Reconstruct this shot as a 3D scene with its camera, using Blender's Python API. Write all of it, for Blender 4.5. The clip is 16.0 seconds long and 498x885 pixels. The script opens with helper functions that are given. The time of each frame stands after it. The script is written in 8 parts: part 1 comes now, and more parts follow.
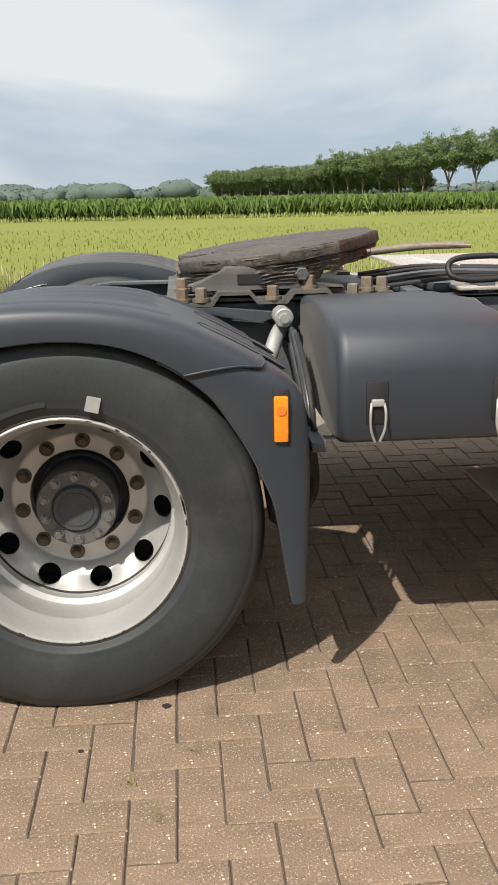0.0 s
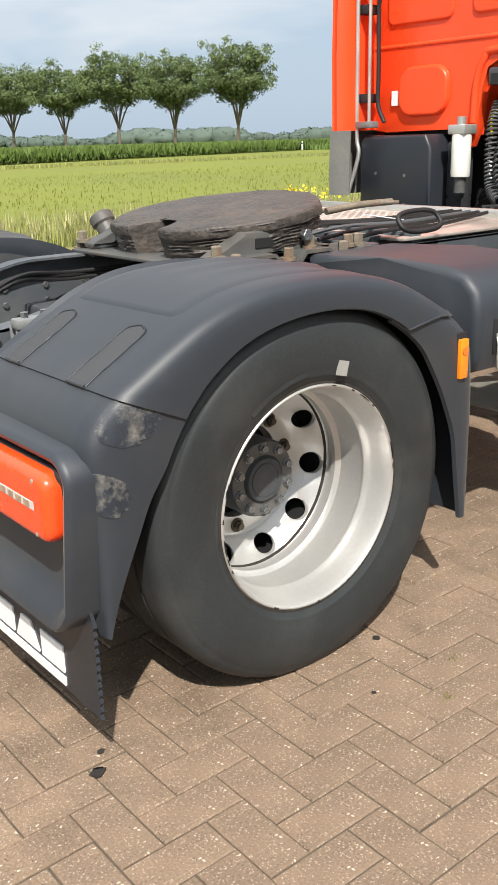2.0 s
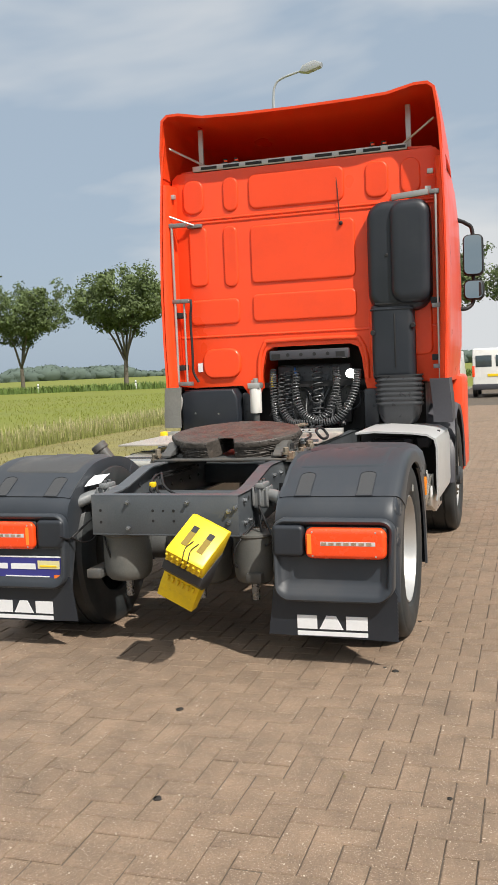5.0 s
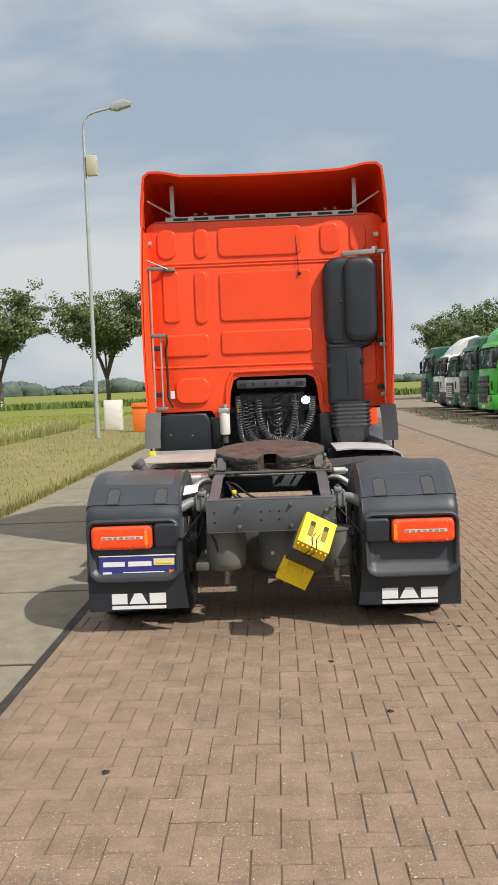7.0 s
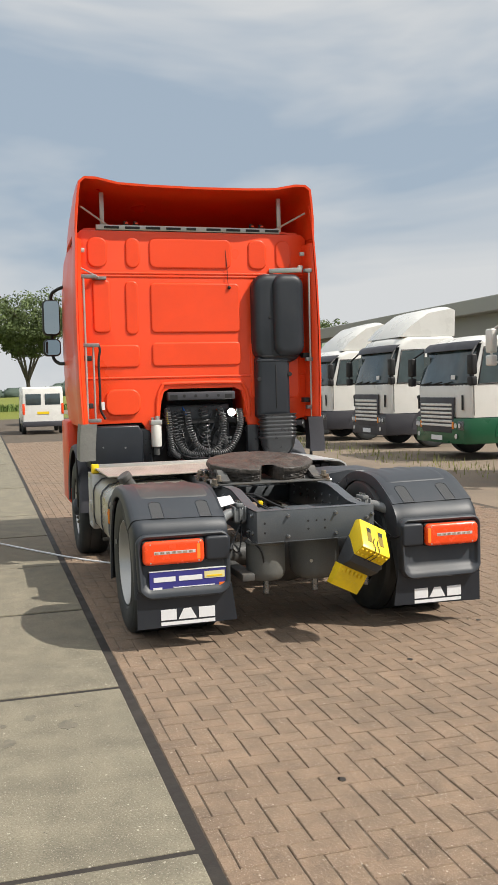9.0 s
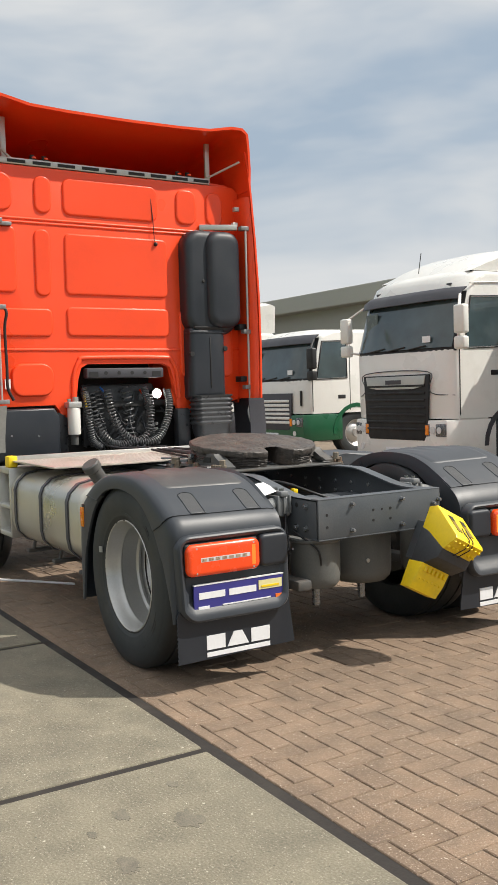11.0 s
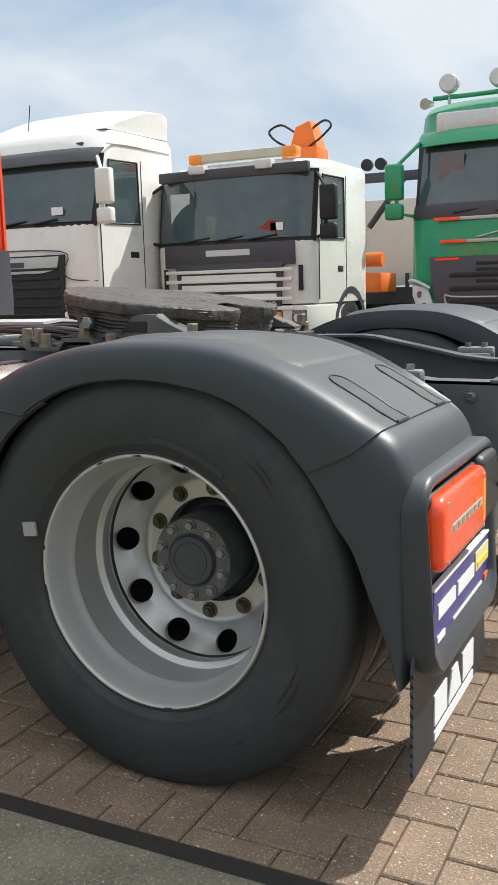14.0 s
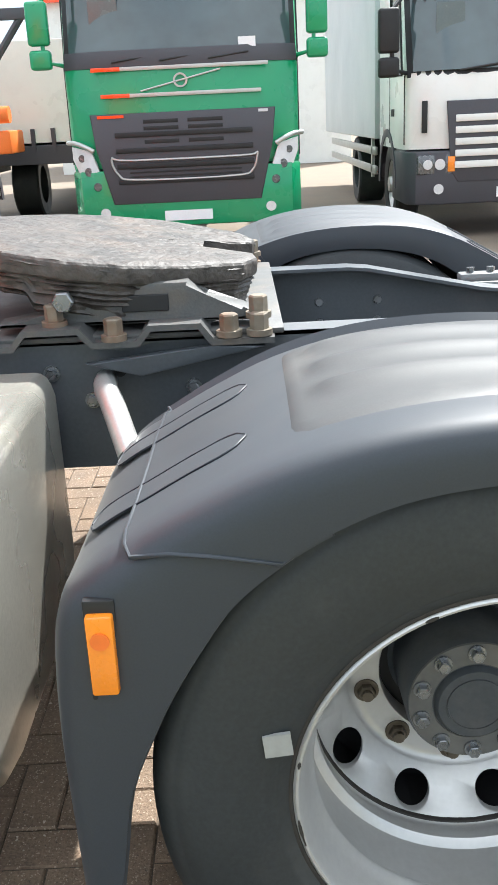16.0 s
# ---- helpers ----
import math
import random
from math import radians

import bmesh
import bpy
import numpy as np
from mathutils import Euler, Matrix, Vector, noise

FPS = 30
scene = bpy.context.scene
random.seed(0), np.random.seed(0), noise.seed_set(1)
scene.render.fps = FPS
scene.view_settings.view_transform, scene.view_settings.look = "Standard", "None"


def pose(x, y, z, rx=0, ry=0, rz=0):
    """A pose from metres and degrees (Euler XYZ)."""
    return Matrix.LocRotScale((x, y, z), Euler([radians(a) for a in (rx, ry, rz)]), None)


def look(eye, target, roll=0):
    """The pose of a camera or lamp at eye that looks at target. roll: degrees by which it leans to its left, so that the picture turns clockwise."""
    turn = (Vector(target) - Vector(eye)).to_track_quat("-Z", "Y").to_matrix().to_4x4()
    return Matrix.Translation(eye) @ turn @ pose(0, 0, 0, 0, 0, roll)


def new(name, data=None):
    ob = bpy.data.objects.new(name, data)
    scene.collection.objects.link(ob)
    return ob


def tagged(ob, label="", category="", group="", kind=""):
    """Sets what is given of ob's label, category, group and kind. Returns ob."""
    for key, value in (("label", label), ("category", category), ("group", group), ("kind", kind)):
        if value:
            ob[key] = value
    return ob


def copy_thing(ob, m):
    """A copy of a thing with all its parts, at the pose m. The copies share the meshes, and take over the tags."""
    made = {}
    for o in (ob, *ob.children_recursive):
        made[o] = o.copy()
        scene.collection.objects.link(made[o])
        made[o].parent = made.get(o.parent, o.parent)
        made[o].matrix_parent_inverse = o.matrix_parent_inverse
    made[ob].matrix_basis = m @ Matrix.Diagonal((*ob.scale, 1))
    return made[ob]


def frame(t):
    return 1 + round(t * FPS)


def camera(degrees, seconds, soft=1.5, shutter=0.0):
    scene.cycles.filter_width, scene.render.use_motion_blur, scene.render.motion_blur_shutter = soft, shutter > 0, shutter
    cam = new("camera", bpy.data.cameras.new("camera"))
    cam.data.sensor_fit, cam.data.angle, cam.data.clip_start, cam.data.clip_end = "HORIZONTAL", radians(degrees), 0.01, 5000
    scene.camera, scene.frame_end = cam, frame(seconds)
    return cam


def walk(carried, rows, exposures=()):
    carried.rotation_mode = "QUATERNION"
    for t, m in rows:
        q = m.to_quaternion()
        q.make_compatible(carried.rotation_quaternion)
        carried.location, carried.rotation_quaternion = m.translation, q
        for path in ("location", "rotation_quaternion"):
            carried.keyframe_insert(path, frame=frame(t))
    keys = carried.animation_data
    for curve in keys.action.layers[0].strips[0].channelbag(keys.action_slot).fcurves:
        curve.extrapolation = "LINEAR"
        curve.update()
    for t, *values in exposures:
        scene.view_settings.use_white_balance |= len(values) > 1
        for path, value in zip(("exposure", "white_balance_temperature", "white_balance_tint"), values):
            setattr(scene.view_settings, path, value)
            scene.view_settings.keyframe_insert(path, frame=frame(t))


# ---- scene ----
from mathutils import noise

cam = camera(30.4, 16.0)
PATH = [
    (0, (0.3, -3.402, 1.3), (0.44, -1.477, 0.777), -1.1),
    (0.5, (-0.119, -3.204, 1.241), (0.144, -1.293, 0.712), -1.0),
    (1, (-0.495, -3.024, 1.236), (0.059, -1.184, 0.684), -0.9),
    (1.5, (-0.916, -2.873, 1.273), (-0.018, -1.191, 0.67), -1.2),
    (2, (-1.506, -2.821, 1.37), (-0.313, -1.344, 0.741), -1.5),
    (2.5, (-2.092, -2.775, 1.418), (-0.714, -1.471, 0.782), -1.8),
    (3, (-2.755, -2.753, 1.479), (-1.194, -1.63, 0.929), -2.0),
    (3.5, (-3.383, -2.64, 1.494), (-1.686, -1.663, 1.087), -2.1),
    (4, (-4.019, -2.456, 1.507), (-2.236, -1.59, 1.241), -2.2),
    (4.5, (-4.614, -2.237, 1.512), (-2.77, -1.488, 1.314), -2.4),
    (5, (-5.168, -1.908, 1.533), (-3.266, -1.312, 1.375), -2.4),
    (5.2, (-5.419, -1.774, 1.547), (-3.501, -1.228, 1.404), -2.5),
    (7.3, (-6.808, 0.271, 1.66), (-4.812, 0.229, 1.535), -2.1),
    (7.5, (-6.869, 0.504, 1.677), (-4.877, 0.385, 1.553), -2.1),
    (8, (-6.891, 1.076, 1.703), (-4.918, 0.777, 1.579), -2.0),
    (8.2, (-6.861, 1.312, 1.725), (-4.897, 0.956, 1.601), -1.8),
    (10.5, (-5.131, 3.109, 1.54), (-3.357, 2.193, 1.434), -1.7),
    (11, (-4.523, 3.196, 1.455), (-2.82, 2.153, 1.345), -1.6),
    (11.5, (-3.904, 3.209, 1.389), (-2.261, 2.074, 1.276), -1.7),
    (12, (-3.284, 3.196, 1.31), (-1.693, 1.991, 1.195), -1.8),
    (12.5, (-2.67, 3.13, 1.26), (-1.201, 1.779, 1.131), -1.7),
    (13, (-2.118, 3.095, 1.21), (-0.801, 1.6, 1.035), -1.8),
    (13.5, (-1.609, 3.041, 1.187), (-0.506, 1.391, 0.943), -1.7),
    (14, (-1.116, 2.915, 1.142), (-0.234, 1.15, 0.814), -1.6),
    (14.5, (-0.67, 2.813, 1.128), (-0.066, 0.973, 0.631), -1.7),
    (15, (-0.302, 2.663, 1.162), (0.071, 0.799, 0.539), -2.2),
    (15.5, (0.04, 2.498, 1.269), (0.202, 0.619, 0.604), -2.6),
    (16, (0.336, 2.25, 1.38), (0.342, 0.365, 0.71), -2.8),
]
EXPOSURES = [(0.0, 0.26, 6600, 10), (1.0, 0.30, 6600, 10), (2.0, 0.43, 6500, 10), (3.5, 0.24, 6550, 10), (5.0, 0.06, 6550, 10), (8.0, -0.02, 6600, 10), (11.0, 0.08, 6600, 10), (12.5, 0.22, 6500, 10), (13.5, 0.34, 6400, 9), (14.0, 0.32, 6250, 9), (14.5, 0.52, 5900, 8), (15.2, 0.92, 5750, 7), (15.5, 1.02, 5750, 7), (16.0, 1.24, 6050, 8)]
walk(cam, [(t, look(eye, target, roll)) for t, eye, target, roll in PATH], EXPOSURES)

# ---- world, sun, exposure ----
SUN_DIR = Vector((-0.48, -0.68, 1.0)).normalized()
world = bpy.data.worlds.new("sky")
scene.world = world
world.use_nodes = True


def build_sky():
    nt = world.node_tree
    nt.nodes.clear()
    out = nt.nodes.new("ShaderNodeOutputWorld")
    bg = nt.nodes.new("ShaderNodeBackground")
    sky = nt.nodes.new("ShaderNodeTexSky")
    sky.sky_type, sky.sun_disc = "NISHITA", False
    sky.sun_elevation = math.asin(SUN_DIR.z)
    sky.sun_rotation = math.atan2(SUN_DIR.x, SUN_DIR.y)
    sky.air_density, sky.dust_density = 1.0, 2.0
    tc = nt.nodes.new("ShaderNodeTexCoord")
    mp = nt.nodes.new("ShaderNodeMapping")
    mp.inputs["Scale"].default_value = (1.0, 1.0, 3.2)
    n1 = nt.nodes.new("ShaderNodeTexNoise")
    n1.inputs["Scale"].default_value = 1.75
    n1.inputs["Detail"].default_value = 5
    n1.inputs["Roughness"].default_value = 0.52
    n1.inputs["Distortion"].default_value = 0.35
    ramp = nt.nodes.new("ShaderNodeValToRGB")
    ramp.color_ramp.elements[0].position, ramp.color_ramp.elements[1].position = 0.42, 0.60
    cloud = nt.nodes.new("ShaderNodeMix")
    cloud.data_type = "RGBA"
    gain = nt.nodes.new("ShaderNodeMix")
    gain.data_type, gain.blend_type = "RGBA", "MULTIPLY"
    gain.inputs[0].default_value = 1.0
    gain.inputs[7].default_value = (0.115, 0.115, 0.115, 1)
    nt.links.new(tc.outputs["Generated"], mp.inputs[0])
    nt.links.new(mp.outputs[0], n1.inputs["Vector"])
    sep = nt.nodes.new("ShaderNodeSeparateXYZ")
    lift = nt.nodes.new("ShaderNodeMapRange")
    lift.inputs[1].default_value, lift.inputs[2].default_value = 0.16, 0.46
    lift.inputs[3].default_value, lift.inputs[4].default_value = -0.055, 0.125
    add = nt.nodes.new("ShaderNodeMath")
    add.operation = "ADD"
    nt.links.new(tc.outputs["Generated"], sep.inputs[0])
    nt.links.new(sep.outputs["Z"], lift.inputs[0])
    nt.links.new(n1.outputs[0], add.inputs[0])
    nt.links.new(lift.outputs[0], add.inputs[1])
    nt.links.new(add.outputs[0], ramp.inputs[0])
    nt.links.new(sky.outputs[0], gain.inputs[6])
    nt.links.new(ramp.outputs[0], cloud.inputs[0])
    haze = nt.nodes.new("ShaderNodeMix")
    haze.data_type = "RGBA"
    haze.inputs[0].default_value = 0.88
    haze.inputs[7].default_value = (0.385, 0.475, 0.575, 1)
    nt.links.new(gain.outputs[2], haze.inputs[6])
    nt.links.new(haze.outputs[2], cloud.inputs[6])
    cloud.inputs[7].default_value = (0.66, 0.685, 0.705, 1)
    nt.links.new(cloud.outputs[2], bg.inputs[0])
    # the veil of cloud overhead, mostly unseen, is brightened to fill shaded ground
    zen = nt.nodes.new("ShaderNodeMapRange")
    zen.interpolation_type = "SMOOTHSTEP"
    zen.inputs[1].default_value, zen.inputs[2].default_value = 0.42, 0.95
    zen.inputs[3].default_value, zen.inputs[4].default_value = 1.0, 1.5
    nt.links.new(sep.outputs["Z"], zen.inputs[0])
    nt.links.new(zen.outputs[0], bg.inputs[1])
    nt.links.new(bg.outputs[0], out.inputs[0])


build_sky()
sun = new("sun", bpy.data.lights.new("sun", "SUN"))
sun.data.energy, sun.data.angle, sun.data.color = 4.9, radians(0.7), (1.0, 0.95, 0.87)
sun.matrix_world = look(SUN_DIR * 50, (0, 0, 0))


# ---- materials ----
def pbr(name, col, rough=0.5, metal=0.0, var=0.12, scale=6.0, fine=60.0, bump=0.15, specks=None, dirt=None, dirt_amount=0.5, dirt_scale=2.5, island=0.0, spec=0.5, coat=0.0, rvar=0.12, bdist=0.002):
    m = bpy.data.materials.new(name)
    m.use_nodes = True
    nt = m.node_tree
    b = nt.nodes["Principled BSDF"]
    b.inputs["Metallic"].default_value = metal
    b.inputs["Specular IOR Level"].default_value = spec
    b.inputs["Coat Weight"].default_value = coat
    b.inputs["Coat Roughness"].default_value = 0.08
    tc = nt.nodes.new("ShaderNodeTexCoord")

    def noise_node(s, detail=4):
        n = nt.nodes.new("ShaderNodeTexNoise")
        n.inputs["Scale"].default_value = s
        n.inputs["Detail"].default_value = detail
        nt.links.new(tc.outputs["Object"], n.inputs["Vector"])
        return n

    big, small = noise_node(scale), noise_node(fine, 3)
    val = nt.nodes.new("ShaderNodeMath")
    val.operation = "ADD"
    nt.links.new(big.outputs[0], val.inputs[0])
    nt.links.new(small.outputs[0], val.inputs[1])
    rng = nt.nodes.new("ShaderNodeMapRange")
    rng.inputs[1].default_value, rng.inputs[2].default_value = 0.6, 1.4
    rng.inputs[3].default_value, rng.inputs[4].default_value = 1 - var, 1 + var
    nt.links.new(val.outputs[0], rng.inputs[0])
    last = rng.outputs[0]
    if island:
        geo, inf = nt.nodes.new("ShaderNodeNewGeometry"), nt.nodes.new("ShaderNodeObjectInfo")
        s = nt.nodes.new("ShaderNodeMath")
        s.operation = "ADD"
        nt.links.new(geo.outputs["Random Per Island"], s.inputs[0])
        nt.links.new(inf.outputs["Random"], s.inputs[1])
        f = nt.nodes.new("ShaderNodeMath")
        f.operation = "FRACT"
        nt.links.new(s.outputs[0], f.inputs[0])
        r2 = nt.nodes.new("ShaderNodeMapRange")
        r2.inputs[3].default_value, r2.inputs[4].default_value = 1 - island, 1 + island
        nt.links.new(f.outputs[0], r2.inputs[0])
        mul = nt.nodes.new("ShaderNodeMath")
        mul.operation = "MULTIPLY"
        nt.links.new(last, mul.inputs[0])
        nt.links.new(r2.outputs[0], mul.inputs[1])
        last = mul.outputs[0]
    mix = nt.nodes.new("ShaderNodeMix")
    mix.data_type, mix.blend_type = "RGBA", "MULTIPLY"
    mix.inputs[0].default_value = 1.0
    mix.inputs[6].default_value = (*col, 1)
    nt.links.new(last, mix.inputs[7])
    colour = mix.outputs[2]
    if dirt:
        dn = noise_node(dirt_scale, 6)
        dn.inputs["Roughness"].default_value = 0.65
        dr = nt.nodes.new("ShaderNodeMapRange")
        dr.inputs[1].default_value, dr.inputs[2].default_value = 0.50, 0.75
        dr.inputs[4].default_value = dirt_amount
        nt.links.new(dn.outputs[0], dr.inputs[0])
        dm = nt.nodes.new("ShaderNodeMix")
        dm.data_type = "RGBA"
        dm.inputs[7].default_value = (*dirt, 1)
        nt.links.new(dr.outputs[0], dm.inputs[0])
        nt.links.new(colour, dm.inputs[6])
        colour = dm.outputs[2]
    for speck in specks or ():
        vo = nt.nodes.new("ShaderNodeTexVoronoi")
        vo.inputs["Scale"].default_value = speck[1]
        wn = noise_node(speck[1] * 0.9, 2)
        ws = nt.nodes.new("ShaderNodeVectorMath")
        ws.operation = "MULTIPLY_ADD"
        ws.inputs[1].default_value = (1.6 / speck[1],) * 3
        nt.links.new(wn.outputs["Color"], ws.inputs[0])
        nt.links.new(tc.outputs["Object"], ws.inputs[2])
        nt.links.new(ws.outputs[0], vo.inputs["Vector"])
        cut = nt.nodes.new("ShaderNodeMath")
        cut.operation = "LESS_THAN"
        nt.links.new(vo.outputs["Color"], cut.inputs[0])
        cut.inputs[1].default_value = speck[2]
        near = nt.nodes.new("ShaderNodeMapRange")
        near.inputs[1].default_value, near.inputs[2].default_value = 0.30, 0.42
        near.inputs[3].default_value, near.inputs[4].default_value = 0.85, 0.0
        nt.links.new(vo.outputs["Distance"], near.inputs[0])
        both = nt.nodes.new("ShaderNodeMath")
        both.operation = "MULTIPLY"
        nt.links.new(cut.outputs[0], both.inputs[0])
        nt.links.new(near.outputs[0], both.inputs[1])
        sm = nt.nodes.new("ShaderNodeMix")
        sm.data_type = "RGBA"
        sm.inputs[7].default_value = (*speck[0], 1)
        nt.links.new(both.outputs[0], sm.inputs[0])
        nt.links.new(colour, sm.inputs[6])
        colour = sm.outputs[2]
    nt.links.new(colour, b.inputs["Base Color"])
    rr = nt.nodes.new("ShaderNodeMapRange")
    rr.inputs[1].default_value, rr.inputs[2].default_value = 0.3, 0.7
    rr.inputs[3].default_value, rr.inputs[4].default_value = max(0.02, rough - rvar), min(1, rough + rvar)
    nt.links.new(big.outputs[0], rr.inputs[0])
    nt.links.new(rr.outputs[0], b.inputs["Roughness"])
    if bump:
        bp = nt.nodes.new("ShaderNodeBump")
        bp.inputs["Strength"].default_value, bp.inputs["Distance"].default_value = bump, bdist
        nt.links.new(small.outputs[0], bp.inputs["Height"])
        nt.links.new(bp.outputs[0], b.inputs["Normal"])
    return m


def lamp_mat(name, col, strength):
    m = bpy.data.materials.new(name)
    m.use_nodes = True
    b = m.node_tree.nodes["Principled BSDF"]
    b.inputs["Base Color"].default_value = (*col, 1)
    b.inputs["Emission Color"].default_value = (*col, 1)
    b.inputs["Emission Strength"].default_value = strength
    return m


def glassy(name, col, rough=0.03):
    m = bpy.data.materials.new(name)
    m.use_nodes = True
    b = m.node_tree.nodes["Principled BSDF"]
    b.inputs["Base Color"].default_value = (*col, 1)
    b.inputs["Roughness"].default_value = rough
    b.inputs["Transmission Weight"].default_value = 1.0
    b.inputs["IOR"].default_value = 1.45
    return m


RED = pbr("red_cab_paint", (0.90, 0.072, 0.016), 0.34, var=0.05, scale=1.5, fine=400, bump=0.02, dirt=(0.55, 0.05, 0.02), dirt_amount=0.25, dirt_scale=1.3, coat=0.12, rvar=0.08, spec=0.4)
PLASTIC = pbr("black_moulded_plastic", (0.017, 0.021, 0.028), 0.44, var=0.18, scale=2.5, fine=500, bump=0.06, dirt=(0.048, 0.049, 0.052), dirt_amount=0.28, dirt_scale=3.5, bdist=0.0006)
FENDER = pbr("weathered_mudguard_plastic", (0.021, 0.027, 0.036), 0.50, var=0.20, scale=1.8, fine=350, bump=0.10, dirt=(0.062, 0.060, 0.058), dirt_amount=0.42, dirt_scale=2.2, bdist=0.0006, spec=0.6, rvar=0.06)
FENDER.node_tree.nodes["Principled BSDF"].inputs["Sheen Weight"].default_value = 0.09
FENDER.node_tree.nodes["Principled BSDF"].inputs["Sheen Roughness"].default_value = 0.45
FENDER.node_tree.nodes["Principled BSDF"].inputs["Sheen Tint"].default_value = (0.92, 0.86, 0.78, 1)
# left crown only: dust, with grazing sunlight also put into the colour
DUSTYSUN = pbr("dusty_sunlit_mudguard", (0.050, 0.050, 0.050), 0.52, var=0.22, scale=2.2, fine=300, bump=0.10, dirt=(0.14, 0.132, 0.118), dirt_amount=0.75, dirt_scale=3.0, bdist=0.0006, spec=0.6)
CHASSIS = pbr("grey_chassis_paint", (0.075, 0.085, 0.095), 0.45, var=0.15, scale=4, fine=120, bump=0.08, dirt=(0.16, 0.15, 0.14), dirt_amount=0.35, dirt_scale=4)
RUBBER = pbr("tyre_rubber", (0.022, 0.026, 0.028), 0.56, var=0.28, scale=3, fine=150, bump=0.10, dirt=(0.060, 0.061, 0.058), dirt_amount=0.62, dirt_scale=4.2)
RIM = pbr("silver_rim_paint", (0.53, 0.525, 0.51), 0.34, metal=0.55, var=0.06, scale=3, fine=90, bump=0.05, dirt=(0.40, 0.37, 0.32), dirt_amount=0.30, dirt_scale=3.0, rvar=0.06)
ALU = pbr("brushed_aluminium", (0.62, 0.61, 0.58), 0.36, metal=0.75, var=0.1, scale=3, fine=200, bump=0.06, dirt=(0.34, 0.31, 0.26), dirt_amount=0.5, dirt_scale=2.5)
STEEL = pbr("galvanised_steel", (0.50, 0.50, 0.48), 0.42, metal=0.6, var=0.12, scale=6, fine=160, bump=0.06)
CAST = pbr("cast_iron_grey", (0.075, 0.076, 0.074), 0.55, var=0.2, scale=8, fine=180, bump=0.3, dirt=(0.17, 0.125, 0.085), dirt_amount=0.5, dirt_scale=7)
GREASE = pbr("greasy_fifth_wheel", (0.060, 0.051, 0.044), 0.55, var=0.6, scale=9, fine=42, bump=0.75, dirt=(0.17, 0.112, 0.072), dirt_amount=0.65, dirt_scale=3.6, bdist=0.010)
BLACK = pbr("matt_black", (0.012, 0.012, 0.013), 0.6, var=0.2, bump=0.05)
WHITE = pbr("white_truck_paint", (0.74, 0.73, 0.69), 0.32, var=0.05, scale=1.5, fine=300, bump=0.02, dirt=(0.55, 0.53, 0.48), dirt_amount=0.3, coat=0.3)
GREEN = pbr("green_truck_paint", (0.010, 0.28, 0.115), 0.30, var=0.06, scale=2, fine=300, bump=0.02, coat=0.4)
LIME = pbr("lime_green_paint", (0.07, 0.50, 0.04), 0.35, var=0.06, scale=2, bump=0.02, coat=0.3)
DKGREEN = pbr("dark_green_paint", (0.012, 0.10, 0.045), 0.35, var=0.06, scale=2, bump=0.02, coat=0.3)
DKGREY = pbr("dark_grey_plastic", (0.055, 0.055, 0.065), 0.5, var=0.1, scale=3, bump=0.05)
YELLOW = pbr("yellow_chock_plastic", (0.86, 0.60, 0.010), 0.45, var=0.06, scale=6, bump=0.06, dirt=(0.5, 0.36, 0.05), dirt_amount=0.4, dirt_scale=8)
REDLENS = pbr("red_lens", (0.95, 0.075, 0.012), 0.22, var=0.06, scale=20, fine=160, bump=0.25, coat=0.4)
AMBER = pbr("amber_lens", (0.85, 0.25, 0.01), 0.22, var=0.06, scale=20, fine=200, bump=0.3, coat=0.5)
CLEAR = pbr("clear_lens", (0.62, 0.62, 0.62), 0.15, var=0.1, scale=20, bump=0.2, coat=0.5)
DECAL = pbr("white_decal", (0.78, 0.79, 0.80), 0.5, var=0.05, bump=0.02)
BLUE = pbr("blue_sign", (0.035, 0.035, 0.22), 0.4, var=0.05, bump=0.02, coat=0.3)
ORANGE = pbr("orange_paint", (0.80, 0.17, 0.02), 0.5, var=0.1, scale=4, bump=0.05)
# bluish sky reflection is mixed into this dark glass colour
DARKGLASS = pbr("sky_toned_windscreen", (0.050, 0.072, 0.078), 0.05, var=0.35, scale=1.2, fine=3, bump=0.0, rvar=0.02, spec=0.9)
# a dark reflection is put into the mirror's base colour
MIRROR = pbr("mirror_glass", (0.42, 0.46, 0.46), 0.03, metal=1.0, var=0.02, bump=0.0, rvar=0.01)
LAMPON = lamp_mat("work_lamp_glow", (1.0, 0.98, 0.92), 14.0)
TAILON = lamp_mat("tail_lamp_glow", (1.0, 0.20, 0.02), 0.35)
BRICK = pbr("concrete_paver", (0.206, 0.144, 0.098), 0.88, var=0.42, scale=7, fine=170, bump=0.9, specks=(((0.42, 0.335, 0.255), 190.0, 0.34), ((0.09, 0.068, 0.05), 150.0, 0.12), ((0.58, 0.50, 0.40), 105.0, 0.13)), dirt=(0.108, 0.082, 0.060), dirt_amount=0.60, dirt_scale=1.1, island=0.06, bdist=0.004)
BED = pbr("joint_sand", (0.095, 0.074, 0.054), 0.95, var=0.4, scale=20, fine=200, bump=0.4, dirt=(0.045, 0.038, 0.030), dirt_amount=0.7, dirt_scale=1.5)
CONCRETE = pbr("old_concrete_slab", (0.188, 0.168, 0.122), 0.9, var=0.42, scale=5, fine=110, bump=0.9, specks=(((0.34, 0.305, 0.235), 150.0, 0.34), ((0.50, 0.46, 0.37), 80.0, 0.10), ((0.085, 0.078, 0.06), 110.0, 0.10)), dirt=(0.12, 0.108, 0.082), dirt_amount=0.6, dirt_scale=1.3, bdist=0.004)
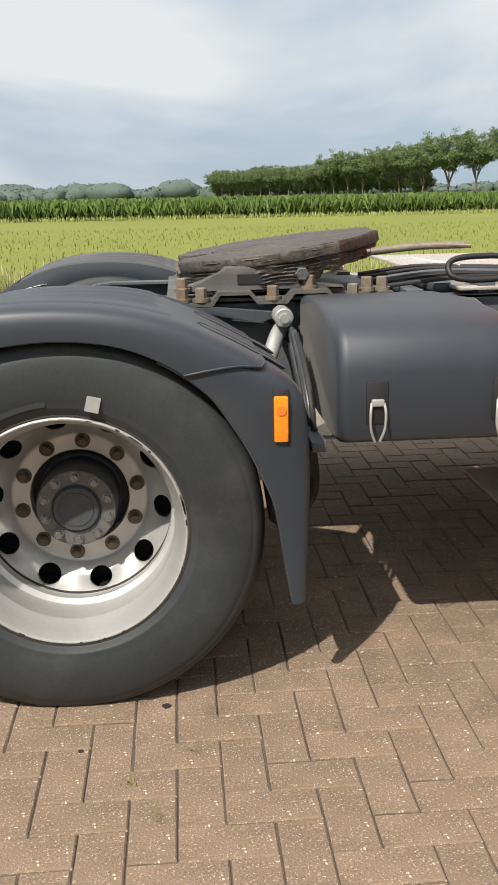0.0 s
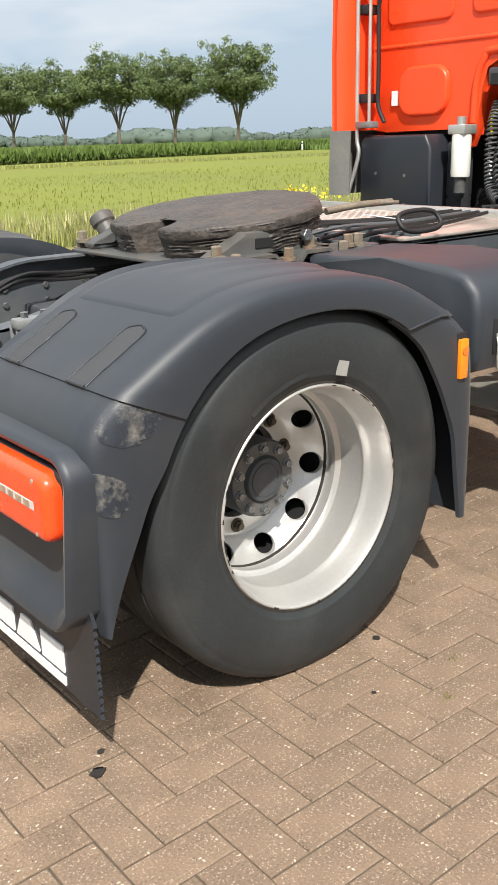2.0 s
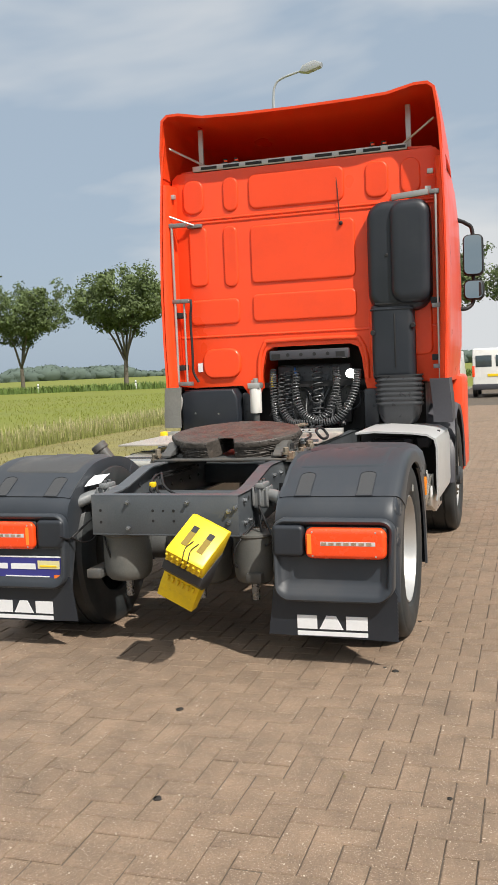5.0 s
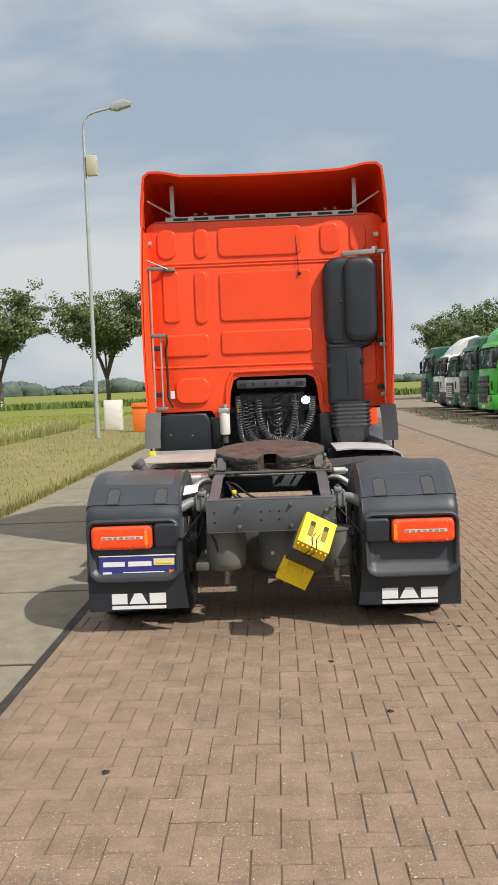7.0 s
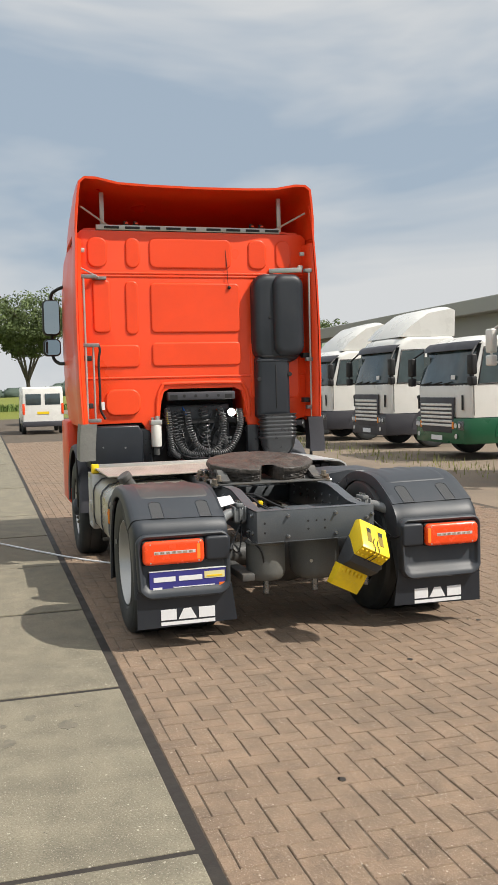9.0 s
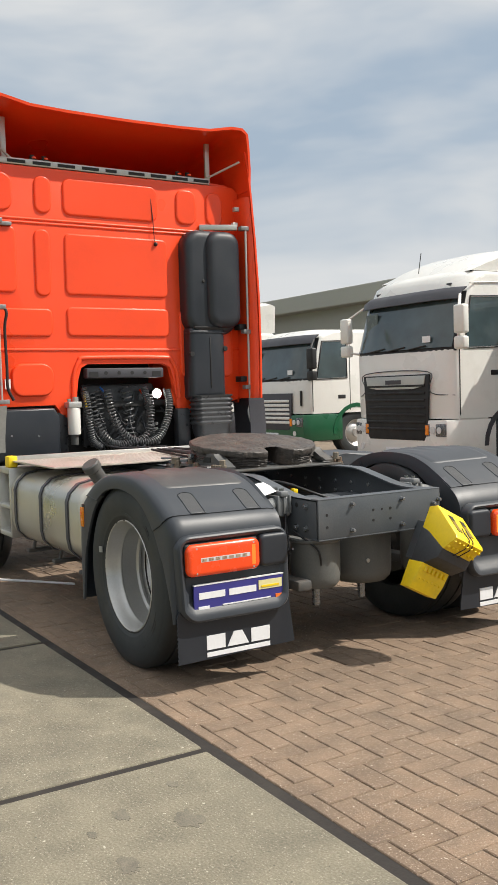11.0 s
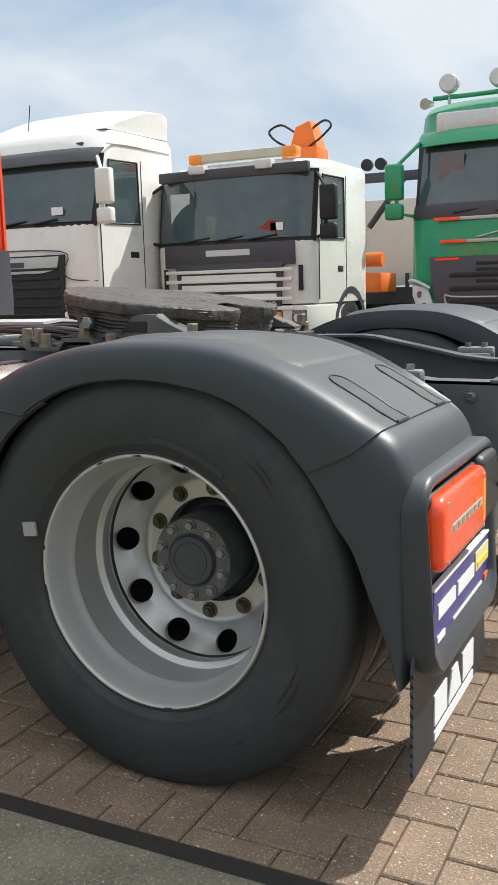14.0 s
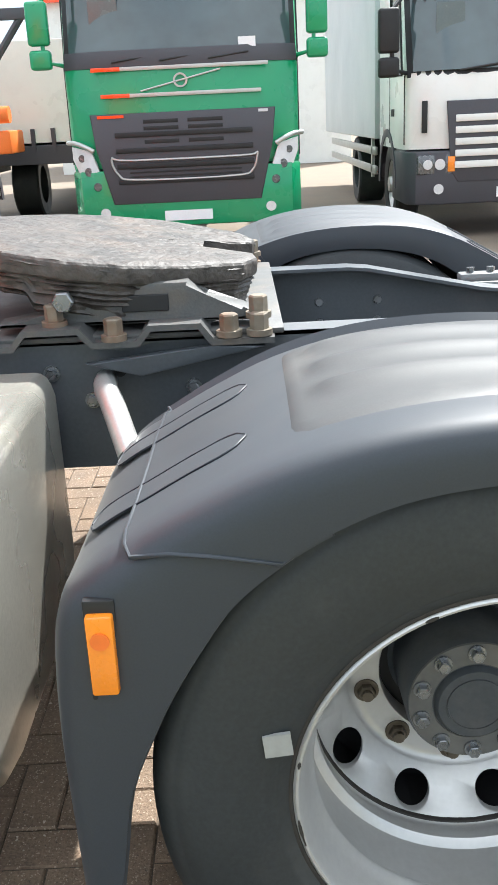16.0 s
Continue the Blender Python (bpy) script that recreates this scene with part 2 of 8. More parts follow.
BITUMEN = pbr("bitumen_joint", (0.022, 0.018, 0.015), 0.75, var=0.3, scale=8, fine=120, bump=0.3, dirt=(0.07, 0.058, 0.045), dirt_amount=0.45)
TARMAC = pbr("dusty_yard_paving", (0.190, 0.148, 0.108), 0.9, var=0.3, scale=1.5, fine=60, bump=0.3, dirt=(0.25, 0.195, 0.14), dirt_amount=0.6, dirt_scale=0.25)
MOWN = pbr("mown_grass", (0.19, 0.17, 0.055), 0.95, var=0.3, scale=0.9, fine=25, bump=0.6, dirt=(0.26, 0.20, 0.10), dirt_amount=0.6, dirt_scale=0.5, bdist=0.03)
FIELD = pbr("green_field", (0.152, 0.172, 0.018), 0.95, var=0.18, scale=0.12, fine=6.0, bump=0.6, dirt=(0.185, 0.182, 0.026), dirt_amount=0.5, dirt_scale=0.05, bdist=0.05)
BLADE = pbr("grass_blade", (0.24, 0.255, 0.075), 0.8, var=0.2, scale=0.6, fine=8, bump=0.0, island=0.3)
STRAW = pbr("grass_seed_head", (0.36, 0.33, 0.17), 0.85, var=0.2, scale=2, fine=8, bump=0.0, island=0.25)
CORN = pbr("corn_leaf", (0.110, 0.170, 0.035), 0.8, var=0.15, scale=0.3, fine=3, bump=0.0, island=0.15)
LEAF = pbr("tree_leaf", (0.108, 0.148, 0.052), 0.8, var=0.15, scale=0.4, fine=3, bump=0.0, island=0.22)
BARK = pbr("tree_bark", (0.14, 0.12, 0.095), 0.9, var=0.3, scale=3, fine=30, bump=0.6, bdist=0.02)
# bluish grey of distance haze is put into this leaf colour
FARWOOD = pbr("haze_tinted_wood", (0.095, 0.125, 0.105), 0.95, var=0.12, scale=0.05, fine=0.4, bump=0.0, island=0.08, spec=0.1)

BELLOWS = pbr("dusty_grey_vessel", (0.105, 0.108, 0.102), 0.6, var=0.15, scale=6, fine=120, bump=0.1, dirt=(0.17, 0.155, 0.13), dirt_amount=0.5, dirt_scale=5)
SLOT = pbr("chock_slot_shade", (0.22, 0.15, 0.01), 0.6, var=0.1, bump=0.05)
RUSTBOLT = pbr("weathered_bolt", (0.20, 0.17, 0.13), 0.6, metal=0.3, var=0.3, scale=20, bump=0.3, dirt=(0.24, 0.11, 0.05), dirt_amount=0.6, dirt_scale=12)
ALUWHITE = pbr("white_silver_fairing", (0.52, 0.53, 0.53), 0.38, metal=0.15, var=0.06, scale=2, bump=0.03, dirt=(0.45, 0.43, 0.40), dirt_amount=0.4)
TANKALU = pbr("stained_tank_aluminium", (0.55, 0.53, 0.47), 0.34, metal=0.7, var=0.12, scale=2.2, fine=160, bump=0.05, dirt=(0.33, 0.29, 0.20), dirt_amount=0.7, dirt_scale=1.6)
CHECKER = pbr("chequer_aluminium", (0.52, 0.48, 0.43), 0.42, metal=0.5, var=0.15, scale=5, fine=90, bump=0.2, dirt=(0.30, 0.25, 0.20), dirt_amount=0.6, dirt_scale=3)
BLACK2 = pbr("black_rubber_hose", (0.040, 0.042, 0.046), 0.36, var=0.2, scale=20, bump=0.1)
CLAMP = pbr("grey_clamp", (0.22, 0.22, 0.22), 0.45, metal=0.4, var=0.2, scale=20, bump=0.1)
CLAMPGREY = pbr("pale_grey_cast_clamp", (0.17, 0.18, 0.185), 0.5, var=0.2, scale=8, fine=120, bump=0.15, dirt=(0.24, 0.22, 0.19), dirt_amount=0.4, dirt_scale=6)
# left flap only: dusty grey with its sunlit tone in the colour
FLAPGREY = pbr("dusty_sunlit_flap", (0.17, 0.17, 0.16), 0.55, var=0.15, scale=5, bump=0.06, dirt=(0.26, 0.25, 0.22), dirt_amount=0.5, dirt_scale=4)
BLUEHOSE = pbr("blue_hose", (0.03, 0.16, 0.55), 0.4, var=0.1, bump=0.05)

PALEBOX = pbr("pale_box_body", (0.50, 0.53, 0.53), 0.4, var=0.06, scale=1, bump=0.02, dirt=(0.40, 0.41, 0.40), dirt_amount=0.5, dirt_scale=0.8)
HALLM = pbr("grey_hall_cladding", (0.34, 0.34, 0.31), 0.7, var=0.1, scale=0.3, bump=0.05)
POLE = pbr("galvanised_pole", (0.42, 0.44, 0.45), 0.45, metal=0.3, var=0.1, scale=2, bump=0.05)
BEIGE = pbr("beige_plastic", (0.50, 0.46, 0.36), 0.5, var=0.08, bump=0.03)
FIELDBLADE = pbr("crop_leaf", (0.160, 0.182, 0.020), 0.9, var=0.12, scale=0.2, fine=5, bump=0.0, island=0.12)
YELLOWBLOOM = pbr("yellow_blossom", (0.80, 0.62, 0.03), 0.8, var=0.1, bump=0.0, island=0.15)


# ---- mesh helpers ----
def part(name, bm, material, parent=None, label="", smooth=35.0, kind=""):
    me = bpy.data.meshes.new(name)
    bmesh.ops.recalc_face_normals(bm, faces=bm.faces)
    bm.to_mesh(me)
    bm.free()
    me.materials.append(material)
    if smooth:
        me.shade_smooth()
        me.set_sharp_from_angle(angle=radians(smooth))
    ob = new(name, me)
    if parent:
        ob.parent = parent
    return tagged(ob, label=label, kind=kind)


def thing(name, label, category, group="", kind="", at=None):
    return place(tagged(new(name), label, category, group, kind), at)


def place(ob, m):
    if m is not None:
        ob.matrix_world = m
    return ob


def box(bm, x0, x1, y0, y1, z0, z1, bevel=0.0, seg=2, m=None):
    vs = [bm.verts.new((x, y, z)) for x in (x0, x1) for y in (y0, y1) for z in (z0, z1)]
    fs = [bm.faces.new([vs[i] for i in q]) for q in ((0, 1, 3, 2), (4, 6, 7, 5), (0, 4, 5, 1), (2, 3, 7, 6), (0, 2, 6, 4), (1, 5, 7, 3))]
    if m is not None:
        bmesh.ops.transform(bm, matrix=m, verts=vs)
    if bevel:
        es = list({e for f in fs for e in f.edges})
        bmesh.ops.bevel(bm, geom=es, offset=bevel, segments=seg, profile=0.5, affect="EDGES")
    return bm


def B(*a, **k):
    return box(bmesh.new(), *a, **k)


AXES = {"x": lambda u, v, a: (a, u, v), "y": lambda u, v, a: (u, a, v), "z": lambda u, v, a: (u, v, a)}


def prism(bm, pts, axis, a0, a1, bevel=0.0, seg=2):
    """A polygon (u, v) pushed from a0 to a1 along an axis; x: (y, z), y: (x, z), z: (x, y)."""
    f = AXES[axis]
    va = [bm.verts.new(f(u, v, a0)) for u, v in pts]
    vb = [bm.verts.new(f(u, v, a1)) for u, v in pts]
    n = len(pts)
    fs = [bm.faces.new(va[::-1]), bm.faces.new(vb)]
    fs += [bm.faces.new((va[i], va[(i + 1) % n], vb[(i + 1) % n], vb[i])) for i in range(n)]
    if bevel:
        es = list({e for q in fs[:2] for e in q.edges})
        bmesh.ops.bevel(bm, geom=es, offset=bevel, segments=seg, profile=0.5, affect="EDGES")
    return bm


def lathe(bm, profile, n=48, axis="y", centre=(0, 0, 0), close=False, caps=True):
    """Turns (radius, along) pairs about an axis."""
    rings = []
    for r, a in profile:
        ring = []
        for i in range(n):
            t = 2 * math.pi * i / n
            u, v = r * math.cos(t), r * math.sin(t)
            p = AXES[axis](u, v, a)
            ring.append(bm.verts.new((p[0] + centre[0], p[1] + centre[1], p[2] + centre[2])))
        rings.append(ring)
    for a, b in zip(rings, rings[1:] + ([rings[0]] if close else [])):
        for i in range(n):
            bm.faces.new((a[i], a[(i + 1) % n], b[(i + 1) % n], b[i]))
    if not close and caps:
        for ring, r in ((rings[0], profile[0][0]), (rings[-1], profile[-1][0])):
            if r > 1e-6:
                bm.faces.new(ring)
    return bm


def cyl(bm, p0, p1, r0, r1=None, n=16, bevel=0.0):
    p0, p1 = Vector(p0), Vector(p1)
    r1 = r0 if r1 is None else r1
    q = (p1 - p0).to_track_quat("Z", "Y").to_matrix()
    L = (p1 - p0).length
    prof = [(r0, 0), (r1, L)] if not bevel else [(r0 - bevel, 0), (r0, bevel), (r1, L - bevel), (r1 - bevel, L)]
    rings = [[bm.verts.new(p0 + q @ Vector((r * math.cos(2 * math.pi * i / n), r * math.sin(2 * math.pi * i / n), a))) for i in range(n)] for r, a in prof]
    for a, b in zip(rings, rings[1:]):
        for i in range(n):
            bm.faces.new((a[i], a[(i + 1) % n], b[(i + 1) % n], b[i]))
    bm.faces.new(rings[0][::-1])
    bm.faces.new(rings[-1])
    return bm


def smooth_path(pts, k=6):
    """Catmull-Rom through the points."""
    P = [Vector(p) for p in pts]
    P = [P[0] * 2 - P[1]] + P + [P[-1] * 2 - P[-2]]
    out = []
    for i in range(1, len(P) - 2):
        a, b, c, d = P[i - 1:i + 3]
        for j in range(k):
            t = j / k
            out.append(0.5 * ((2 * b) + (c - a) * t + (2 * a - 5 * b + 4 * c - d) * t * t + (3 * b - a - 3 * c + d) * t ** 3))
    out.append(P[-2])
    return out


def tube(bm, pts, r, n=8, taper=None):
    pts = [Vector(p) for p in pts]
    ref = None
    rings = []
    for i, p in enumerate(pts):
        d = (pts[min(i + 1, len(pts) - 1)] - pts[max(i - 1, 0)]).normalized()
        if ref is None:
            ref = d.orthogonal().normalized()
        ref = (ref - d * ref.dot(d)).normalized()
        s = d.cross(ref)
        rr = r if taper is None else r + (taper - r) * i / (len(pts) - 1)
        rings.append([bm.verts.new(p + ref * rr * math.cos(2 * math.pi * j / n) + s * rr * math.sin(2 * math.pi * j / n)) for j in range(n)])
    for a, b in zip(rings, rings[1:]):
        for j in range(n):
            bm.faces.new((a[j], a[(j + 1) % n], b[(j + 1) % n], b[j]))
    bm.faces.new(rings[0][::-1])
    bm.faces.new(rings[-1])
    return bm


def sheet(bm, rows, thick=0.0):
    """A surface through rows of points, given some thickness."""
    vs = [[bm.verts.new(p) for p in row] for row in rows]
    fs = []
    for a, b in zip(vs, vs[1:]):
        for i in range(len(a) - 1):
            fs.append(bm.faces.new((a[i], a[i + 1], b[i + 1], b[i])))
    if thick:
        bmesh.ops.recalc_face_normals(bm, faces=fs)
        bmesh.ops.solidify(bm, geom=fs, thickness=thick)
    return bm


def rounded(w, h, r, n=5, cx=0.0, cy=0.0):
    """A rounded rectangle about (cx, cy)."""
    out = []
    for sx, sy, a0 in ((1, 1, 0), (-1, 1, 90), (-1, -1, 180), (1, -1, 270)):
        for i in range(n + 1):
            a = radians(a0 + 90 * i / n)
            out.append((cx + sx * (w / 2 - r) + r * math.cos(a), cy + sy * (h / 2 - r) + r * math.sin(a)))
    return out


def raw(name, verts, faces, material, parent=None, label="", kind="", smooth=False):
    me = bpy.data.meshes.new(name)
    me.from_pydata(verts, [], faces)
    me.materials.append(material)
    if smooth:
        me.shade_smooth()
    ob = new(name, me)
    if parent:
        ob.parent = parent
    return tagged(ob, label=label, kind=kind)


# ---- ground ----
def flat(name, x0, x1, y0, y1, z, material, label, category, thick=0.05, kind="structure"):
    ob = part(name, B(x0, x1, y0, y1, z - thick, z), material, smooth=0, kind=kind)
    return tagged(ob, label, category)


flat("ground", -700, 900, -700, 900, -0.03, FIELD, "flat green crop field reaching the horizon", "field")
flat("yard", -40, 95, -75, -4.6, -0.012, TARMAC, "dusty worn tarmac yard under the parked trucks", "yard", 0.015)
flat("verge", -40, 140, 3.62, 8.9, -0.004, MOWN, "dry mown grass verge beside the concrete strip", "verge", 0.02)
flat("paving_bed", -14, 60, -4.6, 1.41, -0.008, BED, "dark sand filling the joints between pavers", "sand bed", 0.02)

STRIP_Y0, STRIP_Y1, SLAB = 1.46, 3.62, 2.0
strip = tagged(new("concrete_strip"), "strip of old cast concrete slabs with bitumen joints", "pavement", kind="structure")
for i in range(-4, 26):
    x0 = -1.27 + SLAB * i
    part("slab", B(x0 + 0.022, x0 + SLAB - 0.022, STRIP_Y0, STRIP_Y1, -0.08, 0.002 + 0.003 * math.sin(i * 2.3), bevel=0.008), CONCRETE, strip, smooth=0)
part("joint", B(-9.3, 51, 1.405, 3.62, -0.06, -0.006), BITUMEN, strip, "dark bitumen joint filler", smooth=0)


# ---- things: the tractor unit ----
truck = tagged(new("tractor_unit"), "red two-axle tractor unit with black plastic mudguards, standing on pavers", "truck")


def make_wheel(name, side, parent, x, dual, label):
    """side: -1 or 1, the way that it faces along y."""
    w = tagged(new(name), label)
    w.parent = parent
    w.location = (x, 0, 0.485)
    yo = 1.078 * side

    def P(prof):
        return [(r, yo + a * side) for r, a in prof]

    tyre_prof = [(0.286, -0.115), (0.296, -0.140), (0.380, -0.158), (0.445, -0.157), (0.480, -0.140), (0.497, -0.115), (0.499, -0.062), (0.490, -0.060), (0.490, -0.050), (0.500, -0.048), (0.500, 0.048), (0.490, 0.050), (0.490, 0.060), (0.500, 0.062), (0.499, 0.106), (0.496, 0.118), (0.490, 0.130), (0.481, 0.1385), (0.470, 0.1455), (0.4665, 0.1458), (0.4630, 0.1490), (0.450, 0.1535), (0.432, 0.1570), (0.410, 0.1590), (0.385, 0.1585), (0.362, 0.1560), (0.345, 0.1525), (0.330, 0.1480), (0.3265, 0.1478), (0.3235, 0.1455), (0.314, 0.1410), (0.305, 0.1360), (0.298, 0.129), (0.292, 0.118), (0.288, 0.110)]
    bm = bmesh.new()
    lathe(bm, P(tyre_prof), 96, caps=False)
    for v in bm.verts:
        if v.co.z < -0.483:
            v.co.z = -0.483
    ty = part("tyre", bm, RUBBER, w, "worn black truck tyre", smooth=55)
    if dual:
        bm = bmesh.new()
        lathe(bm, [(r, yo - 0.337 * side + a * side) for r, a in tyre_prof], 72, caps=False)
        for v in bm.verts:
            if v.co.z < -0.483:
                v.co.z = -0.483
        part("inner_tyre", bm, RUBBER, w, smooth=28)
    # rim barrel and disc
    if dual:
        rim_prof = [(0.290, -0.115), (0.290, 0.110), (0.296, 0.121), (0.3015, 0.127), (0.3060, 0.128), (0.3078, 0.1335), (0.3065, 0.1385), (0.3030, 0.1410), (0.2995, 0.1400), (0.2970, 0.1360), (0.2950, 0.129), (0.2915, 0.120), (0.287, 0.103), (0.281, 0.082), (0.2765, 0.070), (0.2720, 0.062), (0.2705, 0.056), (0.2720, 0.052), (0.2765, 0.049), (0.2775, 0.020), (0.2775, -0.020), (0.2755, -0.036), (0.2665, -0.041), (0.2615, -0.046), (0.2605, -0.060), (0.2650, -0.064), (0.2690, -0.067), (0.2690, -0.082), (0.2660, -0.086)]
    else:
        rim_prof = [(0.290, -0.115), (0.290, 0.110), (0.3015, 0.127), (0.3035, 0.128), (0.299, 0.1315), (0.286, 0.118), (0.275, 0.09), (0.262, 0.07), (0.25, 0.09), (0.22, 0.115), (0.15, 0.12), (0.118, 0.12), (0.118, 0.10), (0.2, 0.10)]
    bm = bmesh.new()
    lathe(bm, P([(r * 0.985, a) for r, a in rim_prof]), 96, caps=False)
    rim = part("rim", bm, RIM, w, "dusty silver-painted steel rim", smooth=40)
    # dark ring paints the shadow line between rim lip and tyre
    bm = bmesh.new()
    lathe(bm, P([(0.3015, 0.1340), (0.3030, 0.1385), (0.3060, 0.1392), (0.3085, 0.1380), (0.3090, 0.1350)]), 96, caps=False)
    part("rim_seat", bm, CHIPSHADE, rim, "dark ring for the shade between rim and tyre", smooth=40)
    fa = -0.174 if dual else 0.115
    turn = radians(4 if side > 0 else -6)
    if dual:
        # pierced disc: ten round hand holes with turned-in edges, then the bolting face
        bm = bmesh.new()
        r_in, r_out, rh, rc = 0.197, 0.265, 0.0318, 0.2330

        def cone(r):
            return -0.154 + (r - 0.197) * 0.95

        NP = 24
        for k in range(10):
            a0 = 2 * math.pi * k / 10 + turn
            rings = [[], [], [], []]
            for q in range(NP):
                ph = 2 * math.pi * q / NP
                c, d = math.cos(ph), math.sin(ph)
                f = 1.0 / max(abs(c), abs(d))
                rr, aa = (r_in + r_out) / 2 + d * f * (r_out - r_in) / 2, a0 + c * f * math.pi / 10
                rings[0].append((rr * math.cos(aa), cone(rr), rr * math.sin(aa)))
                for lv, (g, dep) in enumerate(((1.0, 0.0), (0.95, -0.0022), (0.95, -0.013)), 1):
                    x, z = rc + rh * 0.82 * g * d, rh * g * c * 1.06
                    dep = dep + cone(x)
                    rings[lv].append((x * math.cos(a0) - z * math.sin(a0), dep, x * math.sin(a0) + z * math.cos(a0)))
            vr = [[bm.verts.new((p[0], yo + side * p[1], p[2])) for p in r] for r in rings]
            for p, q in zip(vr, vr[1:]):
                for n in range(NP):
                    bm.faces.new((p[n], p[(n + 1) % NP], q[(n + 1) % NP], q[n]))
        bmesh.ops.remove_doubles(bm, verts=bm.verts, dist=0.0008)
        # dark ring paints the shade where barrel meets disc
        seam = bmesh.new()
        lathe(seam, P([(0.2675, -0.0815), (0.2640, -0.0850), (0.2590, -0.0875), (0.2585, -0.0950)]), 96, caps=False)
        part("rim_seam", seam, CHIPSHADE, rim, "dark ring for the shade between barrel and disc", smooth=40)
        part("pierced_disc", bm, RIM, rim, "silver-painted disc with ten hand holes", smooth=40)
        bm = bmesh.new()
        lathe(bm, P([(0.2690, -0.0830), (0.2645, cone(0.2645))]), 96, caps=False)
        lathe(bm, P([(0.1985, cone(0.1985)), (0.193, -0.159), (0.186, -0.1635), (0.178, -0.165), (0.139, -0.165), (0.137, -0.169), (0.137, -0.205)]), 96, caps=False)
        part("bolting_face", bm, RIM, rim, "dusty grey bolting face", smooth=30)
        # black ring added to fill the shaded depth behind the holes
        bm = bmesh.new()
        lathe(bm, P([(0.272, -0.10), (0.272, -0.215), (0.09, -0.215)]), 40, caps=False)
        part("dark_backing", bm, BLACK, rim, "black fill for the shade behind the holes", smooth=0)
    # wheel nuts; on single wheels black discs paint the hand holes' shade
    for k in range(10):
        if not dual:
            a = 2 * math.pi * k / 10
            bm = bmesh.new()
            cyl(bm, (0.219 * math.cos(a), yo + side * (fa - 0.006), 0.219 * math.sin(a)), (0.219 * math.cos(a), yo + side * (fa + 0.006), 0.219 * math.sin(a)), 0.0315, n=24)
            part("hand_hole", bm, BLACK, rim, "black disc for the shade in a hand hole", smooth=0)
        a = 2 * math.pi * (k + 0.5) / 10 + turn
        bm = bmesh.new()
        c = Vector((0.1650 * math.cos(a), 0, 0.1650 * math.sin(a)))
        y0 = yo + side * (-0.1655 if dual else 0.12)
        cyl(bm, c + Vector((0, y0, 0)), c + Vector((0, y0 + side * 0.004, 0)), 0.0215, n=18)
        cyl(bm, c + Vector((0, y0, 0)), c + Vector((0, y0 + side * 0.016, 0)), 0.0155, n=6, bevel=0.002)
        cyl(bm, c + Vector((0, y0, 0)), c + Vector((0, y0 + side * 0.023, 0)), 0.010, n=10)
        part("wheel_nut", bm, NUT, rim, smooth=30)
    hub_prof = [(0.0, -0.058), (0.03, -0.0575), (0.060, -0.0585), (0.064, -0.064), (0.066, -0.070), (0.106, -0.072), (0.110, -0.078), (0.110, -0.205), (0.118, -0.21)] if dual else [(0.0, 0.19), (0.05, 0.188), (0.06, 0.18), (0.085, 0.17), (0.09, 0.12)]
    if dual:
        hub_prof = [(r, a + 0.005) for r, a in hub_prof]
    bm = bmesh.new()
    lathe(bm, P(hub_prof), 48)
    if dual:
        lathe(bm, P([(0.044, -0.0530), (0.0445, -0.0510), (0.047, -0.0510), (0.0475, -0.0535)]), 48, caps=False)
    hub = part("hub", bm, HUB, w, "dark grey hub with bolted cap", smooth=35)
    if dual:
        bm = bmesh.new()
        lathe(bm, P([(0.068, -0.0655), (0.069, -0.0632), (0.105, -0.0642), (0.1065, -0.0680)]), 48, caps=False)
        part("hub_flange", bm, FLANGE, hub, "dusty grey bolted flange", smooth=30)
        for k in range(10):
            a = 2 * math.pi * (k + 0.5) / 10
            c = Vector((0.089 * math.cos(a), yo + side * -0.067, 0.089 * math.sin(a)))
            bm = bmesh.new()
            cyl(bm, c, c + Vector((0, side * 0.007, 0)), 0.0145, n=16)
            cyl(bm, c, c + Vector((0, side * 0.019, 0)), 0.0112, n=6, bevel=0.0018)
            part("hub_bolt", bm, BOLT, hub, smooth=30)
    return w


# serves the chips and the dark rings painted as shade
CHIPSHADE = pbr("rim_chips_and_shade", (0.028, 0.024, 0.020), 0.8, var=0.4, scale=60, bump=0.2)
NUT = pbr("brown_stained_nut", (0.11, 0.088, 0.062), 0.5, metal=0.4, var=0.3, scale=30, bump=0.2)
HUB = pbr("dark_hub_paint", (0.045, 0.052, 0.060), 0.42, var=0.2, scale=10, fine=120, bump=0.15, dirt=(0.13, 0.12, 0.11), dirt_amount=0.4, dirt_scale=9)
FLANGE = pbr("dusty_hub_flange", (0.105, 0.105, 0.10), 0.5, var=0.2, scale=14, bump=0.15, dirt=(0.17, 0.155, 0.13), dirt_amount=0.5, dirt_scale=10)
BOLT = pbr("hub_bolt_steel", (0.24, 0.25, 0.26), 0.28, metal=0.75, var=0.2, scale=40, bump=0.1)
wheelR = make_wheel("rear_wheel", -1, truck, 0.0, True, "twin rear wheel with deep-dish silver rim")
wheelL = make_wheel("rear_wheel", 1, truck, 0.0, True, "twin rear wheel with deep-dish silver rim")
make_wheel("front_wheel", 1, truck, 3.42, False, "single front wheel with ten-hole rim")
make_wheel("front_wheel", -1, truck, 3.42, False, "single front wheel with ten-hole rim")
PAPER = pbr("grubby_paper", (0.30, 0.30, 0.28), 0.6, var=0.12, scale=40, bump=0.05)
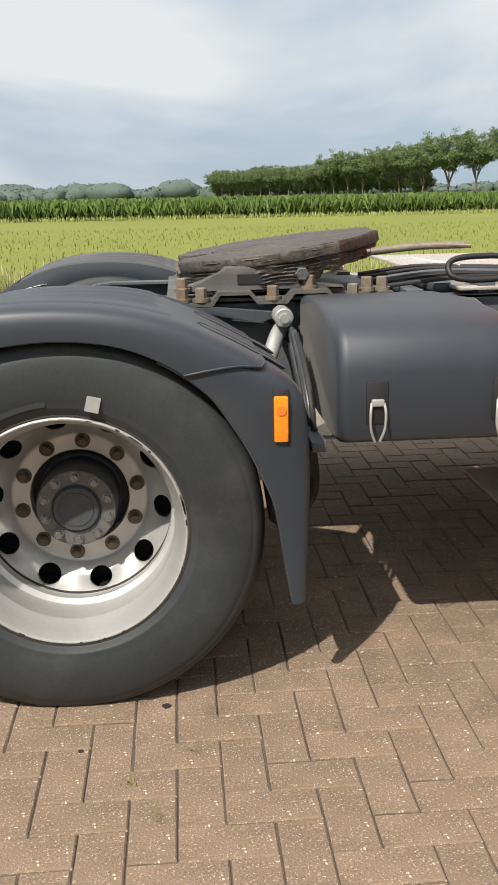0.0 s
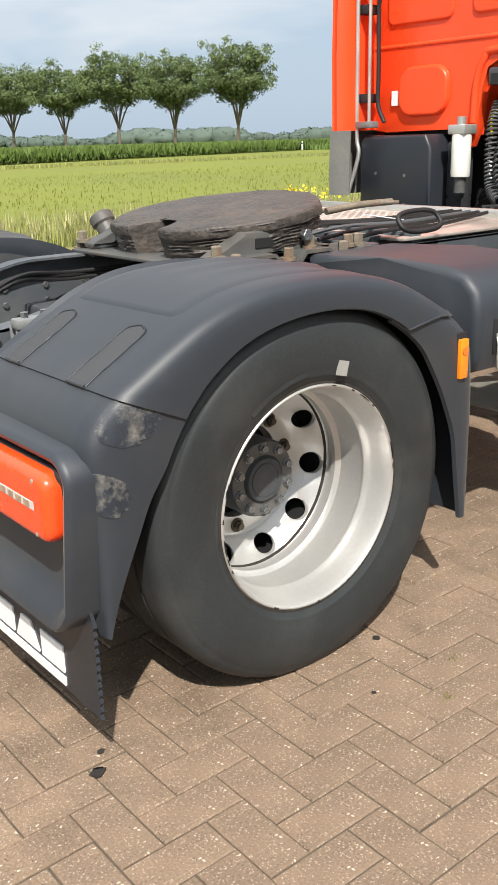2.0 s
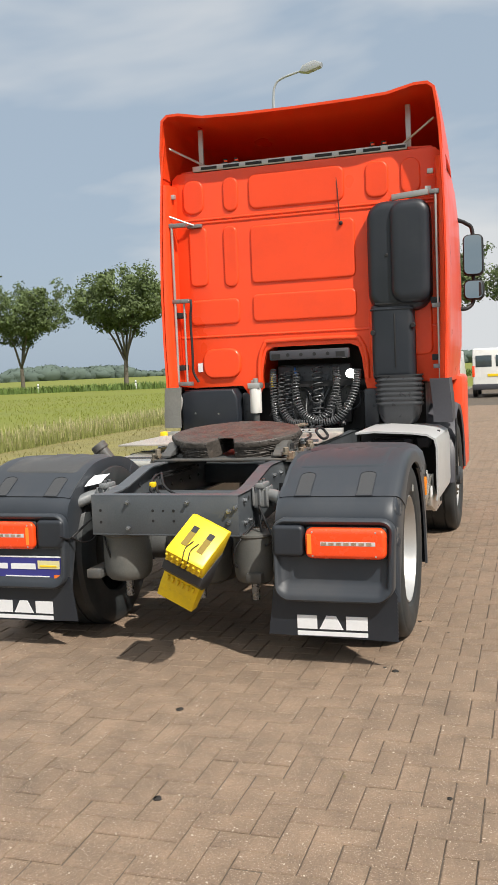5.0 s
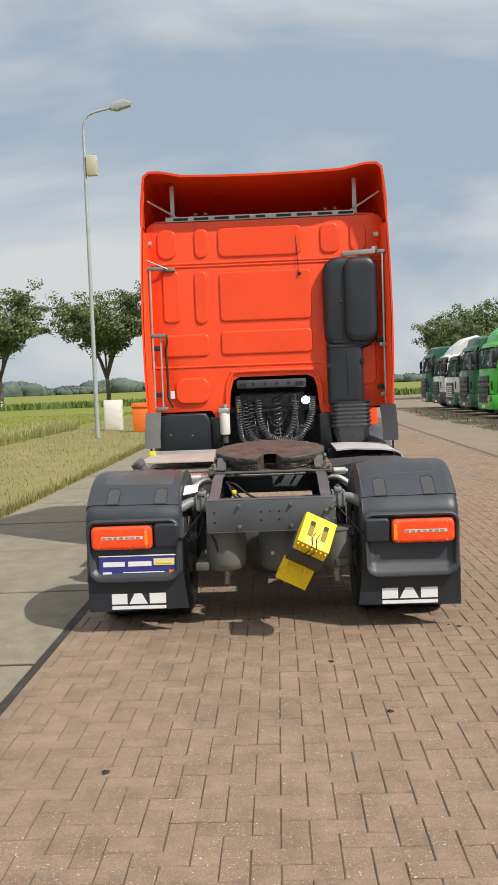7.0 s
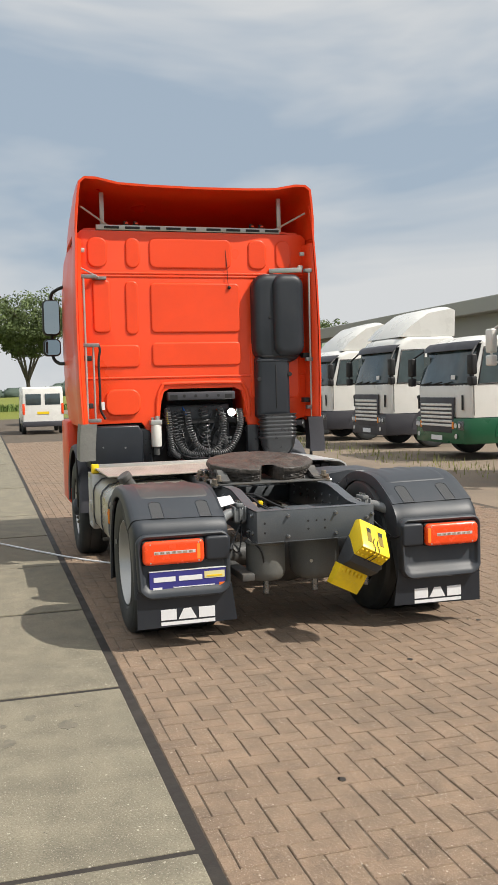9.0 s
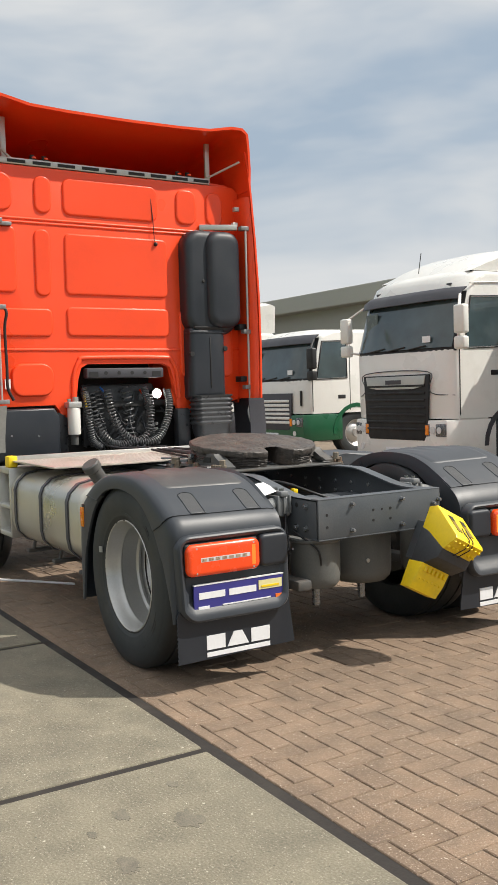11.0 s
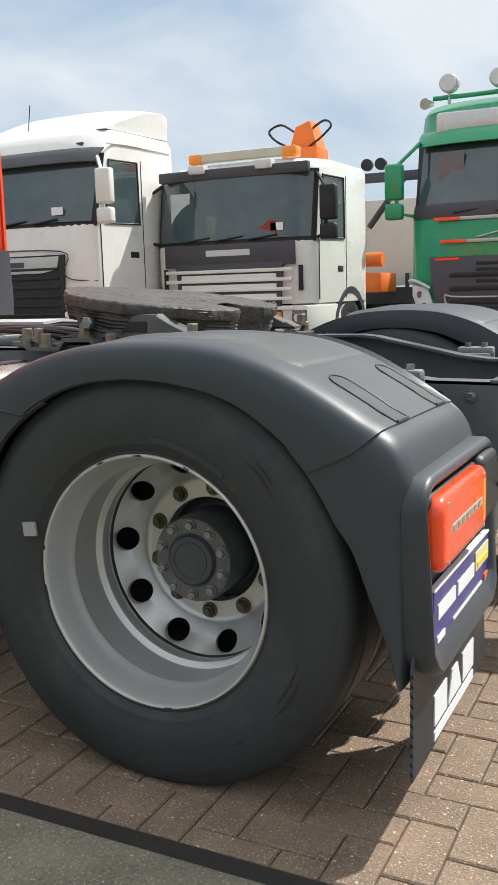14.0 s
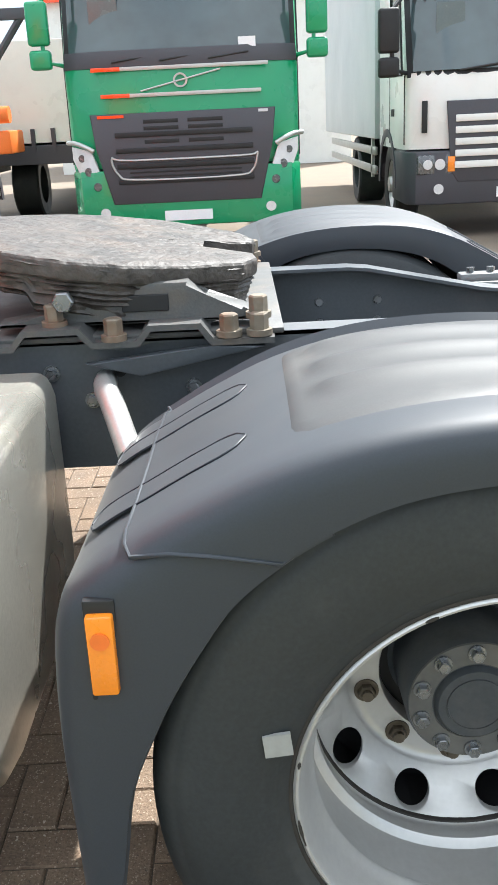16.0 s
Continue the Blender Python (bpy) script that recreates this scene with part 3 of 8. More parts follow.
for wh, sd, seed in ((wheelR, -1, 1), (wheelL, 1, 2)):
    rr = random.Random(seed)
    for k in range(22 if sd < 0 else 6):
        a0 = rr.uniform(0, 2 * math.pi)
        ln = rr.uniform(0.01, 0.07) if k % 4 else rr.uniform(0.08, 0.16)
        bm = bmesh.new()
        rows = []
        for t in range(5):
            a = a0 + ln * t / 4
            w = 0.0011 + 0.0016 * rr.random() * (1 if 0 < t < 4 else 0)
            rows.append([((0.2978 + u * w) * math.cos(a), sd * (1.078 + 0.1418), (0.2978 + u * w) * math.sin(a)) for u in (-1, 1)])
        part("chip", sheet(bm, rows, 0.0008), CHIPSHADE, wh, "dark chip in the rim edge", smooth=0)
for wh, sd in ((wheelR, -1), (wheelL, 1)):
    bm = bmesh.new()
    for a0, a1, r0, r1 in ((95, 128, 0.333, 0.346),):
        n = max(3, int((a1 - a0) / 3))
        rows = []
        for k in range(n + 1):
            a = radians(a0 + (a1 - a0) * k / n)
            rows.append([(r * math.cos(a), sd * (1.078 + (0.1605 if r > 0.36 else 0.1535)), r * math.sin(a)) for r in (r0, r1)])
        sheet(bm, rows, 0.003)
    part("sidewall_mark", bm, RUBBER, wh, "raised band moulded in the tyre wall", smooth=30)
for a0, a1, r0, r1 in ((131, 145, 0.404, 0.413), (134, 142, 0.420, 0.425), (198, 216, 0.398, 0.404), (203, 219, 0.413, 0.420), (232, 240, 0.405, 0.410)):
    rows = []
    for k in range(9):
        a, q = radians(a0 + (a1 - a0) * k / 8), math.sin(math.pi * (k + 0.3) / 8.6)
        rows.append([(r * math.cos(a), 1.078 + 0.1598, r * math.sin(a)) for r in (r0 - 0.004 * k / 8, r0 - 0.004 * k / 8 + (r1 - r0) * q)])
    part("sidewall_scuff", sheet(bmesh.new(), rows, 0.002), BLACK, wheelL, "dark scuff in the tyre wall", smooth=0)
for (wh, sd, ang, rr) in ((wheelR, -1, 76, 0.345), (wheelL, 1, 18, 0.337)):
    bm = bmesh.new()
    m = Matrix.Translation((rr * math.cos(radians(ang)), sd * 1.2335, rr * math.sin(radians(ang)))) @ Matrix.Rotation(radians(90 - ang + (0 if sd < 0 else 24)), 4, "Y")
    box(bm, -0.017, 0.017, -0.003, 0.003, -0.019, 0.019, m=m)
    part("sticker", bm, PAPER, wh, "pale square paper sticker", smooth=0)

# mudguards: crest and arch stations from the front foot over the top to the rear foot
CREST = [(0.600, 0.28), (0.608, 0.45), (0.612, 0.62), (0.606, 0.76), (0.590, 0.83), (0.545, 0.875), (0.475, 0.915), (0.400, 0.956), (0.300, 1.002), (0.180, 1.035), (0.050, 1.050), (-0.100, 1.051), (-0.220, 1.037), (-0.330, 1.003), (-0.420, 0.958), (-0.500, 0.912), (-0.575, 0.868), (-0.625, 0.825), (-0.655, 0.770), (-0.655, 0.70), (-0.650, 0.60), (-0.648, 0.45), (-0.646, 0.34)]
ARCH = [(0.560, 0.28), (0.535, 0.43), (0.515, 0.55), (0.478, 0.64), (0.448, 0.70), (0.405, 0.77), (0.365, 0.825), (0.310, 0.872), (0.240, 0.915), (0.150, 0.950), (0.040, 0.966), (-0.070, 0.964), (-0.170, 0.948), (-0.250, 0.920), (-0.315, 0.880), (-0.365, 0.838), (-0.405, 0.792), (-0.440, 0.740), (-0.468, 0.690), (-0.510, 0.63), (-0.543, 0.56), (-0.598, 0.44), (-0.632, 0.34)]


def fender_rows(i0, i1, side, k=4, grow=0.0):
    a = smooth_path([(x, 0, z) for x, z in CREST], k)[i0 * k:i1 * k + 1]
    b = smooth_path([(x, 0, z) for x, z in ARCH], k)[i0 * k:i1 * k + 1]
    rows = []
    for c, d in zip(a, b):
        n = (c - d)
        nn = n.normalized()
        row = []
        for y, f, up in ((1.238, 0.0, 0), (1.250, 0.0, 0.004), (1.252, 0.3, 0), (1.250, 0.55, 0), (1.246, 0.76, 0), (1.236, 0.91, 0), (1.214, 0.985, 0), (1.175, 1.0, 0.000), (1.08, 1.0, -0.004), (0.95, 1.0, -0.007), (0.78, 1.0, -0.010), (0.66, 1.0, -0.016), (0.625, 1.0, -0.026), (0.612, 0.88, 0), (0.606, 0.6, 0), (0.604, 0.3, 0), (0.606, 0.08, 0)):
            p = d + n * f + nn * (up + grow)
            row.append((p.x, side * (y + grow), p.z))
        rows.append(row)
    return rows


def fender_pt(s, y, side, lift):
    k = 8
    a = smooth_path([(x, 0, z) for x, z in CREST], k)
    b = smooth_path([(x, 0, z) for x, z in ARCH], k)
    f = s * k
    i = int(f)
    c, d = a[i].lerp(a[i + 1], f - i), b[i].lerp(b[i + 1], f - i)
    up = float(np.interp(y, (0.625, 0.66, 0.78, 0.95, 1.08, 1.175, 1.214), (-0.026, -0.016, -0.010, -0.007, -0.004, 0.0, -0.004)))
    p = c + (c - d).normalized() * (up + 0.006 + lift)
    return (p.x, side * y, p.z)


def top_rows(side, k=8):
    """The top section: its front edge sweeps back over the outer flank."""
    grid = fender_rows(0, 22, side, k, grow=0.006)
    cols = len(grid[0])
    rows = []
    for t in range(41):
        row = []
        for c in range(cols):
            f0 = 5.7 + (1.75 * (1 - min(1.0, c / 5.0)) ** 0.8 if c < 5 else 0.0)
            f = (f0 + (16.0 - f0) * t / 40) * k
            i = min(int(f), len(grid) - 2)
            row.append(Vector(grid[i][c]).lerp(Vector(grid[i + 1][c]), f - i))
        rows.append(row)
    return rows


def soft_step(v):
    v = max(0.0, min(1.0, v))
    return v * v * (3 - 2 * v)


def loft_box(y0, y1, z0, z1, r, x_back, x_front, ease):
    """A moulded block that faces -x: rounded outline, front edge eased."""
    bm = bmesh.new()
    rings = []
    for ins, f in ((0.0, 0.0), (0.0, 0.55), (0.12, 0.78), (0.38, 0.93), (0.75, 0.99), (1.0, 1.0)):
        k = ins * ease
        pts = rounded(abs(y1 - y0) - 2 * k, z1 - z0 - 2 * k, max(0.006, r - k), 6, (y0 + y1) / 2, (z0 + z1) / 2)
        rings.append([bm.verts.new((x_back + (x_front - x_back) * f, u, v)) for u, v in pts])
    for p, q in zip(rings, rings[1:]):
        for k in range(len(p)):
            bm.faces.new((p[k], p[(k + 1) % len(p)], q[(k + 1) % len(p)], q[k]))
    bm.faces.new(rings[-1])
    bm.faces.new(rings[0])
    return bm


def make_mudguard(side):
    g = tagged(new("mudguard"), "three-piece black plastic mudguard")
    g.parent = truck
    part("front_section", sheet(bmesh.new(), fender_rows(0, 8, side), 0.006), FENDER, g, smooth=40)
    tops = top_rows(side)
    part("top_section", sheet(bmesh.new(), tops, 0.007), FENDER, g, smooth=40)
    part("section_lip", tube(bmesh.new(), tops[0][:-3], 0.0032, 6), FENDER, g, smooth=60)
    part("rear_section", sheet(bmesh.new(), fender_rows(15, 22, side), 0.006), FENDER, g, smooth=40)
    # pads that follow the surface, each in a shallow groove
    for name, y0, s0, s1, wd in (("rear_pad", 0.745, 13.7, 15.95, 0.039), ("rear_pad", 1.07, 13.7, 15.95, 0.039), ("front_pad", 0.80, 4.6, 7.6, 0.034), ("front_pad", 1.06, 4.6, 7.6, 0.034)):
        rows, left, right = [], [], []
        for t in range(25):
            f = t / 24
            e = min(1.0, math.sqrt(max(0.0, 1 - (1 - min(1, f * 6)) ** 2)) + 0.05)
            if name == "front_pad":
                e = min(e, math.sqrt(max(0.0, 1 - (1 - min(1, (1 - f) * 6)) ** 2)) + 0.05)
            rows.append([fender_pt(s0 + (s1 - s0) * f, y0 + u * wd * e, side, 0.0012) for u in (-1, -0.6, 0, 0.6, 1)])
            left.append(fender_pt(s0 + (s1 - s0) * f, y0 - wd * e - 0.003, side, 0.001))
            right.append(fender_pt(s0 + (s1 - s0) * f, y0 + wd * e + 0.003, side, 0.001))
        pad = part(name, sheet(bmesh.new(), rows, 0.004), PAD if name == "rear_pad" else FENDER, g, "fine-ribbed grip pad" if name == "rear_pad" else "smooth moulded pad", smooth=60)
        loop = left[::-1] + right if name == "rear_pad" else left + right[::-1]
        part("pad_groove", tube(bmesh.new(), loop, 0.0028 if name == "rear_pad" else 0.0016, 6), PLASTIC, pad, smooth=60)
        end = s1 if name == "rear_pad" else s0
        if name == "rear_pad":
            part("pad_lip", tube(bmesh.new(), [fender_pt(end, y0 + u * (wd + 0.002), side, 0.001) for u in (-1, -0.5, 0, 0.5, 1)], 0.005, 8), FENDER, pad, smooth=60)
    # raised crown panel whose front end carries three short swellings
    rows = []
    for t in range(41):
        f = t / 40
        row = []
        for u in range(31):
            w = u / 30
            a, b = min(f, 1 - f) * 1.05, min(w, 1 - w) * 0.50
            d = 0.055 - math.hypot(max(0.0, 0.055 - a), max(0.0, 0.055 - b)) if a < 0.055 and b < 0.055 else min(a, b, 0.055)
            lift = -0.0045 + 0.0090 * soft_step(d / 0.030)
            y = 0.665 + 0.50 * w
            for yc in (0.755, 0.875, 0.995):
                lift += 0.013 * math.exp(-((y - yc) / 0.030) ** 2) * soft_step((f - 0.06) / 0.06) * soft_step((0.75 - f) / 0.6)
            row.append(fender_pt(8.1 + 5.2 * f, y, side, lift))
        rows.append(row)
    part("crown_panel", sheet(bmesh.new(), rows), DUSTYSUN if side > 0 else FENDER, g, "raised crown with three swellings", smooth=60)
    # mud flap with a saw-toothed outer edge
    edge = [(1.243 - 0.006 * (k % 2), 0.145 + 0.0105 * k) for k in range(24)]
    bm = bmesh.new()
    prism(bm, [(side * 0.567, 0.158)] + [(side * y, z) for y, z in edge] + [(side * 1.225, 0.41), (side * 0.60, 0.41)], "x", -0.674, -0.665)
    flap = part("mud_flap", bm, PLASTIC, g, "black rubber mud flap with white emblem", smooth=0)
    emb = [[(0.0, 0.035), (0.0, 0.105), (0.085, 0.105), (0.104, 0.088), (0.104, 0.035)],
           [(0.116, 0.035), (0.165, 0.105), (0.215, 0.105), (0.240, 0.035)],
           [(0.255, 0.035), (0.255, 0.105), (0.365, 0.105), (0.350, 0.072), (0.310, 0.035)],
           [(0.0, 0.0), (0.0, 0.022), (0.365, 0.022), (0.365, 0.0)]]
    y0 = -0.722 if side < 0 else 1.085
    for poly in emb:
        us, vs = [p[0] for p in poly], [p[1] for p in poly]
        bm = bmesh.new()
        box(bm, -0.6785, -0.6735, y0 - max(us), y0 - min(us), 0.160 + min(vs), 0.160 + max(vs))
        if len(poly) == 4 and min(us) > 0.1:
            for v in bm.verts:
                if v.co.z > 0.22:
                    v.co.y = y0 - 0.178 + (v.co.y - y0 + 0.178) * 0.40
        part("emblem", bm, DECAL, flap, "white block emblem", smooth=0)
    # deep rear panel: flush outer wall, rolled rim, recess, bulging bumper ledge below
    bm = bmesh.new()
    rings = []
    for ins, x0, bulge in ((0.0, -0.640, 0.0), (0.0, -0.690, 0.75), (0.004, -0.700, 0.95), (0.012, -0.706, 1.0), (0.022, -0.703, 1.0), (0.028, -0.694, 0.95), (0.034, -0.676, 0.55), (0.046, -0.668, 0.25), (0.080, -0.667, 0.0)):
        pts = rounded(0.632 - 2 * ins, 0.424 - 2 * ins, max(0.012, 0.070 - ins), 7, side * 0.923, 0.556)
        ring = []
        for u, v in pts:
            low = soft_step((0.50 - v) / 0.12)
            v2 = v + (0.035 * soft_step((ins - 0.012) / 0.03) * low)
            ring.append(bm.verts.new((x0 - 0.024 * bulge * low - 0.012 * low * (1 if ins > 0.03 else 0), u - side * 0.030 * soft_step((0.46 - v) / 0.12) * (1 if u * side > 0.92 else -0.6), v2)))
        rings.append(ring)
    for p, q in zip(rings, rings[1:]):
        for k in range(len(p)):
            bm.faces.new((p[k], p[(k + 1) % len(p)], q[(k + 1) % len(p)], q[k]))
    bm.faces.new(rings[-1])
    part("lamp_panel", bm, FENDER, g, "deep moulded lamp panel with a bumper ledge", smooth=50)
    lo, hi = sorted((side * 0.612, side * 0.782))
    part("blank_box", loft_box(lo, hi, 0.572, 0.738, 0.030, -0.655, -0.722, 0.022), PLASTIC, g, "blank black moulded housing", smooth=50)
    # lamp
    bm = bmesh.new()
    lo, hi = sorted((side * 0.790, side * 1.200))
    box(bm, -0.705, -0.665, lo - 0.004, hi + 0.004, 0.566, 0.730, bevel=0.018, seg=3)
    lampb = part("tail_lamp", bm, BLACK, g, "red combination tail lamp", smooth=40)
    bm = bmesh.new()
    bm.free()
    bm = loft_box(lo, hi, 0.570, 0.726, 0.036, -0.690, -0.739, 0.026)
    part("lens", bm, REDLENS, lampb, "orange-red ribbed lens", smooth=40)
    bm = bmesh.new()
    c = side * 1.0
    box(bm, -0.7395, -0.7300, c - 0.150, c + 0.130, 0.638, 0.662, bevel=0.003)
    part("led_strip", bm, CLEAR, lampb, "clear strip in the lens", smooth=0)
    for k in range(7):
        yk = c - 0.13 + 0.038 * k
        part("led", B(-0.7408, -0.7385, yk, yk + 0.026, 0.643, 0.657), LEDM, lampb, smooth=0)
    bm = bmesh.new()
    yl = side * (0.83 if side > 0 else 0.815)
    box(bm, -0.7395, -0.73, yl - 0.013, yl + 0.013, 0.595, 0.70, bevel=0.004)
    part("glow_cell", bm, TAILON, lampb, "lit cell of the lamp", smooth=0)
    for dy, dz in ((0.04, 0.015), (0.36, 0.015), (0.04, 0.135), (0.36, 0.135)):
        bm = bmesh.new()
        cyl(bm, (-0.7395, side * (0.79 + dy), 0.572 + dz), (-0.736, side * (0.79 + dy), 0.572 + dz), 0.005, n=8)
        part("lens_screw", bm, STEEL, lampb, smooth=0)
    # side marker
    bm = bmesh.new()
    lo, hi = sorted((side * 1.225, side * 1.262))
    box(bm, 0.518, 0.553, lo, hi, 0.715, 0.828, bevel=0.004)
    mk = part("side_marker", bm, AMBER, g, "amber side marker lamp", smooth=30)
    part("marker_base", B(0.515, 0.556, lo + (0.012 if side < 0 else -0.002), hi - (-0.002 if side < 0 else 0.012), 0.700, 0.845, bevel=0.003), BLACK, mk, smooth=30)
    bm = bmesh.new()
    cyl(bm, (0.5355, side * 1.262, 0.795), (0.5355, side * 1.265, 0.795), 0.012, n=16)
    part("reflector_dot", bm, ORANGE, mk, smooth=0)
    # pale rubbed patch round the outer rear corner
    if side < 0:
        rs = random.Random(6)
        grid = fender_rows(15, 22, side, k=14, grow=0.0012)
        for lo, hi in ((6, 36), (50, 66)):
            rows = []
            for i in range(lo, hi + 1):
                f = (i - lo) / (hi - lo)
                a = 0.30 + 0.55 * math.sin(math.pi * f) ** 0.5 + rs.uniform(-0.08, 0.08)
                line = [Vector(p) for p in grid[i][2:7]]
                pts = []
                for u in range(9):
                    w = max(0.0, min(3.999, 2.0 + (u / 8 - 0.5) * 4 * a))
                    k = int(w)
                    pts.append(line[k].lerp(line[k + 1], w - k))
                rows.append(pts)
            part("scuff", sheet(bmesh.new(), rows), SCUFF, g, "pale rubbed patch", smooth=60)
    return g


SCUFF = pbr("scuffed_plastic", (0.020, 0.026, 0.036), 0.6, var=0.25, scale=30, fine=220, bump=0.3, dirt=(0.23, 0.215, 0.19), dirt_amount=0.85, dirt_scale=26)
PAD = pbr("grip_pad_rubber", (0.046, 0.048, 0.051), 0.70, var=0.2, scale=8, fine=260, bump=0.5)
LEDM = pbr("led_reflector", (0.46, 0.34, 0.24), 0.3, metal=0.4, var=0.3, scale=40, bump=0.2)
guardR, guardL = make_mudguard(-1), make_mudguard(1)
guardL.location.z = -0.018
# the left mudguard's back end is squeezed forward to fit the camera's view
LEFT_BACK = 0.74
for ob in guardL.children_recursive:
    for v in ob.data.vertices:
        if v.co.x < -0.5:
            v.co.z += 0.022 * soft_step((-0.5 - v.co.x) / 0.14)
            v.co.x = -0.5 + (v.co.x + 0.5) * LEFT_BACK


# ---- chassis ----
RAIL = [(-0.640, 0.668), (-0.640, 0.878), (-0.44, 0.880), (-0.34, 0.892), (-0.02, 0.960), (0.04, 0.966), (4.30, 0.966), (4.30, 0.70), (0.10, 0.70), (-0.02, 0.692), (-0.32, 0.668)]
for s in (-1, 1):
    bm = bmesh.new()
    prism(bm, RAIL, "y", s * 0.418, s * 0.408)
    rail = part("chassis_rail", bm, CHASSIS, truck, "grey painted steel chassis rail", smooth=0)
    bm = bmesh.new()
    top = [(x, z) for x, z in RAIL[1:7]]
    sheet(bm, [[(x, s * 0.418, z + 0.001) for x, z in top], [(x, s * 0.345, z + 0.001) for x, z in top]], 0.009)
    part("top_flange", bm, CHASSIS, rail, smooth=0)
    bm = bmesh.new()
    sheet(bm, [[(x, s * 0.418, z) for x, z in ((-0.32, 0.668), (0.1, 0.70), (4.3, 0.70))], [(x, s * 0.345, z) for x, z in ((-0.32, 0.668), (0.1, 0.70), (4.3, 0.70))]], 0.009)
    part("bottom_flange", bm, CHASSIS, rail, smooth=0)
    for k, (x, z) in enumerate([(-0.55, 0.84), (-0.55, 0.72), (-0.46, 0.84), (-0.46, 0.72), (-0.30, 0.80), (-0.22, 0.86), (-0.1, 0.83), (0.05, 0.90), (0.12, 0.80), (0.2, 0.90), (0.45, 0.86), (0.6, 0.90), (0.66, 0.84), (0.74, 0.90), (0.85, 0.86), (1.0, 0.88), (1.2, 0.84), (1.35, 0.9)]):
        bm = bmesh.new()
        if k % 3 != 2:
            cyl(bm, (x, s * 0.416, z), (x, s * 0.424, z), 0.017, n=14)
            cyl(bm, (x, s * 0.416, z), (x, s * 0.437, z), 0.0125, n=6, bevel=0.002)
            part("bolt", bm, BOLT, rail, smooth=30)
        else:
            cyl(bm, (x, s * 0.4165, z), (x, s * 0.4188, z), 0.014, n=14)
            part("bolt_hole", bm, BLACK, rail, smooth=0)
    # rows of rivets on the inner face
    for k in range(8):
        x = -0.05 + 0.17 * k
        for dz in (0.80, 0.86):
            bm = bmesh.new()
            cyl(bm, (x, s * 0.411, dz), (x, s * 0.400, dz), 0.013, n=8, bevel=0.002)
            part("rivet", bm, BOLT, rail, smooth=30)

cross = part("rear_crossmember", B(-0.668, -0.656, -0.424, 0.424, 0.672, 0.884, bevel=0.004), CHASSIS, truck, "grey steel end crossmember with bolt holes", smooth=30)
part("upper_lip", B(-0.668, -0.60, -0.424, 0.424, 0.8755, 0.8855, bevel=0.003), CHASSIS, cross, smooth=30)
part("lower_lip", B(-0.668, -0.60, -0.424, 0.424, 0.664, 0.673, bevel=0.003), CHASSIS, cross, smooth=30)
for y, z, r in [(0.37, 0.80, 0.006), (0.37, 0.735, 0.006), (0.06, 0.80, 0.006), (0.06, 0.745, 0.006), (-0.06, 0.80, 0.006), (-0.06, 0.745, 0.006), (0.0, 0.80, 0.005)]:
    bm = bmesh.new()
    cyl(bm, (-0.6665, y, z), (-0.6695, y, z), r * 1.3, n=12)
    part("bolt_hole", bm, BLACK, cross, smooth=0)
for y, z in [(0.205, 0.845), (0.205, 0.705), (-0.14, 0.845), (-0.14, 0.705), (-0.37, 0.80), (-0.37, 0.74), (-0.41, 0.82)]:
    bm = bmesh.new()
    cyl(bm, (-0.666, y, z), (-0.676, y, z), 0.013, n=14)
    cyl(bm, (-0.666, y, z), (-0.692, y, z), 0.0095, n=6, bevel=0.0015)
    part("bolt", bm, BOLT, cross, smooth=30)
part("inner_crossmember", B(0.02, 0.16, -0.408, 0.408, 0.72, 0.80, bevel=0.01), CHASSIS, truck, smooth=30)
part("inner_crossmember", B(1.1, 1.24, -0.408, 0.408, 0.72, 0.86, bevel=0.01), CHASSIS, truck, smooth=30)

# air springs and reservoirs under the frame
for (x, y, r, z0, z1, nm) in [(-0.47, 0.31, 0.135, 0.40, 0.655, "air_spring"), (-0.47, -0.44, 0.110, 0.40, 0.655, "air_spring"), (-0.36, -0.09, 0.175, 0.37, 0.66, "air_reservoir")]:
    bm = bmesh.new()
    lathe(bm, [(0.0, z0 - 0.02), (r * 0.45, z0 - 0.02), (r * 0.80, z0 - 0.01), (r * 0.95, z0 + 0.015), (r, z0 + 0.05), (r * 1.01, z0 + 0.12), (r, z1 - 0.02), (r * 1.06, z1 - 0.012), (r * 1.06, z1), (0, z1)], 40, axis="z", centre=(x, y, 0))
    a = part(nm, bm, BELLOWS, truck, "dusty grey-black pressure vessel", smooth=35)
    bm = bmesh.new()
    cyl(bm, (x, y, z0 - 0.12), (x, y, z0), 0.022, n=12, bevel=0.004)
    part("stud", bm, BOLT, a, smooth=30)
bm = bmesh.new()
cyl(bm, (-0.537, -0.005, 0.497), (-0.530, -0.005, 0.497), 0.012, n=12)
part("valve", bm, STEEL, truck, smooth=30)
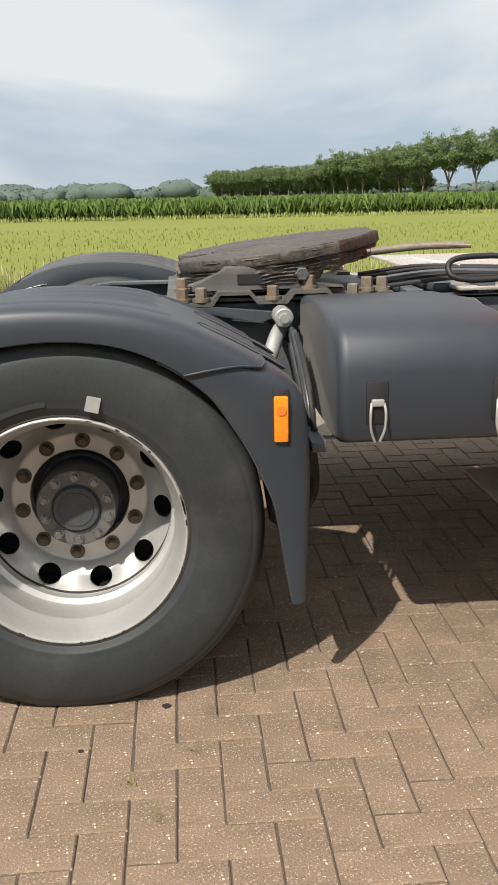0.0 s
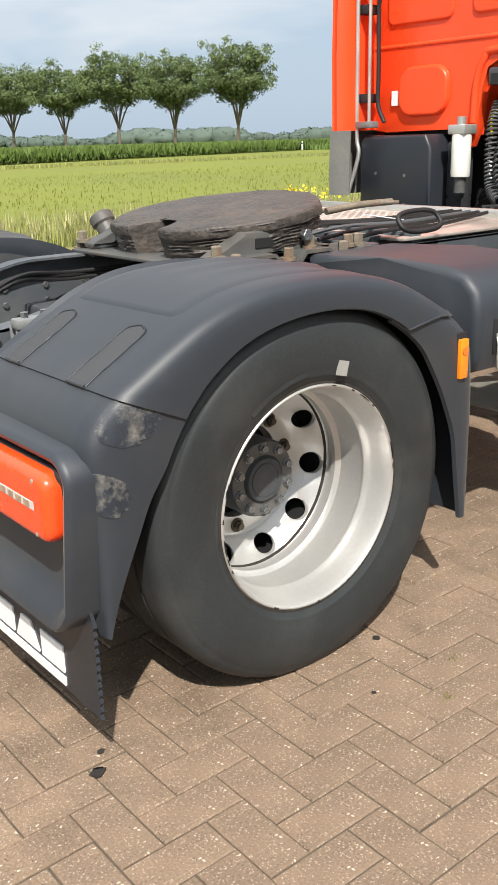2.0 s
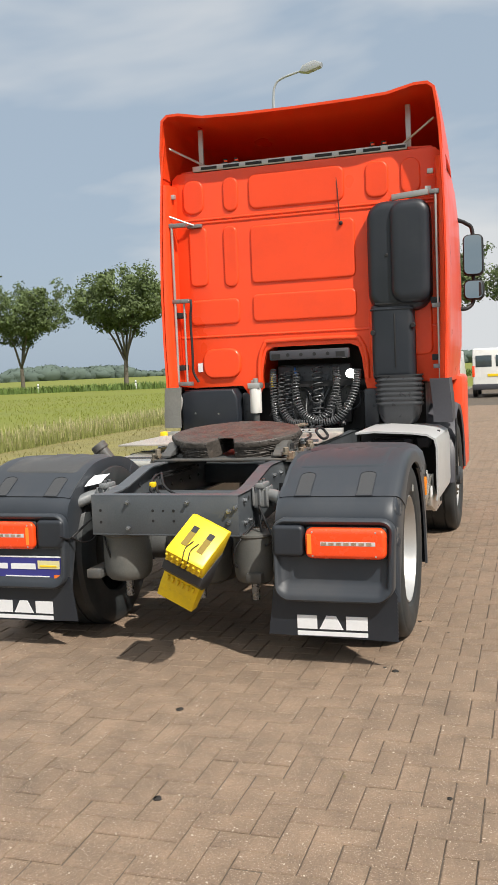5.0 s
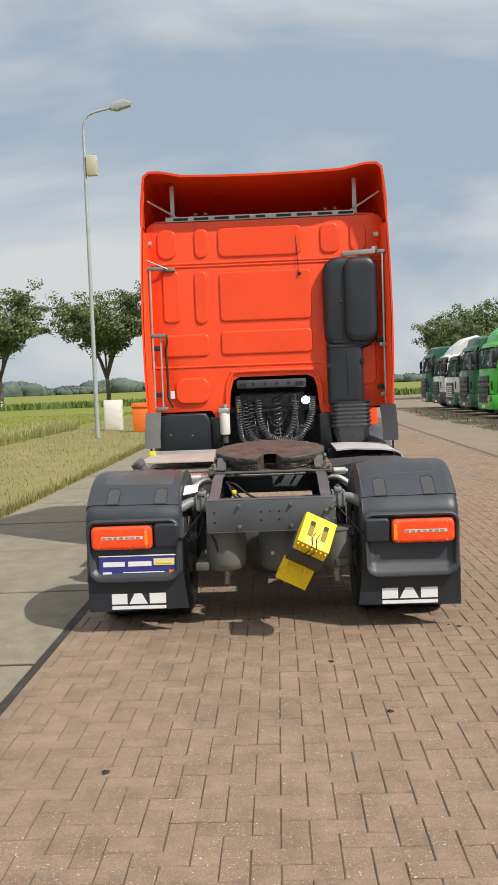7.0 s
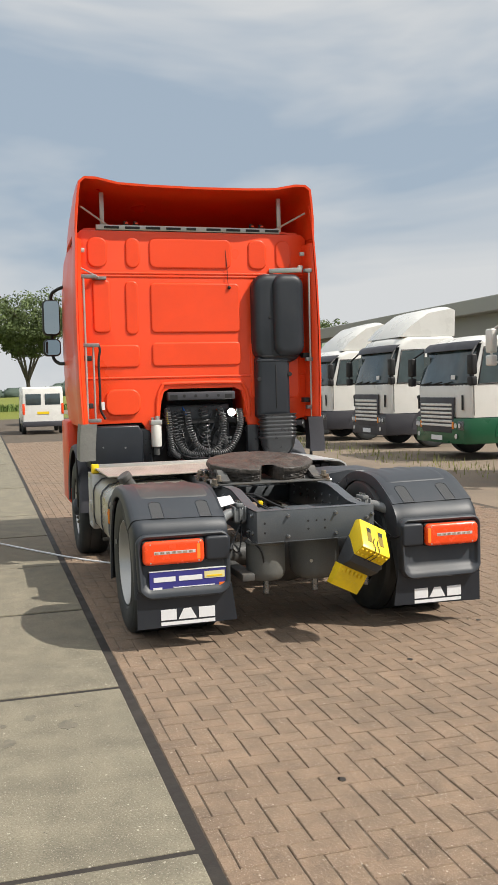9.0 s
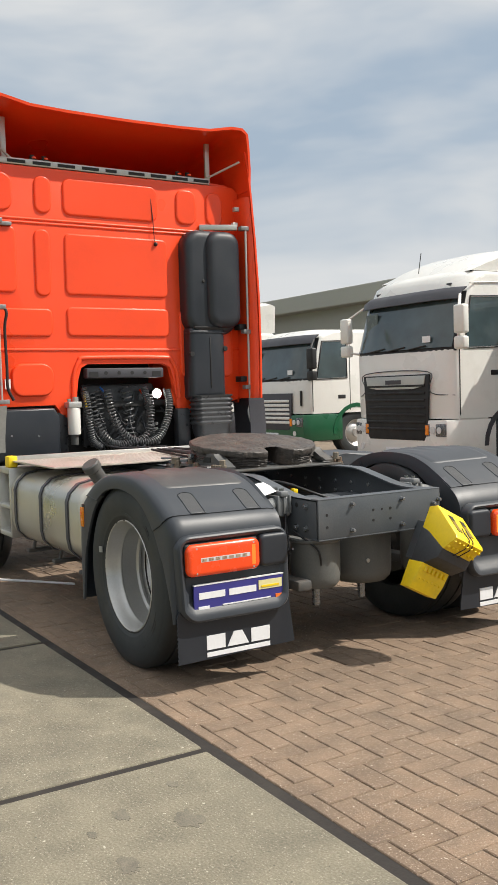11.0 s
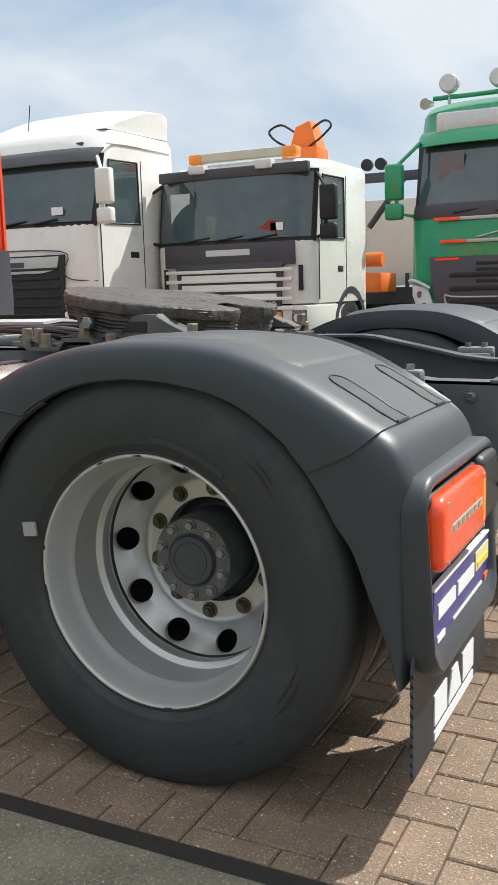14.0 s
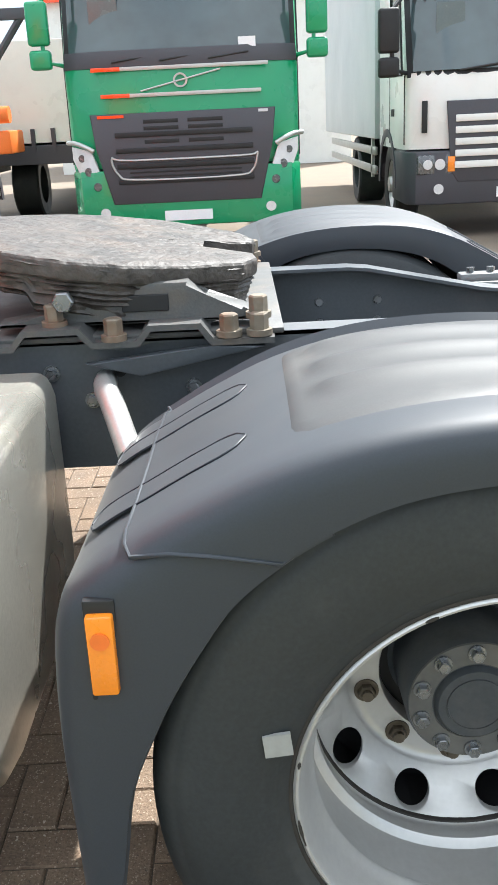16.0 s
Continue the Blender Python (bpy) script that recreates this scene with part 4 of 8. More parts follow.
# axle and differential
bm = bmesh.new()
cyl(bm, (0, -0.80, 0.485), (0, 0.80, 0.485), 0.085, n=24)
lathe(bm, [(0.0, -0.24), (0.12, -0.23), (0.21, -0.14), (0.235, 0.0), (0.21, 0.14), (0.12, 0.23), (0.0, 0.24)], 32, axis="y", centre=(0.02, 0, 0.485))
part("drive_axle", bm, CAST, truck, "cast steel drive axle", smooth=40)
for s in (-1, 1):
    part("spring_arm", B(-0.60, 0.50, s * 0.47 - 0.045, s * 0.47 + 0.045, 0.40, 0.455, bevel=0.012), CAST, truck, smooth=30)
    bm = bmesh.new()
    lathe(bm, [(0.16, 0.60), (0.205, 0.60), (0.205, 0.82), (0.16, 0.82)], 36, axis="y")
    for v in bm.verts:
        v.co = Vector((v.co.x, v.co.y * s, v.co.z + 0.485))
    part("brake_drum", bm, CAST, truck, smooth=35)
    # stub pipe that carries the mudguard
    bm = bmesh.new()
    tube(bm, smooth_path([(-0.36, s * 0.43, 0.845), (-0.37, s * 0.50, 0.845), (-0.395, s * 0.56, 0.838), (-0.44, s * 0.61, 0.815), (-0.47, s * 0.66, 0.80)], 5), 0.035, 16)
    arm = part("mudguard_bracket", bm, CLAMPGREY, truck, "grey tube bracket with cast clamp", smooth=50)
    bm = bmesh.new()
    lo, hi = sorted((s * 0.425, s * 0.515))
    box(bm, -0.415, -0.315, lo, hi, 0.775, 0.885, bevel=0.014, seg=3)
    box(bm, -0.43, -0.30, lo + 0.02, hi - 0.02, 0.885, 0.915, bevel=0.008)
    clamp = part("clamp", bm, CLAMPGREY, arm, "cast clamp", smooth=35)
    for dy in (0.0, 0.038, 0.076):
        part("clamp_rib", B(-0.425, -0.305, lo + dy, lo + dy + 0.014, 0.790, 0.893, bevel=0.006), CLAMPGREY, arm, smooth=35)
    for dx in (-0.03, 0.03):
        bm = bmesh.new()
        cyl(bm, (-0.365 + dx, s * 0.47, 0.91), (-0.365 + dx, s * 0.47, 0.93), 0.012, n=6)
        part("clamp_bolt", bm, BOLT, arm, smooth=30)
    bm = bmesh.new()
    tube(bm, smooth_path([(0.63, s * 0.42, 0.88), (0.62, s * 0.50, 0.885), (0.60, s * 0.56, 0.87), (0.56, s * 0.66, 0.80)], 5), 0.024, 12)
    a2 = part("front_bracket", bm, STEEL, truck, "grey tube bracket", smooth=50)
    bm = bmesh.new()
    prism(bm, [(0.55, 0.90), (0.66, 0.93), (0.40, 0.955), (0.30, 0.95)], "y", s * 0.45, s * 0.475, bevel=0.003)
    part("brace", bm, CHASSIS, a2, smooth=30)
    # shock absorber
    bm = bmesh.new()
    cyl(bm, (-0.10, s * 0.52, 0.40), (0.0, s * 0.50, 0.86), 0.035, n=16)
    part("shock_absorber", bm, BLACK, truck, smooth=40)
# a paper tag tied to the bracket
bm = bmesh.new()
sheet(bm, [[(-0.26, 0.50, 0.955), (-0.26, 0.60, 0.945)], [(-0.33, 0.50, 0.94), (-0.34, 0.60, 0.925)], [(-0.39, 0.50, 0.915), (-0.40, 0.60, 0.895)]], 0.002)
part("paper_tag", bm, DECAL, truck, "white paper tag", smooth=0)


def cable(pts, r, mat, parent, name="cable", n=6, label=""):
    return part(name, tube(bmesh.new(), smooth_path(pts, 6), r, n), mat, parent, label, smooth=60)


for k, (z, col) in enumerate([(0.905, 0), (0.89, 0), (0.915, 0)]):
    cable([(0.55, 0.33 - 0.03 * k, z), (0.2, 0.34, z - 0.01), (-0.05, 0.30 - 0.02 * k, z + 0.01), (-0.25, 0.25 - 0.05 * k, z - 0.05), (-0.30, 0.12 - 0.06 * k, 0.80), (-0.28, 0.0, 0.74)], 0.008, BLACK, truck)
for s in (-1, 1):
    cable([(-0.40, s * 0.45, 0.80), (-0.50, s * 0.52, 0.72), (-0.57, s * 0.575, 0.655), (-0.62, s * 0.60, 0.63), (-0.70, s * 0.612, 0.655)], 0.006, BLACK, truck)
    cable([(-0.42, s * 0.46, 0.74), (-0.50, s * 0.50, 0.62), (-0.56, s * 0.54, 0.60), (-0.62, s * 0.585, 0.64)], 0.005, BLACK, truck)
    cable([(-0.45, s * 0.44, 0.70), (-0.54, s * 0.42, 0.66), (-0.60, s * 0.38, 0.60), (-0.58, s * 0.36, 0.50), (-0.5, s * 0.40, 0.45)], 0.006, BLACK, truck)
part("connector", B(-0.22, -0.18, 0.24, 0.27, 0.865, 0.895, bevel=0.004), YELLOW, truck, "yellow cable connector", smooth=30)

# wheel chocks strapped to the crossmember
chock = thing("wheel_chocks", "pair of yellow plastic wheel chocks strapped with black rubber", "wheel chock")
cm = Matrix.Translation((-0.09, -0.215, 0.515)) @ Matrix.Rotation(radians(26.5), 4, "X")


def chock_part(name, bm, mat, label="", smooth=30):
    bmesh.ops.transform(bm, matrix=cm, verts=bm.verts)
    return part(name, bm, mat, chock, label, smooth=smooth)


CHOCKBAND = pbr("dark_rubber_band", (0.040, 0.042, 0.046), 0.6, var=0.15, scale=8, bump=0.1)
bm = bmesh.new()
prism(bm, [(-0.700, 0.270), (-0.757, 0.281), (-0.962, 0.138), (-0.972, 0.120), (-0.900, 0.048), (-0.700, 0.060)], "y", -0.100, 0.113, bevel=0.007)
upper = chock_part("upper_chock", bm, YELLOW, "yellow wedge chock with two slots")
slope = Matrix.Translation((-0.8595, 0, 0.2095)) @ Matrix.Rotation(math.atan2(-0.143, 0.205), 4, "Y")
# slots are plates on the face; recess shade is in their colour
for y0 in (-0.056, 0.034):
    bm = bmesh.new()
    box(bm, -0.075, 0.062, y0, y0 + 0.032, -0.028, 0.0030, m=slope)
    chock_part("slot", bm, SLOT, "darker plate for a shaded slot in the chock", smooth=0)
    bm = bmesh.new()
    box(bm, 0.020, 0.061, y0 + 0.001, y0 + 0.031, -0.02, 0.0042, m=slope)
    chock_part("slot_depth", bm, BLACK, "black plate for the shade at the slot's end", smooth=0)
for row in range(2):
    for k in range(7):
        y = -0.084 + 0.0305 * k
        x, z = (-0.955, 0.106) if row == 0 else (-0.922, 0.073)
        bm = bmesh.new()
        cyl(bm, (x + 0.01, y, z + 0.01), (x - 0.011, y, z - 0.010), 0.0125, 0.007, n=10)
        chock_part("stud", bm, YELLOW)
bm = bmesh.new()
prism(bm, [(-0.700, 0.150), (-0.760, 0.130), (-0.905, 0.050), (-0.892, 0.0), (-0.805, -0.044), (-0.700, -0.044)], "y", -0.104, 0.119, bevel=0.006)
chock_part("strap", bm, CHOCKBAND, "wide dark rubber band")
bm = bmesh.new()
prism(bm, [(-0.690, -0.042), (-0.803, -0.042), (-0.790, -0.12), (-0.764, -0.190), (-0.690, -0.190)], "y", -0.088, 0.122, bevel=0.006)
chock_part("lower_chock", bm, YELLOW, "yellow chock, lower half")
for k in range(6):
    y = -0.066 + 0.030 * k
    bm = bmesh.new()
    box(bm, -0.812, -0.780, y, y + 0.017, -0.085, -0.055, bevel=0.003)
    chock_part("tooth", bm, YELLOW)
    bm = bmesh.new()
    cyl(bm, (-0.782, y + 0.008, -0.125), (-0.793, y + 0.008, -0.125), 0.006, n=8)
    chock_part("stud", bm, YELLOW)
for dy in (-0.012, 0.018):
    bm = bmesh.new()
    tube(bm, smooth_path([(-0.890, dy, 0.197), (-0.935, dy + 0.012, 0.166), (-0.968, dy, 0.138), (-0.962, dy - 0.006, 0.10), (-0.925, dy + 0.004, 0.062), (-0.905, dy + 0.012, 0.040)], 6), 0.0028, 6)
    chock_part("tie_cord", bm, BLACK)
bm = bmesh.new()
box(bm, -0.715, -0.575, -0.05, 0.05, -0.02, 0.20, bevel=0.005)
chock_part("hanger", bm, CHASSIS, "steel chock holder")

# ---- fifth wheel ----
fw = tagged(new("fifth_wheel"), "greasy rust-brown fifth-wheel coupling on its mounting plate")
fw.parent = truck
TILT = Matrix.Translation((0.69, 0, 1.10)) @ Matrix.Rotation(radians(-7.3), 4, "Y") @ Matrix.Diagonal((0.775, 0.96, 1, 1))
top = [(0.42, -0.13), (0.42, 0.13), (0.30, 0.28), (0.18, 0.40), (0.0, 0.455), (-0.16, 0.45), (-0.32, 0.38), (-0.46, 0.27), (-0.50, 0.17), (-0.49, 0.10), (-0.34, 0.052), (-0.10, 0.040), (-0.06, 0.0), (-0.10, -0.040), (-0.34, -0.052), (-0.49, -0.10), (-0.50, -0.17), (-0.46, -0.27), (-0.32, -0.38), (-0.16, -0.45), (0.0, -0.455), (0.18, -0.40), (0.30, -0.28)]
bm = bmesh.new()
prism(bm, top, "z", -0.012, 0.030, bevel=0.012, seg=3)
bmesh.ops.transform(bm, matrix=TILT, verts=bm.verts)
part("coupling_plate", bm, GREASE, fw, "worn plate smeared with old grease", smooth=25)
bm = bmesh.new()
bm.faces.new([bm.verts.new((u * 0.985, v * 0.985, 0.030)) for u, v in top])
bmesh.ops.triangulate(bm, faces=bm.faces)
for _q in range(3):
    bmesh.ops.subdivide_edges(bm, edges=bm.edges, cuts=1, use_grid_fill=True)
bmesh.ops.subdivide_edges(bm, edges=[e for e in bm.edges if e.calc_length() > 0.03], cuts=1, use_grid_fill=True)
for v in bm.verts:
    q = Vector((v.co.x * 5, v.co.y * 16, 0.3))
    edge = 0.004 if v.is_boundary else 0.0
    v.co.z += 0.001 + 0.0045 * noise.noise(q) + 0.0035 * noise.noise(q * 2.7) + 0.002 * noise.noise(q * 6.1) - edge
bmesh.ops.transform(bm, matrix=TILT, verts=bm.verts)
part("grease_crust", bm, GREASE, fw, "cracked crust of dried grease", smooth=70)
bm = bmesh.new()
rng = random.Random(4)
skirt = [(u * (0.985 + 0.012 * rng.random()), v * (0.985 + 0.012 * rng.random())) for u, v in top]
fine = []
for k, p in enumerate(skirt):
    q = skirt[(k + 1) % len(skirt)]
    for w in range(8):
        fine.append((p[0] + (q[0] - p[0]) * w / 8, p[1] + (q[1] - p[1]) * w / 8))
rows = []
ridge = [[noise.noise(Vector((k * 0.23, d * 0.9, 2.0))) for k in range(200)] for d in range(19)]
for d in range(19):
    f = d / 18
    lip = 0.0055 * (d % 2) - 0.001
    row = []
    for k, (u, v) in enumerate(fine + fine[:1]):
        w = lip + 0.010 * ridge[d][k % len(fine)]
        row.append(TILT @ Vector((u * (1.0 - 0.05 * f) + w * (1 if u > 0 else -1) * min(1, abs(u) * 2) + 0.002 * rng.uniform(-1, 1), v * (1.0 - 0.05 * f) + w * (1 if v > 0 else -1) * min(1, abs(v) * 3) + 0.002 * rng.uniform(-1, 1), 0.022 - 0.092 * f * (1.12 if u < 0.1 else 0.85) + 0.006 * ridge[3][k % len(fine)] * f)))
    rows.append(row)
sheet(bm, rows)
part("plate_rim", bm, GREASE, fw, "grease-caked ribbed rim", smooth=60)
for s in (-1, 1):
    bm = bmesh.new()
    prism(bm, [(0.30, 1.00), (0.34, 1.02), (0.42, 1.04), (0.45, 1.075), (0.62, 1.075), (0.65, 1.04), (0.74, 1.02), (0.84, 1.005), (0.84, 0.995), (0.30, 0.99)], "y", s * 0.34, s * 0.41, bevel=0.008)
    ped = part("pedestal", bm, CAST, fw, "cast bearing pedestal", smooth=35)
    part("pedestal_slot", B(0.49, 0.585, min(s * 0.408, s * 0.414), max(s * 0.408, s * 0.414), 1.018, 1.052, bevel=0.002), BLACK, ped, smooth=0)
    # ribbed mounting plate edge
    wave = []
    for k, (x, z) in enumerate([(0.28, 0.968), (0.40, 0.968), (0.425, 1.002), (0.53, 1.002), (0.555, 0.972), (0.64, 0.972), (0.665, 1.002), (0.78, 1.002), (0.805, 0.972), (0.92, 0.972), (0.945, 0.99), (0.99, 0.99)]):
        wave.append((x, z))
    bm = bmesh.new()
    sheet(bm, [[(x, s * 0.30, z) for x, z in wave], [(x, s * 0.475, z) for x, z in wave]], 0.012)
    part("mounting_plate", bm, CAST, fw, "corrugated steel mounting plate", smooth=25)
    for x, z in ((0.31, 0.97), (0.37, 0.97), (0.31, 1.0), (0.60, 0.972), (0.86, 0.972), (0.91, 0.99), (0.96, 0.99), (0.72, 1.0)):
        bm = bmesh.new()
        cyl(bm, (x, s * (0.455 if z < 0.99 else 0.43), z), (x, s * (0.455 if z < 0.99 else 0.43), z + 0.012), 0.026, n=14)
        cyl(bm, (x, s * (0.455 if z < 0.99 else 0.43), z), (x, s * (0.455 if z < 0.99 else 0.43), z + 0.045), 0.019, n=6, bevel=0.003)
        part("bolt", bm, RUSTBOLT, fw, "brown weathered bolt", smooth=30)
    bm = bmesh.new()
    cyl(bm, TILT @ Vector((0.0, s * 0.445, -0.05)), TILT @ Vector((0.0, s * 0.472, -0.05)), 0.022, n=6, bevel=0.003)
    part("pivot_bolt", bm, BOLT, fw, smooth=30)
part("base_plate", B(0.26, 1.0, -0.44, 0.44, 0.967, 0.979, bevel=0.003), CAST, fw, smooth=30)
bm = bmesh.new()
tube(bm, smooth_path([TILT @ Vector(p) for p in ((0.34, -0.28, -0.03), (0.55, -0.30, -0.035), (0.74, -0.33, -0.05))], 4), 0.013, 8)
tube(bm, smooth_path([TILT @ Vector(p) for p in ((0.33, -0.25, -0.03), (0.55, -0.29, -0.03), (0.76, -0.35, -0.055))], 4), 0.008, 8)
part("release_rod", bm, RUSTBOLT, fw, "rusty release rod", smooth=60)
bm = bmesh.new()
loop = []
for k in range(33):
    a = 2 * math.pi * k / 32
    u = 0.115 * math.copysign(abs(math.cos(a)) ** 0.7, math.cos(a))
    v = 0.045 * math.copysign(abs(math.sin(a)) ** 0.7, math.sin(a))
    loop.append((1.29 + u, -0.44 + v * 0.6, 1.055 + v * 0.8 + 0.02 * u))
tube(bm, loop, 0.010, 8)
part("release_handle", bm, BLACK, fw, "bent black handle", smooth=60)
bm = bmesh.new()
sheet(bm, [[(1.08, -0.385, 1.085), (1.08, -0.345, 1.085)], [(1.22, -0.42, 1.062), (1.22, -0.38, 1.062)]], 0.003)
part("warning_label", bm, DECAL, fw, "white label strip", smooth=0)

# ---- side boxes and tank ----
bm = bmesh.new()
prof = [(-0.45, 0.985), (-0.80, 1.00), (-1.06, 0.995), (-1.13, 0.975), (-1.175, 0.93), (-1.19, 0.86), (-1.19, 0.73), (-1.175, 0.69), (-1.13, 0.672), (-0.45, 0.672)]
prism(bm, prof, "x", 0.685, 1.15, bevel=0.03, seg=3)
bb = part("battery_cover", bm, FENDER, truck, "black moulded battery box cover", smooth=40)
for x in (0.785, 1.108):
    bm = bmesh.new()
    box(bm, x - 0.028, x + 0.028, -1.1945, -1.180, 0.735, 0.845, bevel=0.004)
    la = part("latch", bm, BLACK, bb, "spring latch", smooth=30)
    for dx in (-0.016, 0.016):
        bm = bmesh.new()
        tube(bm, smooth_path([(x + dx, -1.198, 0.79), (x + dx * 1.2, -1.206, 0.765), (x + dx * 1.1, -1.204, 0.725), (x + dx * 0.4, -1.198, 0.69)], 4), 0.0035, 6)
        part("latch_wire", bm, STEEL, la, "bright wire clip", smooth=60)
    part("latch_plate", B(x - 0.016, x + 0.016, -1.204, -1.19, 0.782, 0.80, bevel=0.003), STEEL, la, smooth=30)
# cables and fittings between the mudguard and the battery cover
for k in range(5):
    cable([(0.640, -0.50 - 0.06 * k, 0.90), (0.645, -0.58 - 0.08 * k, 0.82), (0.650, -0.70 - 0.07 * k, 0.74), (0.655, -0.80 - 0.05 * k, 0.64)], 0.009, BLACK2 if k % 2 else BLACK, truck, "hose")
cable([(0.62, -0.9, 0.72), (0.65, -0.92, 0.60), (0.66, -0.90, 0.48), (0.63, -0.88, 0.40)], 0.022, BLACK, truck, "hose")
part("bracket", B(0.63, 0.67, -1.12, -0.75, 0.645, 0.672, bevel=0.004), CHASSIS, truck, smooth=30)
bm = bmesh.new()
cyl(bm, (0.62, -0.50, 0.93), (0.62, -0.60, 0.93), 0.030, n=16, bevel=0.004)
cyl(bm, (0.62, -0.60, 0.93), (0.62, -0.615, 0.93), 0.016, n=6)
part("coupling_nut", bm, STEEL, truck, smooth=35)

# open-ended aluminium fairing with machinery
bm = bmesh.new()
path = [(-0.60, 1.020), (-0.75, 1.030), (-1.02, 1.015), (-1.14, 1.00), (-1.20, 0.965), (-1.215, 0.90), (-1.215, 0.55), (-1.205, 0.50)]
sheet(bm, [[(x, y, z) for y, z in path] for x in (1.72, 1.95, 2.40, 2.75)], 0.014)
fair = part("side_fairing", bm, ALUWHITE, truck, "white-silver side fairing, open at the back", smooth=40)
bm = bmesh.new()
prism(bm, [(1.68, 0.68), (1.76, 0.66), (2.0, 0.50), (2.4, 0.47), (2.4, 0.38), (1.98, 0.38), (1.62, 0.48), (1.60, 0.66)], "y", -1.17, -1.14, bevel=0.004)
part("lower_panel", bm, ALU, fair, "stained metal skid panel", smooth=30)
bm = bmesh.new()
prism(bm, [(-0.60, 0.68), (-1.16, 0.68), (-1.16, 0.40), (-0.60, 0.38)], "x", 1.90, 1.92, bevel=0.003)
part("end_plate", bm, ALU, fair, "dull metal end plate", smooth=30)
part("back_plate", B(2.25, 2.3, -1.18, -0.55, 0.42, 0.99), BLACK, fair, smooth=0)
for k, (x, y, z, w, d, h) in enumerate([(2.0, -0.72, 0.84, 0.10, 0.12, 0.14), (2.02, -0.98, 0.74, 0.12, 0.16, 0.20), (1.98, -0.85, 0.93, 0.08, 0.30, 0.05), (2.02, -0.72, 0.68, 0.1, 0.2, 0.12), (2.05, -1.08, 0.92, 0.1, 0.1, 0.08)]):
    part("machinery_box", B(x - w, x + w, y - d / 2, y + d / 2, z - h / 2, z + h / 2, bevel=0.012), DKGREY, fair, smooth=30)
cable([(1.86, -0.70, 0.78), (1.85, -0.80, 0.86), (1.86, -0.92, 0.90), (1.9, -1.0, 0.90)], 0.030, BLACK, fair, "corrugated_hose", n=12)
cable([(1.87, -0.65, 0.92), (1.86, -0.75, 0.95), (1.88, -0.95, 0.94)], 0.012, BLACK, fair, "hose")

for k, (x, y, z, w, d, h) in enumerate([(1.35, -0.62, 0.80, 0.14, 0.22, 0.20), (1.52, -0.80, 0.88, 0.08, 0.26, 0.08), (1.40, -0.90, 0.62, 0.16, 0.14, 0.10), (1.60, -0.66, 0.70, 0.08, 0.18, 0.16)]):
    part("machinery_box", B(x - w, x + w, y - d / 2, y + d / 2, z - h / 2, z + h / 2, bevel=0.014), DKGREY if k % 2 else CAST, truck, "grey unit under the frame", smooth=30)
bm = bmesh.new()
sheet(bm, [[(x, y, z) for y, z in ((-0.55, 0.40), (-0.95, 0.40), (-1.08, 0.43), (-1.15, 0.50), (-1.17, 0.60), (-1.17, 0.70 - 0.10 * (1.75 - x)))] for x in (1.22, 1.35, 1.5, 1.62, 1.72)], 0.008)
part("skid_pan", bm, TANKALU, truck, "stained curved metal pan", smooth=50)
part("pan_label", B(1.52, 1.60, -1.183, -1.176, 0.56, 0.63), DECAL, truck, "small pale sticker", smooth=0)
cable([(1.16, -0.75, 0.90), (1.3, -0.82, 0.84), (1.45, -0.95, 0.86), (1.66, -1.0, 0.90)], 0.022, BLACK, truck, "hose", n=10)
cable([(1.16, -0.65, 0.75), (1.35, -0.80, 0.72), (1.55, -0.92, 0.76), (1.72, -0.95, 0.72)], 0.016, BLACK2, truck, "hose", n=8)

# aluminium fuel tank
tank = tagged(new("fuel_tank"), "dull aluminium fuel tank with black straps")
tank.parent = truck
prof = [(0.50, 0.925), (1.03, 0.925), (1.12, 0.905), (1.18, 0.855), (1.20, 0.80), (1.20, 0.57), (1.185, 0.50), (1.12, 0.44), (1.03, 0.42), (0.55, 0.42), (0.48, 0.47), (0.46, 0.55), (0.46, 0.88)]
bm = bmesh.new()
prism(bm, prof, "x", 0.722, 2.10, bevel=0.035, seg=4)
part("tank_body", bm, TANKALU, tank, "brushed aluminium with stains", smooth=40)
for x in (0.93, 1.43, 1.98):
    bm = bmesh.new()
    pts = [(x, y + (0.008 if y > 1 else 0), z + (0.008 if z > 0.9 else (-0.008 if z < 0.5 else 0))) for y, z in prof[:10]]
    rows = [[(p[0] - 0.022, p[1], p[2]) for p in pts], [(p[0] + 0.022, p[1], p[2]) for p in pts]]
    sheet(bm, rows, 0.006)
    part("strap", bm, DKGREY, tank, "dark steel strap with rubber liner", smooth=50)
    bm = bmesh.new()
    cyl(bm, (x, 1.09, 0.33), (x, 1.06, 0.44), 0.012, n=8)
    box(bm, x - 0.03, x + 0.03, 0.95, 1.13, 0.335, 0.36, bevel=0.006)
    part("strap_bolt", bm, CAST, tank, smooth=30)
bm = bmesh.new()
cyl(bm, (0.80, 1.02, 0.93), (0.79, 1.07, 1.0), 0.047, n=20)
cyl(bm, (0.79, 1.07, 1.0), (0.782, 1.10, 1.045), 0.058, n=20, bevel=0.008)
part("filler_cap", bm, CAST, tank, "brown-grey filler neck and cap", smooth=35)
steps = tagged(new("step_frame"), "cast aluminium step box")
steps.parent = truck
for z0, z1 in ((0.43, 0.47), (0.64, 0.67), (0.90, 0.945)):
    part("tread", B(2.12, 2.42, 0.85, 1.20, z0, z1, bevel=0.008), ALU, steps, smooth=30)
for x0 in (2.11, 2.39):
    part("side_plate", B(x0, x0 + 0.03, 0.85, 1.20, 0.43, 0.945, bevel=0.008), ALU, steps, smooth=30)
